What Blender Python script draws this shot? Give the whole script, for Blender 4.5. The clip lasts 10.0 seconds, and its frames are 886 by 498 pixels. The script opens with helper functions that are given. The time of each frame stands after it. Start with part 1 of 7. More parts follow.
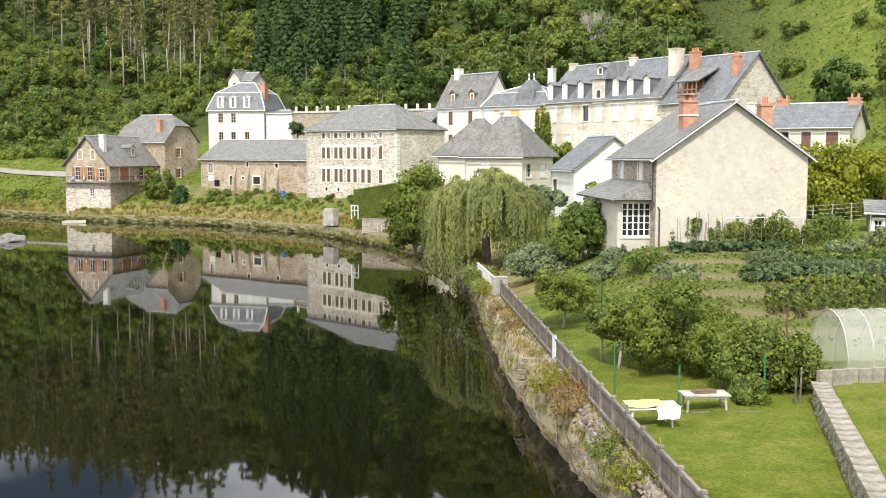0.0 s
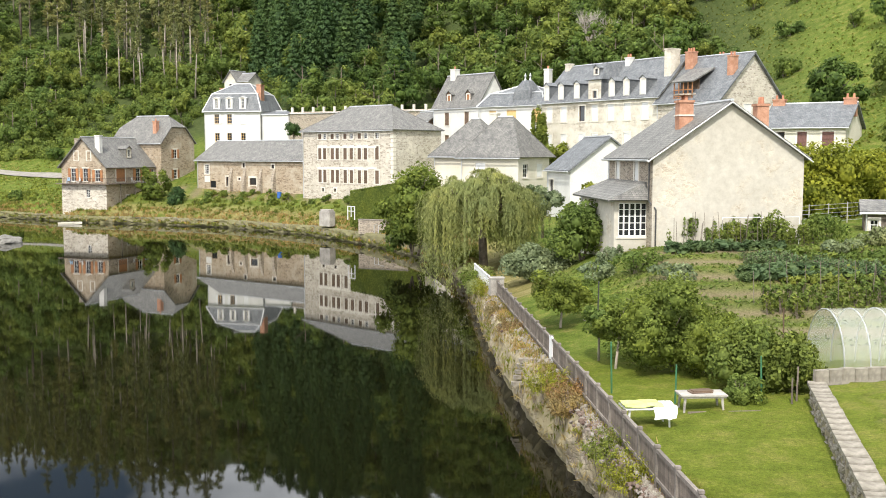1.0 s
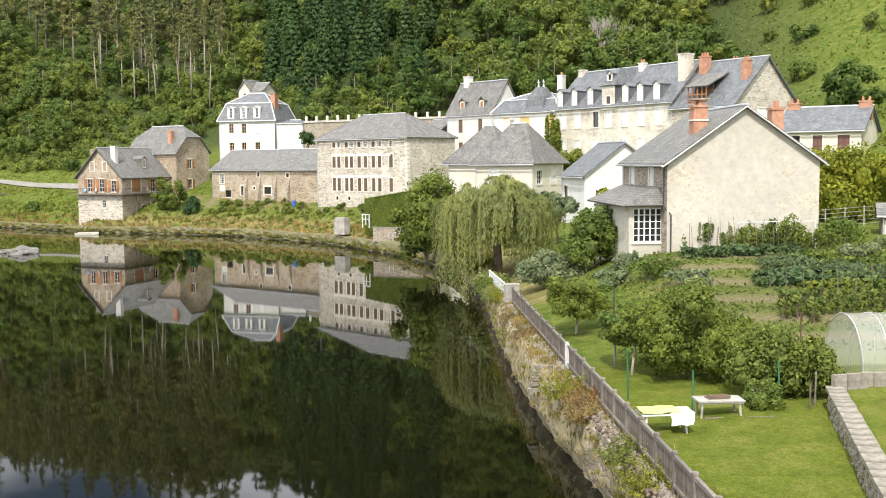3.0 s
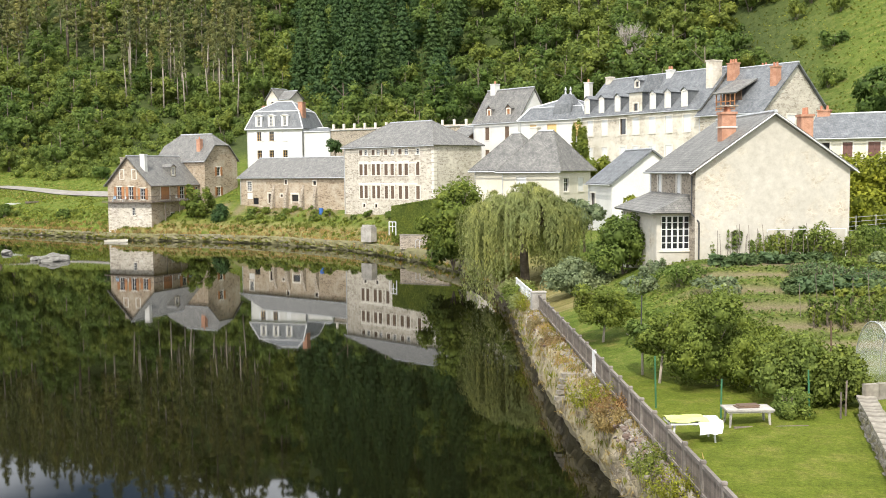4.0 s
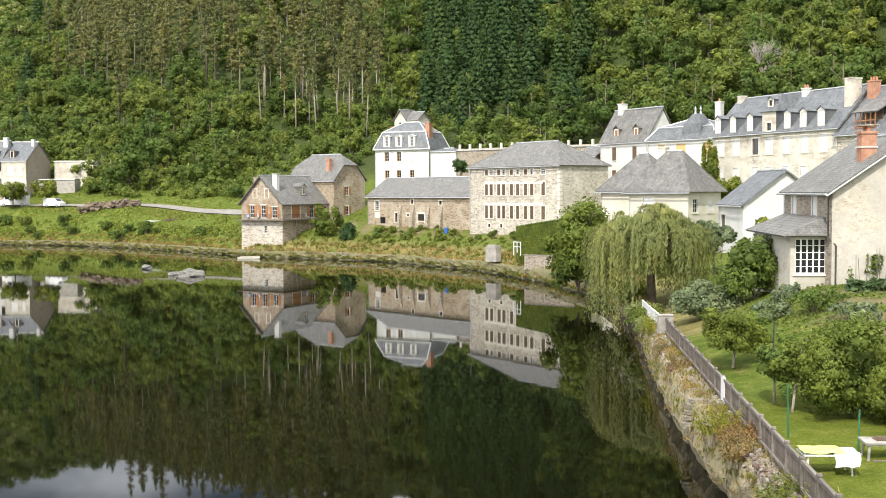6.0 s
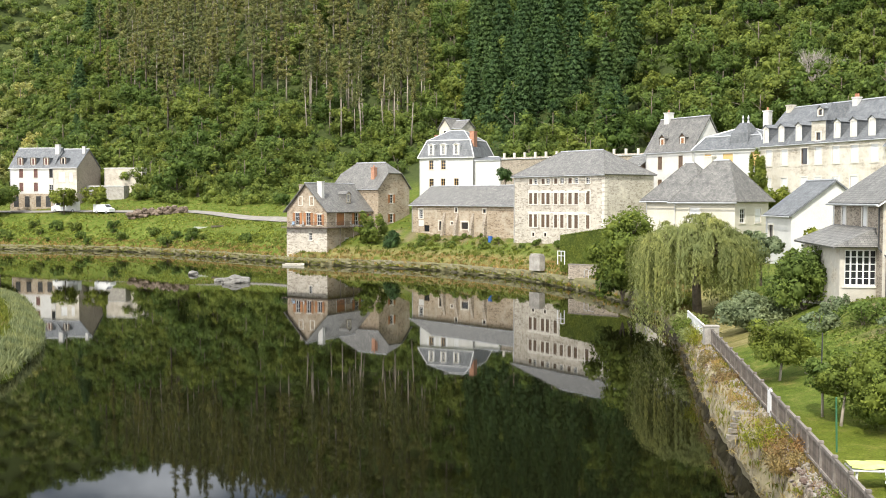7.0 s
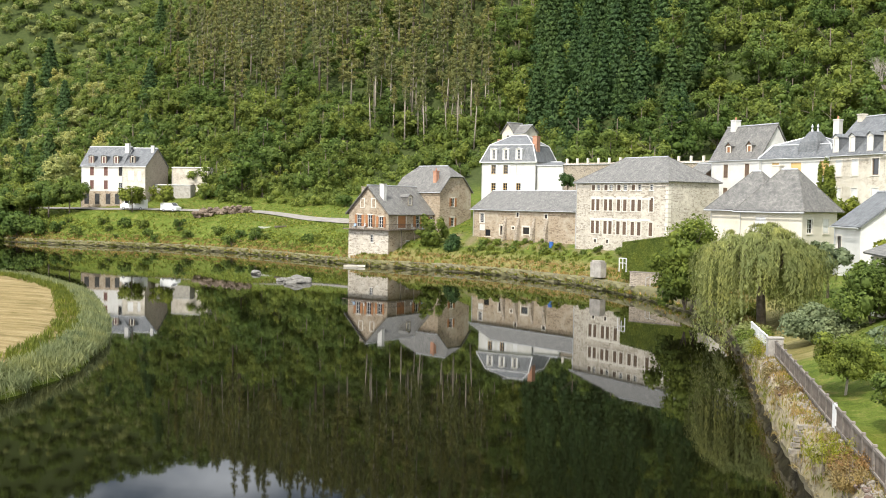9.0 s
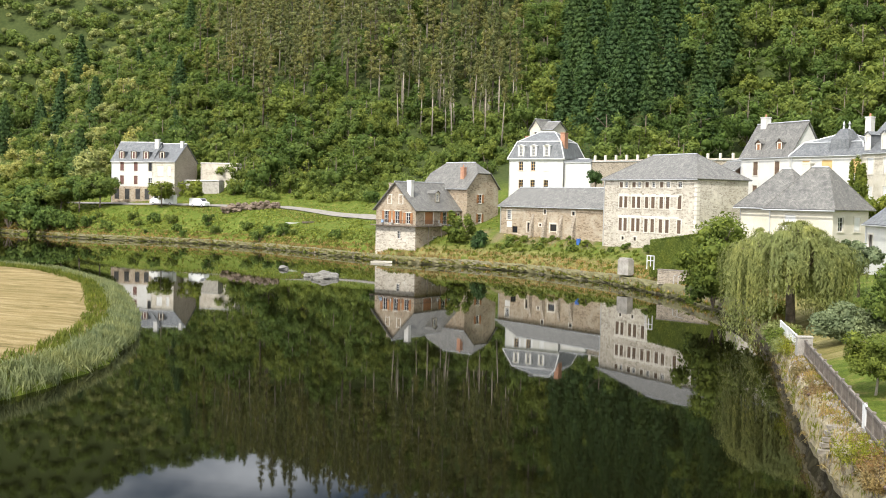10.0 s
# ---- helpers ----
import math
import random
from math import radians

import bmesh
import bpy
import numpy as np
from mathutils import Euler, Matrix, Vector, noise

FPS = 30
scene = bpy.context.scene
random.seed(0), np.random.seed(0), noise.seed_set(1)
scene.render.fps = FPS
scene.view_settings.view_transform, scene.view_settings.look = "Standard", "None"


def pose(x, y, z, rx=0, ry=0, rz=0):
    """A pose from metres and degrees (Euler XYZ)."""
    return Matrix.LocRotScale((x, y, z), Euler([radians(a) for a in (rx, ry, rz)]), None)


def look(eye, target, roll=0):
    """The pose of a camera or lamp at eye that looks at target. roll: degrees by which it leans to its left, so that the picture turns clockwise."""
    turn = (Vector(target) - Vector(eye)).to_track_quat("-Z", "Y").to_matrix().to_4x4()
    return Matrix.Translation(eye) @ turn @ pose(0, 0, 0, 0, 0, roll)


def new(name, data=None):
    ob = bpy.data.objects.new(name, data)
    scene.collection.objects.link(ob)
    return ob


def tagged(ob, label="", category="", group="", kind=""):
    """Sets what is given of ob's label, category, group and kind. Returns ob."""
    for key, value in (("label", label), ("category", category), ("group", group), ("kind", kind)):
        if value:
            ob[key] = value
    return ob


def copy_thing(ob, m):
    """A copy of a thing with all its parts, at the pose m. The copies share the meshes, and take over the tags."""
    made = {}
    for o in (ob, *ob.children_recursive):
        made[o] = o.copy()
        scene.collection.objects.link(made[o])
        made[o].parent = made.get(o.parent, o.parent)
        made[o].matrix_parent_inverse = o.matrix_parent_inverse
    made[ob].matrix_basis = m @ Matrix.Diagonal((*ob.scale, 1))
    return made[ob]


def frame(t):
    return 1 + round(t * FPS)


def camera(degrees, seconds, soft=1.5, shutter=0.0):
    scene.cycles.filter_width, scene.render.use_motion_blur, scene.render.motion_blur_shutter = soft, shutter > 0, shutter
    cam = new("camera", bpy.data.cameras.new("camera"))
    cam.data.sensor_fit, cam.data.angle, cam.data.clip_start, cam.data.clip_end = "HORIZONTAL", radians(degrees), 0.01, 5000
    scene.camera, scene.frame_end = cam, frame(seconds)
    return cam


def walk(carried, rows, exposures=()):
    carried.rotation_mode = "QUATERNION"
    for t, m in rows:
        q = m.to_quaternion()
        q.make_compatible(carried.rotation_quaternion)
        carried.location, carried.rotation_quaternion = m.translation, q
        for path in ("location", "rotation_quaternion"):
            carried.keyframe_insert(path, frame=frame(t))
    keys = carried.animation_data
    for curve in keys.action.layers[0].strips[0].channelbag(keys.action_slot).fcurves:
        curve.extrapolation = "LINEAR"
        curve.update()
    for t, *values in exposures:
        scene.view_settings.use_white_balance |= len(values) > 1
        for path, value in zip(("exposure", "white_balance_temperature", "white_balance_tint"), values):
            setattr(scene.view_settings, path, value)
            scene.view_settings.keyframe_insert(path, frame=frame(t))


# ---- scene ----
# camera on a bridge parapet, turning on the spot over the river
EYE = 10.6
cam = camera(46.66, 10.0, 1.0)
ROWS = [
    (0.0, 0.0, -5.3, -0.16), (0.5, -0.07, -5.32, -0.086), (1.0, -0.201, -5.269, -0.049),
    (1.5, -0.21, -5.169, 0.031), (2.0, 0.041, -5.07, 0.214), (2.5, 0.392, -5.001, 0.426),
    (4.0, 2.058, -4.432, 0.58), (4.5, 4.274, -4.207, 0.625), (5.0, 6.467, -3.934, 0.627),
    (5.5, 7.766, -3.553, 0.497), (7.0, 11.48, -2.786, 0.027), (7.5, 12.246, -2.533, -0.193),
    (8.0, 12.656, -2.506, -0.515), (8.5, 13.456, -2.502, -0.753), (9.0, 14.908, -2.593, -1.002),
    (9.5, 15.961, -2.72, -1.117), (10.0, 16.423, -2.819, -1.246),
]
walk(cam, [(t, pose(0, 0, EYE, 90 + pitch, roll, yaw)) for t, yaw, pitch, roll in ROWS], [(0.0, 0.29), (10.0, 0.29)])

# daylight: high sun behind the camera, to its left
SUN_AZ, SUN_EL = 191.0, 50.0
world = bpy.data.worlds.new("world")
scene.world = world
world.use_nodes = True
wn = world.node_tree.nodes
sky = wn.new("ShaderNodeTexSky")
sky.sky_type, sky.sun_disc = "NISHITA", False
sky.sun_elevation, sky.sun_rotation = radians(SUN_EL), radians(SUN_AZ)
sky.air_density, sky.dust_density = 1.0, 2.5
# thin bright cloud over the whole sky
cl_co, cl_map, cl_n, cl_r, cl_m = (wn.new(k) for k in ("ShaderNodeTexCoord", "ShaderNodeMapping", "ShaderNodeTexNoise", "ShaderNodeValToRGB", "ShaderNodeMix"))
cl_map.inputs["Scale"].default_value = (1.0, 1.0, 2.5)
cl_n.inputs["Scale"].default_value, cl_n.inputs["Detail"].default_value = 2.2, 6.0
cl_r.color_ramp.elements[0].position, cl_r.color_ramp.elements[1].position = 0.4, 0.62
cl_m.data_type = "RGBA"
cl_m.inputs[7].default_value = (33.0, 33.8, 35.0, 1)
wl = world.node_tree.links
wl.new(cl_co.outputs["Generated"], cl_map.inputs["Vector"])
wl.new(cl_map.outputs[0], cl_n.inputs["Vector"])
wl.new(cl_n.outputs["Fac"], cl_r.inputs[0])
wl.new(cl_r.outputs[0], cl_m.inputs[0])
wl.new(sky.outputs[0], cl_m.inputs[6])
wl.new(cl_m.outputs[2], wn["Background"].inputs[0])
wn["Background"].inputs[1].default_value = 0.075
sun = new("sun", bpy.data.lights.new("sun", "SUN"))
sun.data.energy, sun.data.angle, sun.data.color = 4.0, radians(0.6), (1.0, 0.95, 0.86)
sd = Vector((math.sin(radians(SUN_AZ)) * math.cos(radians(SUN_EL)), math.cos(radians(SUN_AZ)) * math.cos(radians(SUN_EL)), math.sin(radians(SUN_EL))))
sun.matrix_world = look(sd * 300, (0, 0, 0))


# ---------------------------------------------------------------- materials
def nodes_of(name):
    m = bpy.data.materials.new(name)
    m.use_nodes = True
    nt = m.node_tree
    return m, nt, nt.nodes["Principled BSDF"]


def ramp(nt, src, stops):
    r = nt.nodes.new("ShaderNodeValToRGB")
    while len(r.color_ramp.elements) < len(stops):
        r.color_ramp.elements.new(0.5)
    for e, (p, c) in zip(r.color_ramp.elements, stops):
        e.position, e.color = p, (*c, 1)
    nt.links.new(src, r.inputs[0])
    return r.outputs[0]


def noise_out(nt, vec, scale, detail=4.0, rough=0.6):
    n = nt.nodes.new("ShaderNodeTexNoise")
    n.inputs["Scale"].default_value, n.inputs["Detail"].default_value, n.inputs["Roughness"].default_value = scale, detail, rough
    if vec:
        nt.links.new(vec, n.inputs["Vector"])
    return n.outputs["Fac"]


def blend(nt, kind, fac, a, b):
    m = nt.nodes.new("ShaderNodeMix")
    m.data_type, m.blend_type = "RGBA", kind
    for i, v in ((0, fac), (6, a), (7, b)):
        if isinstance(v, bpy.types.NodeSocket):
            nt.links.new(v, m.inputs[i])
        else:
            m.inputs[i].default_value = v if i == 0 else (*v, 1)
    return m.outputs[2]


def coords(nt, kind="Object"):
    return nt.nodes.new("ShaderNodeTexCoord").outputs[kind]


def bump(nt, bsdf, height, strength, dist):
    b = nt.nodes.new("ShaderNodeBump")
    b.inputs["Strength"].default_value, b.inputs["Distance"].default_value = strength, dist
    nt.links.new(height, b.inputs["Height"])
    nt.links.new(b.outputs[0], bsdf.inputs["Normal"])


def mat_plain(name, c1, c2, fine=12.0, broad=0.6, rough=0.8, metal=0.0, relief=0.02, vary=0.0):
    """Two-scale mottled surface: broad stains and fine grain."""
    m, nt, p = nodes_of(name)
    co = coords(nt)
    col = ramp(nt, noise_out(nt, co, broad, 5), [(0.35, c1), (0.65, c2)])
    col = blend(nt, "OVERLAY", 0.35, col, ramp(nt, noise_out(nt, co, fine, 3), [(0.3, (0.3, 0.3, 0.3)), (0.7, (0.7, 0.7, 0.7))]))
    if vary:
        info = nt.nodes.new("ShaderNodeObjectInfo").outputs["Random"]
        col = blend(nt, "MULTIPLY", 1.0, col, ramp(nt, info, [(0, (1 - vary,) * 3), (1, (1, 1, 1))]))
    nt.links.new(col, p.inputs["Base Color"])
    p.inputs["Roughness"].default_value, p.inputs["Metallic"].default_value = rough, metal
    bump(nt, p, noise_out(nt, co, fine * 2, 4), 0.5, relief)
    return m


def mat_stone(name, joint, tones, size=2.6, flat=0.45, coat=None, coat_cover=0.5, relief=0.05):
    """Rubble masonry: stretched stones in three tones between mortar, partly under a worn coat of lime."""
    m, nt, p = nodes_of(name)
    co = coords(nt)
    mp = nt.nodes.new("ShaderNodeMapping")
    mp.inputs["Scale"].default_value = (1, 1, 1 / flat)
    nt.links.new(co, mp.inputs["Vector"])
    wob = nt.nodes.new("ShaderNodeVectorMath")
    wob.operation = "MULTIPLY_ADD"
    nz = nt.nodes.new("ShaderNodeTexNoise")
    nz.inputs["Scale"].default_value = 3.0
    nt.links.new(mp.outputs[0], nz.inputs["Vector"])
    nt.links.new(nz.outputs["Color"], wob.inputs[0])
    wob.inputs[1].default_value = (0.25, 0.25, 0.25)
    nt.links.new(mp.outputs[0], wob.inputs[2])
    v1 = nt.nodes.new("ShaderNodeTexVoronoi")
    v2 = nt.nodes.new("ShaderNodeTexVoronoi")
    v2.feature = "DISTANCE_TO_EDGE"
    for v in (v1, v2):
        v.inputs["Scale"].default_value = size
        nt.links.new(wob.outputs[0], v.inputs["Vector"])
    sep = nt.nodes.new("ShaderNodeSeparateColor")
    nt.links.new(v1.outputs["Color"], sep.inputs[0])
    stone = ramp(nt, sep.outputs[0], [(0.0, tones[0]), (0.5, tones[1]), (1.0, tones[2])])
    stone = blend(nt, "OVERLAY", 0.4, stone, ramp(nt, noise_out(nt, co, 14, 4), [(0.25, (0.25, 0.25, 0.25)), (0.75, (0.75, 0.75, 0.75))]))
    edge = ramp(nt, v2.outputs["Distance"], [(0.02, (0, 0, 0)), (0.1, (1, 1, 1))])
    col = blend(nt, "MIX", edge, joint, stone)
    if coat:
        patch = ramp(nt, noise_out(nt, co, 0.45, 8, 0.7), [(coat_cover - 0.06, (1, 1, 1)), (coat_cover + 0.1, (0, 0, 0))])
        col = blend(nt, "MIX", patch, col, coat)
    col = blend(nt, "OVERLAY", 0.3, col, ramp(nt, noise_out(nt, co, 2.2, 7, 0.75), [(0.3, (0.25, 0.24, 0.22)), (0.7, (0.75, 0.75, 0.75))]))
    col = blend(nt, "MULTIPLY", 0.6, col, ramp(nt, noise_out(nt, co, 0.25, 5), [(0.3, (0.72, 0.7, 0.66)), (0.7, (1, 1, 1))]))
    nt.links.new(col, p.inputs["Base Color"])
    p.inputs["Roughness"].default_value = 0.9
    if coat:
        edge = blend(nt, "MIX", patch, edge, (0.9, 0.9, 0.9))
    edge = blend(nt, "ADD", 0.25, edge, ramp(nt, noise_out(nt, co, 5, 6, 0.7), [(0.3, (0, 0, 0)), (0.7, (1, 1, 1))]))
    bump(nt, p, edge, 0.6, relief)
    return m


def mat_slate(name, c1, c2, course=0.22):
    """Slate courses with uneven tones, lichen and a soft sheen."""
    m, nt, p = nodes_of(name)
    co = coords(nt)
    sep = nt.nodes.new("ShaderNodeSeparateXYZ")
    nt.links.new(co, sep.inputs[0])
    add = nt.nodes.new("ShaderNodeMath")
    nt.links.new(sep.outputs[0], add.inputs[0])
    nt.links.new(sep.outputs[1], add.inputs[1])
    comb = nt.nodes.new("ShaderNodeCombineXYZ")
    nt.links.new(add.outputs[0], comb.inputs[0])
    nt.links.new(sep.outputs[2], comb.inputs[1])
    br = nt.nodes.new("ShaderNodeTexBrick")
    nt.links.new(comb.outputs[0], br.inputs["Vector"])
    br.inputs["Color1"].default_value, br.inputs["Color2"].default_value = (*c1, 1), (*c2, 1)
    br.inputs["Mortar"].default_value = (*[v * 0.45 for v in c1], 1)
    br.inputs["Scale"].default_value, br.inputs["Mortar Size"].default_value = 1.0, 0.008
    br.inputs["Brick Width"].default_value, br.inputs["Row Height"].default_value = course, course * 0.55
    smap = nt.nodes.new("ShaderNodeMapping")
    smap.inputs["Scale"].default_value = (1.6, 1.6, 0.35)
    nt.links.new(co, smap.inputs["Vector"])
    col = blend(nt, "OVERLAY", 0.8, br.outputs[0], ramp(nt, noise_out(nt, smap.outputs[0], 0.9, 7, 0.75), [(0.3, (0.2, 0.2, 0.2)), (0.7, (0.76, 0.75, 0.7))]))
    col = blend(nt, "MIX", ramp(nt, noise_out(nt, co, 2.4, 8, 0.75), [(0.62, (0, 0, 0)), (0.78, (0.6, 0.6, 0.6))]), col, (0.27, 0.26, 0.19))
    nt.links.new(col, p.inputs["Base Color"])
    p.inputs["Roughness"].default_value = 0.55
    bump(nt, p, br.outputs["Fac"], 0.4, 0.02)
    return m


def mat_leaf(name, dark, light, spread=0.35, shine=0.7):
    """Leaves that differ one by one, bough by bough and tree by tree; light shines through them."""
    m, nt, p = nodes_of(name)
    geo = nt.nodes.new("ShaderNodeNewGeometry")
    info = nt.nodes.new("ShaderNodeObjectInfo")
    mean = [(a + b) / 2 for a, b in zip(dark, light)]
    lo, hi = [a * 0.45 + b * 0.55 for a, b in zip(dark, mean)], [a * 0.6 + b * 0.4 for a, b in zip(light, mean)]
    col = ramp(nt, geo.outputs["Random Per Island"], [(0.0, lo), (0.8, hi), (1.0, [min(1, c * 1.15) for c in light])])
    bough = noise_out(nt, coords(nt), 0.45, 3, 0.6)
    col = blend(nt, "MULTIPLY", 1.0, col, ramp(nt, bough, [(0.3, (0.72, 0.78, 0.8)), (0.5, (1.0, 1.0, 0.95)), (0.7, (1.25, 1.16, 0.95))]))
    tone = ramp(nt, info.outputs["Random"], [(0.0, (1 - spread, 1 - spread * 0.8, 1 - spread)), (0.5, (0.9, 0.9, 0.8)), (1.0, (1.0 + spread * 0.4, 1.0, 0.8))])
    col = blend(nt, "MULTIPLY", 1.0, col, tone)
    nt.links.new(col, p.inputs["Base Color"])
    p.inputs["Roughness"].default_value = shine
    p.inputs["Specular IOR Level"].default_value = 0.22
    tr = nt.nodes.new("ShaderNodeBsdfTranslucent")
    nt.links.new(col, tr.inputs[0])
    mix = nt.nodes.new("ShaderNodeMixShader")
    mix.inputs[0].default_value = 0.42
    nt.links.new(p.outputs[0], mix.inputs[1])
    nt.links.new(tr.outputs[0], mix.inputs[2])
    nt.links.new(mix.outputs[0], nt.nodes["Material Output"].inputs[0])
    return m


def mat_water():
    m, nt, p = nodes_of("river_water")
    p.inputs["Base Color"].default_value = (0.004, 0.004, 0.0015, 1)
    p.inputs["Roughness"].default_value, p.inputs["IOR"].default_value = 0.025, 1.33
    co = coords(nt)
    mp = nt.nodes.new("ShaderNodeMapping")
    mp.inputs["Scale"].default_value = (0.5, 1.6, 1)
    nt.links.new(co, mp.inputs["Vector"])
    h = nt.nodes.new("ShaderNodeMath")
    h.operation = "MULTIPLY"
    nt.links.new(noise_out(nt, mp.outputs[0], 0.7, 3, 0.5), h.inputs[0])
    nt.links.new(noise_out(nt, co, 0.03, 2, 0.5), h.inputs[1])
    bump(nt, p, h.outputs[0], 0.02, 0.05)
    return m


def mat_ground():
    """Meadow, with mown lawn, tilled soil, woodland floor and dry hay where the cover weights say."""
    m, nt, p = nodes_of("ground_cover")
    co = coords(nt)
    at = nt.nodes.new("ShaderNodeAttribute")
    at.attribute_name = "cover"
    sep = nt.nodes.new("ShaderNodeSeparateColor")
    nt.links.new(at.outputs["Color"], sep.inputs[0])
    big, mid, fine = noise_out(nt, co, 0.12, 5), noise_out(nt, co, 0.9, 6, 0.7), noise_out(nt, co, 9, 4, 0.7)
    grass = ramp(nt, mid, [(0.3, (0.06, 0.095, 0.014)), (0.52, (0.11, 0.145, 0.025)), (0.72, (0.22, 0.2, 0.065))])
    lawn = ramp(nt, mid, [(0.25, (0.085, 0.12, 0.016)), (0.5, (0.135, 0.165, 0.023)), (0.75, (0.21, 0.2, 0.055))])
    grass = blend(nt, "MIX", at.outputs["Alpha"], grass, lawn)
    grass = blend(nt, "OVERLAY", 0.3, grass, ramp(nt, noise_out(nt, co, 3.0, 6, 0.75), [(0.3, (0.25, 0.25, 0.25)), (0.7, (0.75, 0.75, 0.72))]))
    grass = blend(nt, "OVERLAY", 0.5, grass, ramp(nt, noise_out(nt, co, 26, 3, 0.7), [(0.3, (0.15, 0.15, 0.15)), (0.7, (0.85, 0.85, 0.8))]))
    grass = blend(nt, "OVERLAY", 0.6, grass, ramp(nt, fine, [(0.25, (0.2, 0.2, 0.2)), (0.75, (0.8, 0.8, 0.8))]))
    soil = ramp(nt, fine, [(0.3, (0.12, 0.09, 0.055)), (0.7, (0.3, 0.24, 0.16))])
    wood = ramp(nt, mid, [(0.3, (0.03, 0.046, 0.014)), (0.7, (0.075, 0.092, 0.03))])
    hmap = nt.nodes.new("ShaderNodeMapping")
    hmap.inputs["Rotation"].default_value = (0, 0, 0.9)
    hmap.inputs["Scale"].default_value = (0.12, 1.1, 1)
    nt.links.new(co, hmap.inputs["Vector"])
    hay = ramp(nt, noise_out(nt, hmap.outputs[0], 1.0, 6, 0.7), [(0.34, (0.15, 0.115, 0.05)), (0.5, (0.28, 0.205, 0.1)), (0.66, (0.38, 0.3, 0.17))])
    hay = blend(nt, "OVERLAY", 0.4, hay, ramp(nt, fine, [(0.3, (0.25, 0.25, 0.25)), (0.7, (0.75, 0.75, 0.75))]))
    col = blend(nt, "MIX", sep.outputs[0], grass, soil)
    col = blend(nt, "MIX", sep.outputs[1], col, wood)
    col = blend(nt, "MIX", sep.outputs[2], col, hay)
    col = blend(nt, "MULTIPLY", 0.5, col, ramp(nt, big, [(0.35, (0.75, 0.78, 0.7)), (0.65, (1, 1, 1))]))
    nt.links.new(col, p.inputs["Base Color"])
    p.inputs["Roughness"].default_value, p.inputs["Specular IOR Level"].default_value = 0.95, 0.1
    bump(nt, p, noise_out(nt, co, 14, 5, 0.75), 0.9, 0.08)
    return m


M_LIME = mat_stone("limewashed_rubble", (0.62, 0.58, 0.5), [(0.3, 0.26, 0.21), (0.5, 0.45, 0.38), (0.64, 0.6, 0.52)], 2.0, 0.4, (0.7, 0.65, 0.56), 0.38)
M_GABLE = mat_stone("cream_rendered_rubble", (0.64, 0.58, 0.47), [(0.4, 0.33, 0.25), (0.58, 0.52, 0.42), (0.64, 0.6, 0.52)], 3.4, 0.6, (0.52, 0.49, 0.43), 0.55, 0.02)
M_SCHIST = mat_stone("grey_brown_schist", (0.5, 0.44, 0.36), [(0.2, 0.17, 0.14), (0.34, 0.29, 0.23), (0.45, 0.39, 0.31)], 2.8, 0.35)
M_BROWNSTONE = mat_stone("brown_schist_masonry", (0.48, 0.4, 0.3), [(0.22, 0.165, 0.115), (0.38, 0.3, 0.21), (0.47, 0.39, 0.3)], 2.2, 0.35, (0.5, 0.44, 0.35), 0.42)
M_PALESTONE = mat_stone("pale_patched_masonry", (0.6, 0.55, 0.46), [(0.4, 0.35, 0.28), (0.55, 0.5, 0.42), (0.66, 0.61, 0.53)], 2.2, 0.45, (0.7, 0.66, 0.57), 0.5)
M_BANK_FAR = mat_stone("mossy_bank_stone", (0.13, 0.12, 0.07), [(0.1, 0.085, 0.06), (0.18, 0.155, 0.11), (0.29, 0.255, 0.19)], 2.0, 0.5, (0.17, 0.16, 0.075), 0.56, 0.1)
M_BANK = mat_stone("river_wall_rubble", (0.22, 0.18, 0.12), [(0.15, 0.12, 0.09), (0.26, 0.22, 0.17), (0.42, 0.37, 0.3)], 2.6, 0.5, (0.29, 0.25, 0.145), 0.5, 0.1)
M_CAP = mat_plain("weathered_wall_stone", (0.17, 0.15, 0.115), (0.33, 0.3, 0.25), 5, 2.2, 0.95, 0, 0.02, 0.15)
M_WHITE = mat_plain("white_painted_render", (0.57, 0.56, 0.53), (0.67, 0.66, 0.63), 10, 0.5, 0.85, 0, 0.01)
M_CREAM = mat_plain("cream_render", (0.58, 0.54, 0.44), (0.67, 0.63, 0.53), 10, 0.5, 0.85, 0, 0.01)
M_TRIM = mat_plain("pale_dressed_stone", (0.62, 0.58, 0.5), (0.74, 0.7, 0.62), 14, 1.5, 0.8, 0, 0.01)
M_SLATE = mat_slate("weathered_slate", (0.13, 0.128, 0.125), (0.21, 0.205, 0.195))
M_SLATE_BLUE = mat_slate("blue_grey_slate", (0.12, 0.13, 0.145), (0.185, 0.195, 0.21))
M_ZINC = mat_plain("zinc_flashing", (0.5, 0.51, 0.52), (0.62, 0.63, 0.64), 8, 1.0, 0.45, 0.6, 0.004)
M_PVC = mat_plain("white_paint", (0.68, 0.68, 0.67), (0.76, 0.76, 0.75), 20, 1.0, 0.5, 0, 0.003)
M_BROWN = mat_plain("brown_stained_wood", (0.11, 0.07, 0.045), (0.17, 0.11, 0.07), 25, 2.0, 0.6, 0, 0.004, 0.3)
M_ORANGE = mat_plain("orange_stained_wood", (0.34, 0.15, 0.06), (0.44, 0.2, 0.08), 25, 2.0, 0.6, 0, 0.004, 0.3)
M_YELLOW = mat_plain("ochre_painted_wood", (0.6, 0.38, 0.14), (0.68, 0.46, 0.2), 25, 2.0, 0.6, 0, 0.004)
M_MAROON = mat_plain("maroon_painted_wood", (0.11, 0.05, 0.04), (0.17, 0.08, 0.065), 25, 2.0, 0.6, 0, 0.004)
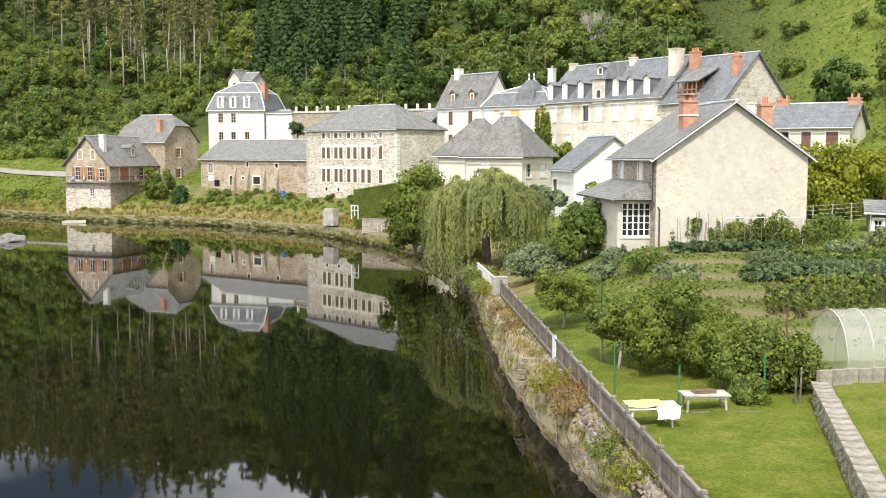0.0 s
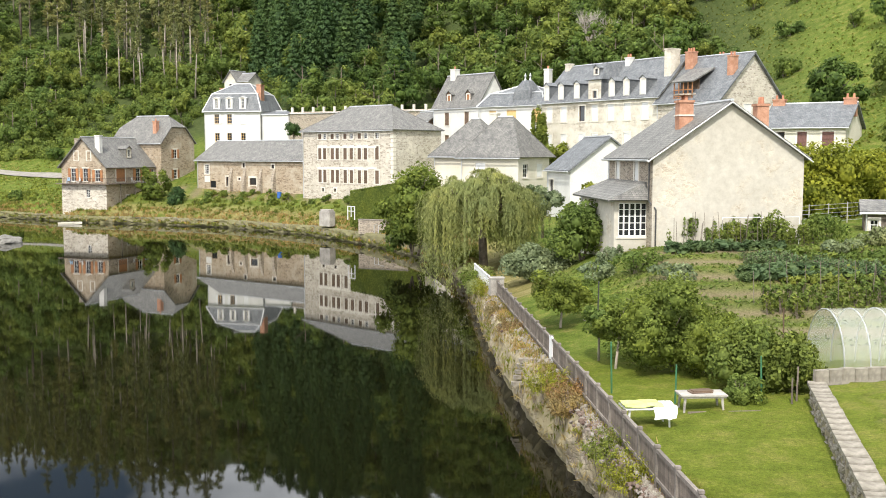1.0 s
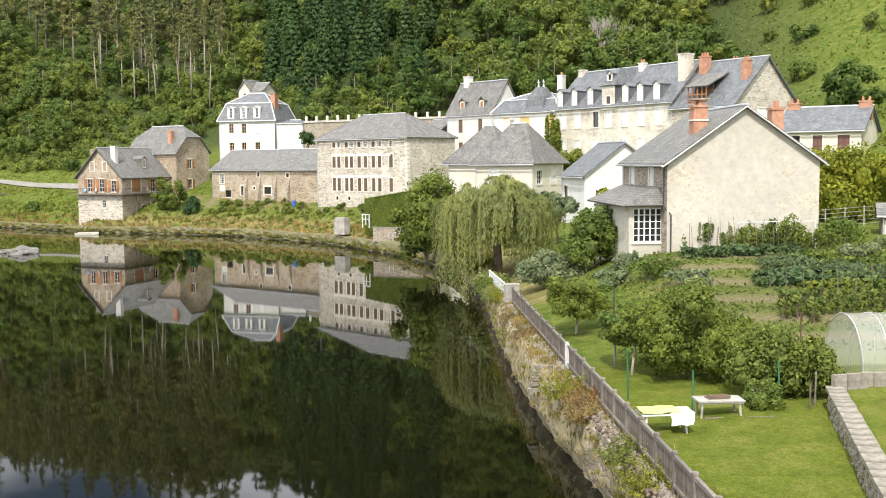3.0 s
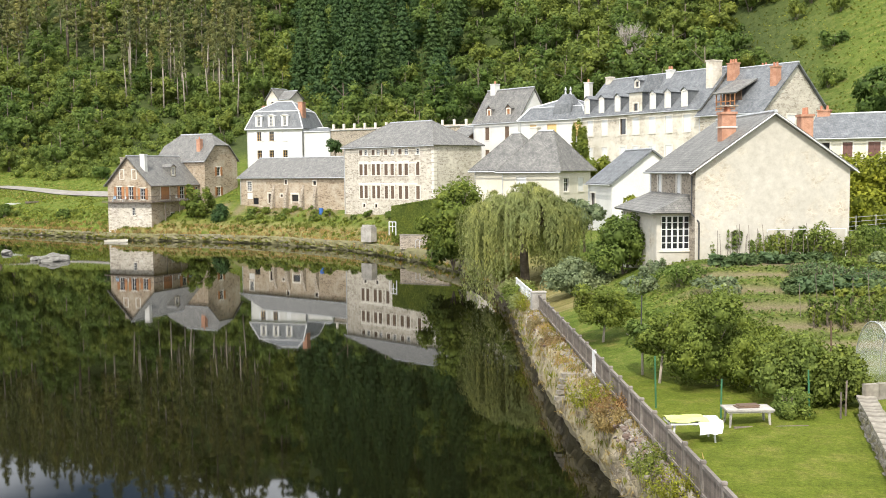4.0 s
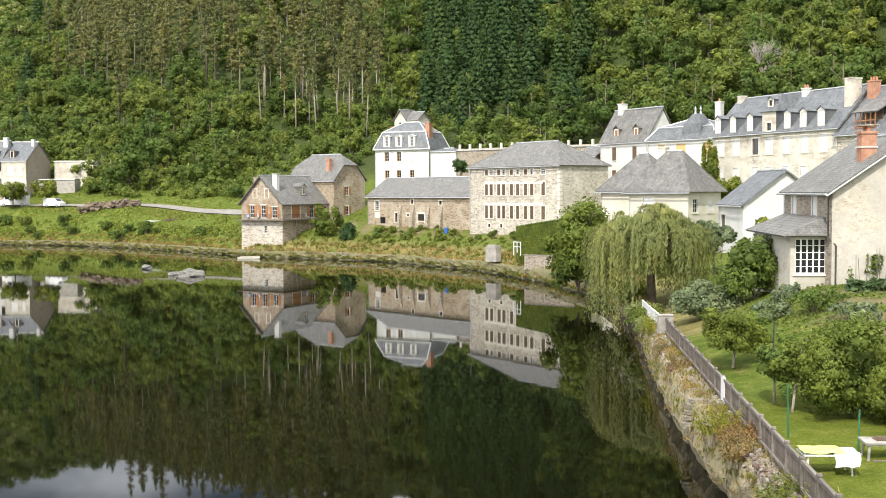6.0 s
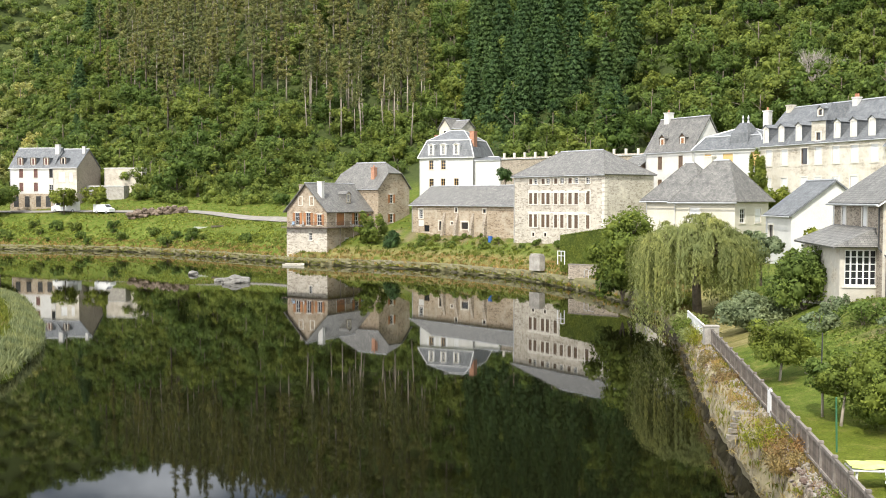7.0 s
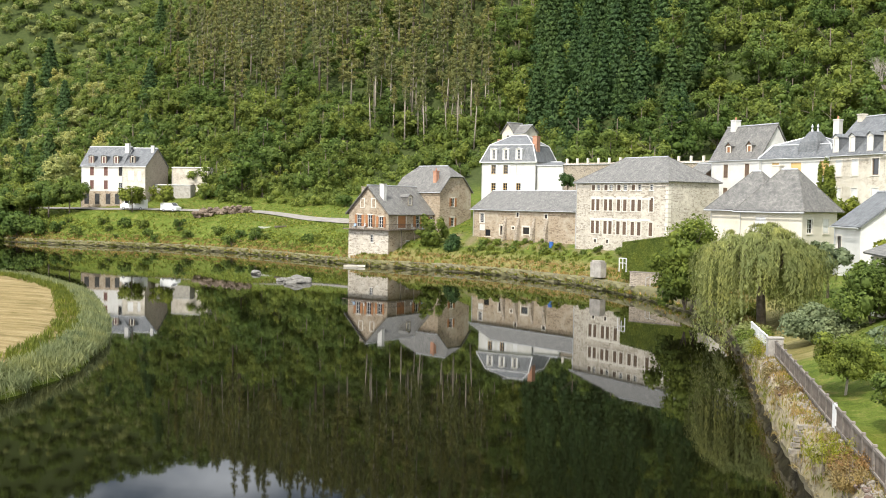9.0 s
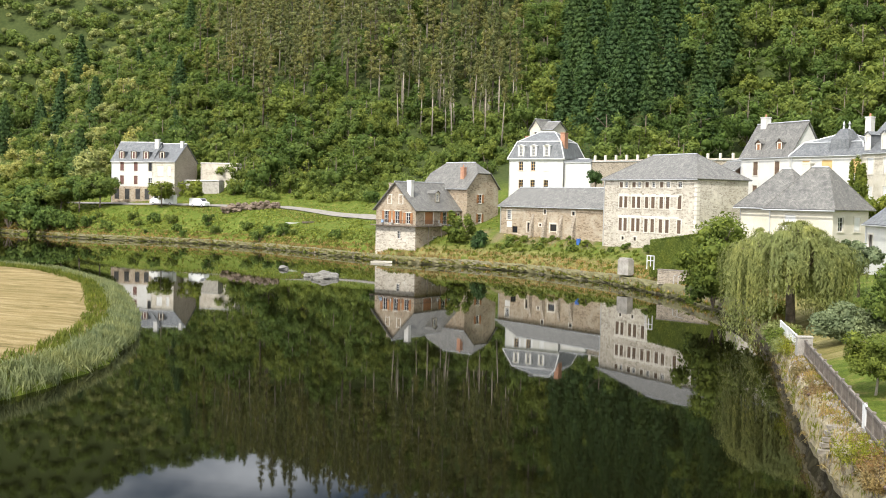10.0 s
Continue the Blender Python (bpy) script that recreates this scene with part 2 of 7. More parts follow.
M_BRICK = mat_plain("red_chimney_brick", (0.36, 0.175, 0.105), (0.48, 0.265, 0.175), 16, 2.5, 0.85, 0, 0.02)
M_GREYWOOD = mat_plain("weathered_fence_wood", (0.13, 0.105, 0.085), (0.26, 0.215, 0.175), 22, 3.0, 0.85, 0, 0.01, 0.4)
M_CONCRETE = mat_plain("grey_concrete", (0.3, 0.28, 0.25), (0.48, 0.45, 0.4), 14, 1.5, 0.9, 0, 0.02, 0.2)
M_ASPHALT = mat_plain("road_asphalt", (0.2, 0.185, 0.16), (0.27, 0.25, 0.22), 20, 1.0, 0.9, 0, 0.02)
M_BARK = mat_plain("tree_bark", (0.09, 0.07, 0.05), (0.2, 0.165, 0.125), 9, 2.0, 0.95, 0, 0.05)
M_PALEBARK = mat_plain("pale_bark", (0.26, 0.22, 0.17), (0.42, 0.37, 0.3), 9, 2.0, 0.95, 0, 0.05)
M_DEADWOOD = mat_plain("bare_grey_wood", (0.3, 0.27, 0.23), (0.45, 0.41, 0.36), 9, 2.0, 0.95, 0, 0.03)
M_IRON = mat_plain("dark_painted_iron", (0.05, 0.05, 0.05), (0.09, 0.09, 0.09), 20, 1.0, 0.5, 0.5, 0.003)
M_GREENPOST = mat_plain("green_painted_metal", (0.04, 0.14, 0.07), (0.06, 0.2, 0.1), 20, 1.0, 0.5, 0.2, 0.003)
M_BLUE = mat_plain("blue_plastic", (0.03, 0.1, 0.35), (0.05, 0.16, 0.45), 20, 1.0, 0.4, 0, 0.002)
M_PALEBLUE = mat_plain("pale_blue_sheet", (0.3, 0.45, 0.62), (0.4, 0.55, 0.7), 10, 1.0, 0.5, 0, 0.01)
M_TERRACOTTA = mat_plain("terracotta_pot", (0.36, 0.15, 0.09), (0.46, 0.22, 0.13), 16, 2.0, 0.8, 0, 0.01)
M_CLOTH = mat_plain("white_cloth", (0.8, 0.8, 0.78), (0.88, 0.88, 0.86), 18, 1.5, 0.9, 0, 0.01)
M_LIMECLOTH = mat_plain("lime_green_cloth", (0.55, 0.66, 0.14), (0.68, 0.76, 0.24), 18, 1.5, 0.9, 0, 0.02)
M_ROCK = mat_plain("grey_boulder", (0.13, 0.125, 0.11), (0.25, 0.24, 0.215), 6, 1.0, 0.9, 0, 0.06)
M_HEAP = mat_plain("reddish_rubble", (0.13, 0.095, 0.07), (0.28, 0.215, 0.16), 9, 1.2, 0.9, 0, 0.05, 0.4)
M_TYRE = mat_plain("tyre_rubber", (0.02, 0.02, 0.02), (0.035, 0.035, 0.035), 20, 2.0, 0.8)
M_CARWHITE = mat_plain("white_car_paint", (0.8, 0.8, 0.8), (0.82, 0.82, 0.82), 20, 1.0, 0.3)
M_GROUND, M_WATER = mat_ground(), mat_water()

M_GLASS, _nt, _p = nodes_of("window_glass")
_p.inputs["Base Color"].default_value = (0.02, 0.022, 0.025, 1)
_p.inputs["Roughness"].default_value, _p.inputs["IOR"].default_value = 0.05, 1.5
M_POLY, _nt, _p = nodes_of("translucent_polythene")
_p.inputs["Base Color"].default_value = (0.62, 0.64, 0.6, 1)
_p.inputs["Roughness"].default_value, _p.inputs["Alpha"].default_value = 0.35, 0.26
bump(_nt, _p, noise_out(_nt, coords(_nt), 2.5, 5), 0.4, 0.06)

L_BROAD = mat_leaf("broadleaf_foliage", (0.062, 0.105, 0.030), (0.2, 0.275, 0.07), 0.42)
L_LIGHT = mat_leaf("light_green_foliage", (0.09, 0.14, 0.034), (0.24, 0.3, 0.075))
L_YELLOW = mat_leaf("yellow_green_foliage", (0.1, 0.13, 0.014), (0.35, 0.36, 0.045), 0.1)
L_CREAM = mat_leaf("cream_blossom_foliage", (0.126, 0.168, 0.042), (0.532, 0.532, 0.224), 0.2)
L_PINE = mat_leaf("pine_needles", (0.13, 0.15, 0.065), (0.31, 0.32, 0.14), 0.25)
L_FIR = mat_leaf("dark_fir_needles", (0.036, 0.075, 0.033), (0.1, 0.17, 0.06), 0.25)
L_WILLOW = mat_leaf("willow_leaves", (0.17, 0.2, 0.075), (0.37, 0.4, 0.17), 0.05)
L_GREY = mat_leaf("grey_green_foliage", (0.104, 0.143, 0.078), (0.312, 0.364, 0.221), 0.2)
L_MID = mat_leaf("mid_green_foliage", (0.085, 0.125, 0.024), (0.26, 0.31, 0.065), 0.2)
L_VEG = mat_leaf("blue_green_vegetable_leaves", (0.07, 0.12, 0.06), (0.2, 0.28, 0.14), 0.2)
L_REED = mat_leaf("reed_leaves", (0.13, 0.16, 0.07), (0.33, 0.36, 0.2), 0.1)
L_DRY = mat_leaf("dry_bank_grass", (0.2, 0.13, 0.06), (0.42, 0.34, 0.17), 0.2)
L_RUST = mat_leaf("rusty_dry_weeds", (0.17, 0.105, 0.05), (0.38, 0.25, 0.13), 0.2)
L_GRASS = mat_leaf("long_grass", (0.09, 0.12, 0.018), (0.23, 0.25, 0.05), 0.2)


# ---------------------------------------------------------------- building helpers
def mesh_from(name, verts, faces, material, smooth=False):
    me = bpy.data.meshes.new(name)
    me.from_pydata([tuple(v) for v in verts], [], faces)
    me.materials.append(material)
    if smooth:
        me.shade_smooth()
    me.update()
    return me


def part(name, me, parent, label="", at=None):
    ob = new(name, me)
    ob.parent = parent
    if at is not None:
        ob.matrix_basis = at
    return tagged(ob, label)


def thing(name, label, category, m=None, group="", kind=""):
    ob = new(name)
    ob.empty_display_size = 0.3
    if m is not None:
        ob.matrix_basis = m
    return tagged(ob, label, category, group, kind)


class Build:
    """Collects boxes, rods and slabs into one mesh."""

    def __init__(self):
        self.v, self.f = [], []

    def box(self, x0, y0, z0, x1, y1, z1, m=None):
        k = len(self.v)
        c = [Vector((x, y, z)) for z in (z0, z1) for x, y in ((x0, y0), (x1, y0), (x1, y1), (x0, y1))]
        self.v += [m @ p for p in c] if m else c
        self.f += [(k, k + 3, k + 2, k + 1), (k + 4, k + 5, k + 6, k + 7)] + [(k + i, k + (i + 1) % 4, k + 4 + (i + 1) % 4, k + 4 + i) for i in range(4)]
        return self

    def slab(self, pts, thick):
        """A flat sheet through pts, thickened downwards."""
        k, n = len(self.v), len(pts)
        pts = [Vector(p) for p in pts]
        nor = (pts[1] - pts[0]).cross(pts[2] - pts[0]).normalized()
        if nor.z < 0:
            pts.reverse()
            nor = -nor
        self.v += pts + [p - nor * thick for p in pts]
        self.f += [tuple(range(k, k + n)), tuple(range(k + 2 * n - 1, k + n - 1, -1))]
        self.f += [(k + i, k + n + i, k + n + (i + 1) % n, k + (i + 1) % n) for i in range(n)]
        return self

    def rod(self, a, b, r0, r1=None, n=6):
        a, b, r1 = Vector(a), Vector(b), r0 if r1 is None else r1
        q = (b - a).to_track_quat("Z", "Y").to_matrix()
        k = len(self.v)
        for p, r in ((a, r0), (b, r1)):
            self.v += [p + q @ Vector((r * math.cos(t * math.tau / n), r * math.sin(t * math.tau / n), 0)) for t in range(n)]
        self.f += [(k + i, k + (i + 1) % n, k + n + (i + 1) % n, k + n + i) for i in range(n)]
        self.f += [tuple(range(k + n - 1, k - 1, -1)), tuple(range(k + n, k + 2 * n))]
        return self

    def mesh(self, name, material, smooth=False):
        return mesh_from(name, self.v, self.f, material, smooth)


def facade(b, o, ux, inward, width, z0, z1, holes, reveal=0.22):
    """A wall face with real openings and their reveals."""
    us = sorted({0.0, width, *[h[0] for h in holes], *[h[0] + h[2] for h in holes]})
    zs = sorted({z0, z1, *[h[1] for h in holes], *[h[1] + h[3] for h in holes]})
    o, ux, inward = Vector(o), Vector(ux), Vector(inward)

    def P(u, z, d=0.0):
        return o + ux * u + inward * d + Vector((0, 0, z))

    def quad(*pts):
        k = len(b.v)
        b.v += pts
        b.f.append((k, k + 1, k + 2, k + 3))

    for u0, u1 in zip(us, us[1:]):
        for a, c in zip(zs, zs[1:]):
            mu, mz = (u0 + u1) / 2, (a + c) / 2
            if any(h[0] < mu < h[0] + h[2] and h[1] < mz < h[1] + h[3] for h in holes):
                continue
            quad(P(u0, a), P(u1, a), P(u1, c), P(u0, c))
    for u, z, w, h in holes:
        quad(P(u, z), P(u, z, reveal), P(u, z + h, reveal), P(u, z + h))
        quad(P(u + w, z), P(u + w, z + h), P(u + w, z + h, reveal), P(u + w, z, reveal))
        quad(P(u, z), P(u + w, z), P(u + w, z, reveal), P(u, z, reveal))
        quad(P(u, z + h), P(u, z + h, reveal), P(u + w, z + h, reveal), P(u + w, z + h))


CACHE = {}
BAR = (0.025, 0.045)


def cached(key, make):
    if key not in CACHE:
        CACHE[key] = make()
    return CACHE[key]


def window(parent, m, w, h, style):
    """m: on the wall face at the opening's bottom middle; x along the wall, y inwards."""
    trim, frame_m, shutter, state, cols, rows = STYLES[style]

    def surround():
        b = Build()
        t = 0.16
        b.box(-w / 2 - t, -0.03, -0.02, -w / 2, 0.04, h + t).box(w / 2, -0.03, -0.02, w / 2 + t, 0.04, h + t)
        b.box(-w / 2, -0.03, h, w / 2, 0.04, h + t)
        return b.mesh("window_surround", trim)

    def sash():
        b, t = Build(), 0.06
        b.box(-w / 2, 0.1, 0, -w / 2 + t, 0.18, h).box(w / 2 - t, 0.1, 0, w / 2, 0.18, h)
        b.box(-w / 2 + t, 0.1, 0, w / 2 - t, 0.18, t).box(-w / 2 + t, 0.1, h - t, w / 2 - t, 0.18, h)
        for i in range(1, cols):
            x = -w / 2 + w * i / cols
            b.box(x - BAR[style == "bay"], 0.105, t, x + BAR[style == "bay"], 0.175, h - t)
        for j in range(1, rows):
            z = h * j / rows
            b.box(-w / 2 + t, 0.11, z - 0.02, w / 2 - t, 0.17, z + 0.02)
        return b.mesh("window_frame", frame_m)

    def leaf(lw):
        b = Build().box(0, -0.05, 0.02, lw, 0, h - 0.02)
        for z in (0.12, h * 0.5, h - 0.2):
            b.box(0.03, -0.075, z, lw - 0.03, -0.051, z + 0.1)
        return b.mesh("shutter", shutter)

    win = part("window", cached(("sash", style, w, h), sash), parent, at=m)
    part("pane", cached(("pane", w, h), lambda: Build().box(-w / 2 + 0.05, 0.13, 0.05, w / 2 - 0.05, 0.15, h - 0.05).mesh("pane", M_GLASS)), win)
    if trim:
        part("surround", cached(("sur", style, w, h), surround), win)
    part("sill", cached(("sill", style, w), lambda: Build().box(-w / 2 - 0.14, -0.07, -0.12, w / 2 + 0.14, 0.1, -0.022).mesh("sill", trim or M_TRIM)), win)
    if state == "closed":
        lw = w / 2 - 0.01
        sh = cached(("leafc", style, w, h), lambda: leaf(lw))
        part("shutter", sh, win, at=pose(-w / 2 + 0.005, 0.09, 0))
        part("shutter", sh, win, at=pose(0.005, 0.09, 0))
    elif state == "open":
        lw = w / 2
        sh = cached(("leafo", style, w, h), lambda: leaf(lw))
        part("shutter", sh, win, at=pose(-w / 2 - lw - 0.02, -0.035, 0))
        part("shutter", sh, win, at=pose(w / 2 + 0.02, -0.035, 0))
    return win


# surround, frame, shutter, its state, panes across and up
STYLES = {
    "fac": (M_TRIM, M_PVC, M_BROWN, "closed", 2, 3),
    "fac_bare": (M_TRIM, M_PVC, None, "", 2, 3),
    "villa": (M_WHITE, M_PVC, M_ORANGE, "closed", 2, 3),
    "villa_white": (M_WHITE, M_PVC, M_PVC, "closed", 2, 3),
    "villa_open": (M_WHITE, M_YELLOW, M_PVC, "open", 2, 3),
    "orange_open": (M_TRIM, M_PVC, M_ORANGE, "open", 2, 3),
    "orange_shut": (M_TRIM, M_PVC, M_ORANGE, "closed", 2, 3),
    "yellow_shut": (M_TRIM, M_PVC, M_YELLOW, "closed", 2, 3),
    "brown_shut": (M_TRIM, M_PVC, M_BROWN, "closed", 2, 3),
    "maroon_shut": (M_TRIM, M_PVC, M_MAROON, "closed", 2, 3),
    "white_shut": (M_TRIM, M_PVC, M_PVC, "closed", 2, 3),
    "white": (M_TRIM, M_PVC, None, "", 2, 3),
    "bars": (M_TRIM, M_PVC, None, "", 3, 5),
    "bay": (None, M_PVC, None, "", 6, 5),
    "dark": (M_TRIM, M_BROWN, None, "", 1, 1),
    "hole": (None, M_BROWN, None, "", 1, 1),
}


def side_pose(side, u, z, W, D):
    return {"F": pose(u, 0, z), "R": pose(W, u, z, 0, 0, 90), "B": pose(W - u, D, z, 0, 0, 180), "L": pose(0, D - u, z, 0, 0, 270)}[side]


def house(name, label, category, corner, turn, W, D, z0, ze, roof, rise, wall_m, roof_m, openings, over=0.35, hip=0.0, ridge_m=M_ZINC, half=0.0, group=""):
    """A block with its left front corner at corner; x along the front, y inwards. roof: gable_x, gable_y, hip, mansard."""
    base = thing(name, label, category, pose(corner[0], corner[1], z0, 0, 0, turn), group)
    H = ze - z0
    b = Build()
    sides = {"F": ((0, 0, 0), (1, 0, 0), (0, 1, 0), W), "R": ((W, 0, 0), (0, 1, 0), (-1, 0, 0), D), "B": ((W, D, 0), (-1, 0, 0), (0, -1, 0), W), "L": ((0, D, 0), (0, -1, 0), (1, 0, 0), D)}
    low = -2.5
    for s, (o, ux, inw, wd) in sides.items():
        holes = [(u - w / 2, v, w, h) for sd_, u, v, w, h, st in openings if sd_ == s and v + h < H]
        facade(b, o, ux, inw, wd, low, H, holes)
    k = len(b.v)
    if roof == "gable_x":
        for x in (0, W):
            k = len(b.v)
            b.v += [Vector((x, 0, H)), Vector((x, D, H)), Vector((x, D / 2 + D * half / 2, H + rise * (1 - half))), Vector((x, D / 2 - D * half / 2, H + rise * (1 - half)))] if half else [Vector((x, 0, H)), Vector((x, D, H)), Vector((x, D / 2, H + rise))]
            b.f.append(tuple(range(k, len(b.v))))
    elif roof == "gable_y":
        for y in (0, D):
            k = len(b.v)
            b.v += [Vector((0, y, H)), Vector((W, y, H)), Vector((W / 2, y, H + rise))]
            b.f.append((k, k + 1, k + 2))
    part("wall", b.mesh("wall", wall_m), base)
    for sd_, u, v, w, h, st in openings:
        window(base, side_pose(sd_, u, v, W, D), w, h, st)
    r, e, t = Build(), over, 0.14
    sl = rise / (D / 2 if roof == "gable_x" else W / 2)
    lift = 0.16
    rz = H + rise + lift
    if roof == "gable_x":
        ez = H - e * sl + lift
        hx = D * half * 0.5
        if half:
            hz = H + rise * (1 - half) + lift
            r.slab([(-e, -e, ez), (W + e, -e, ez), (W + e, D / 2 - hx, hz), (W - hx, D / 2, rz), (hx, D / 2, rz), (-e, D / 2 - hx, hz)], t)
            r.slab([(-e, D + e, ez), (W + e, D + e, ez), (W + e, D / 2 + hx, hz), (W - hx, D / 2, rz), (hx, D / 2, rz), (-e, D / 2 + hx, hz)], t)
            r.slab([(W + e, D / 2 - hx, hz), (W + e, D / 2 + hx, hz), (W - hx, D / 2, rz)], t)
            r.slab([(-e, D / 2 - hx, hz), (-e, D / 2 + hx, hz), (hx, D / 2, rz)], t)
        else:
            r.slab([(-e, -e, ez), (W + e, -e, ez), (W + e, D / 2, rz), (-e, D / 2, rz)], t)
            r.slab([(-e, D + e, ez), (W + e, D + e, ez), (W + e, D / 2, rz), (-e, D / 2, rz)], t)
        ridge = Build().rod((hx - e * (not half), D / 2, rz + 0.02), (W - hx + e * (not half), D / 2, rz + 0.02), 0.11)
    elif roof == "gable_y":
        ez = H - e * sl + lift
        for x0, x1 in ((-e, W / 2), (W + e, W / 2)):
            r.slab([(x0, -e, ez), (x0, D + e, ez), (x1, D + e, rz), (x1, -e, rz)], t)
        ridge = Build().rod((W / 2, -e, rz + 0.02), (W / 2, D + e, rz + 0.02), 0.11)
    elif roof == "hip":
        ez, hx = H + 0.02, hip or D / 2
        A, Bp, C, Dp = (-e, -e, ez), (W + e, -e, ez), (W + e, D + e, ez), (-e, D + e, ez)
        p, q = (hx, D / 2, rz), (W - hx, D / 2, rz)
        for pts in ([A, Bp, q, p], [C, Dp, p, q], [Bp, C, q], [Dp, A, p]):
            r.slab(pts, t)
        ridge = Build().rod(p, q, 0.12)
        for a, c in ((A, p), (Dp, p), (Bp, q), (C, q)):
            part("hip_slate", Build().rod(a, c, 0.06).mesh("hip_slate", roof_m), base)
    else:
        i, mz = hip, H + rise * 0.62
        lo = [(-e, -e, H), (W + e, -e, H), (W + e, D + e, H), (-e, D + e, H)]
        up = [(i, i, mz), (W - i, i, mz), (W - i, D - i, mz), (i, D - i, mz)]
        p, q = (W * 0.36, D / 2, H + rise), (W * 0.64, D / 2, H + rise)
        for j in range(4):
            part("roof_slope", Build().slab([lo[j], lo[(j + 1) % 4], up[(j + 1) % 4], up[j]], t).mesh("roof_slope", roof_m), base)
        for pts in ([up[2], up[3], p, q], [up[1], up[2], q], [up[3], up[0], p]):
            part("roof_slope", Build().slab(pts, t).mesh("roof_slope", roof_m), base)
        r.slab([up[0], up[1], q, p], t)
        ridge = Build().rod(p, q, 0.14)
        for a, c, w in [(lo[j], up[j], 0.11) for j in range(4)] + [(up[j], up[(j + 1) % 4], 0.11) for j in range(4)] + [(up[0], p, 0.08), (up[3], p, 0.08), (up[1], q, 0.08), (up[2], q, 0.08)]:
            part("hip_flashing", Build().rod(a, c, w).mesh("hip_flashing", ridge_m), base)
    part("roof", r.mesh("roof", roof_m), base)
    if ridge_m:
        part("ridge", ridge.mesh("ridge", ridge_m), base)
    g = Build()
    if roof in ("gable_x", "hip", "mansard"):
        gz = (H - e * sl + lift if roof == "gable_x" else H) - 0.12
        g.rod((-e, -e - 0.07, gz), (W + e, -e - 0.07, gz), 0.075)
        g.rod((0.12, -0.09, gz), (0.12, -0.09, low), 0.05)
        part("gutter", g.mesh("gutter", M_ZINC), base)
    return base


def chimney(base, x, y, z, w, d, h, material, pots=2, label=""):
    b = Build().box(x - w / 2, y - d / 2, z, x + w / 2, y + d / 2, z + h)
    b.box(x - w / 2 - 0.06, y - d / 2 - 0.06, z + h, x + w / 2 + 0.06, y + d / 2 + 0.06, z + h + 0.14)
    ch = part("chimney", b.mesh("chimney", material), base, label)
    for i in range(pots):
        px = x + (i - (pots - 1) / 2) * w / max(pots, 1)
        part("chimney_pot", Build().rod((px, y, z + h + 0.14), (px, y, z + h + 0.55), 0.13, 0.1, 8).mesh("chimney_pot", M_TERRACOTTA), ch)
    return ch


def dormer(base, m, w, h, deep, front_m, style, rise=0.5, roof_m=None):
    """m: bottom middle of the dormer's front; y runs back into the roof."""
    b = Build()
    facade(b, (-w / 2, 0, 0), (1, 0, 0), (0, 1, 0), w, 0, h, [(-0.28 + w / 2, 0.25, 0.56, h - 0.45)], 0.15)
    k = len(b.v)
    b.v += [Vector((-w / 2, 0, h)), Vector((w / 2, 0, h)), Vector((0, 0, h + rise))]
    b.f.append((k, k + 1, k + 2))
    d = part("dormer", b.mesh("dormer", front_m), base, at=m)
    for x in (-w / 2, w / 2 - 0.06):
        part("dormer_cheek", Build().box(x, 0.01, 0, x + 0.06, deep, h - 0.08).mesh("dormer_cheek", roof_m or M_SLATE_BLUE), d)
    r = Build()
    for s in (-1, 1):
        r.slab([(s * (w / 2 + 0.12), -0.15, h - 0.1), (s * (w / 2 + 0.12), deep, h - 0.1), (0, deep, h + rise + 0.06), (0, -0.15, h + rise + 0.06)], 0.07)
    part("dormer_roof", r.mesh("dormer_roof", roof_m or M_SLATE_BLUE), d)
    window(d, pose(0, 0, 0.25), 0.56, h - 0.45, style)
    return d


# ---------------------------------------------------------------- ground and river
SHORE = np.array([(30, -60), (9, 0), (5.7, 20), (4.6, 31), (3.5, 39.5), (3.0, 46), (2.5, 60), (2.1, 80), (0.8, 92), (-1.4, 103.7), (-6.7, 117),
                  (-16.7, 134.7), (-29.7, 147.8), (-41.2, 154.5), (-57.3, 160.0), (-64, 166), (-75.4, 174), (-90.6, 184), (-106, 191), (-118, 193.4),
                  (-132, 194.5), (-149, 198), (-172, 208), (-270, 262)], float)
LAND = np.concatenate([SHORE, [(-900, 600), (-900, 1500), (900, 1500), (900, -60)]])
FIELD = np.array([(-35.5, 20), (-35, 42), (-35.2, 46), (-37, 54), (-41.5, 64), (-47, 73), (-54, 82.5), (-62, 93), (-70, 100), (-78, 106.5), (-88, 110.5), (-105, 117), (-140, 130), (-300, 200), (-300, -60), (-60, -60)], float)


def inside(poly, x, y):
    n, c = len(poly), np.zeros(x.shape, bool)
    for i in range(n):
        (xa, ya), (xb, yb) = poly[i], poly[(i + 1) % n]
        if ya != yb:
            c ^= ((ya > y) != (yb > y)) & (x < (xb - xa) * (y - ya) / (yb - ya) + xa)
    return c


def to_line(line, x, y):
    best = np.full(x.shape, 1e9)
    for (xa, ya), (xb, yb) in zip(line, line[1:]):
        dx, dy = xb - xa, yb - ya
        t = np.clip(((x - xa) * dx + (y - ya) * dy) / (dx * dx + dy * dy), 0, 1)
        best = np.minimum(best, np.hypot(x - xa - t * dx, y - ya - t * dy))
    return best


def smooth(a, b, v):
    """0 at a, 1 at b, whichever is larger."""
    t = np.clip((v - a) / (b - a), 0, 1)
    return t * t * (3 - 2 * t)


def waves(x, y):
    return np.sin(x * 0.13 + 1.7 * np.sin(y * 0.041)) * np.cos(y * 0.11 + 1.3) + 0.5 * np.sin(x * 0.31 + y * 0.27)


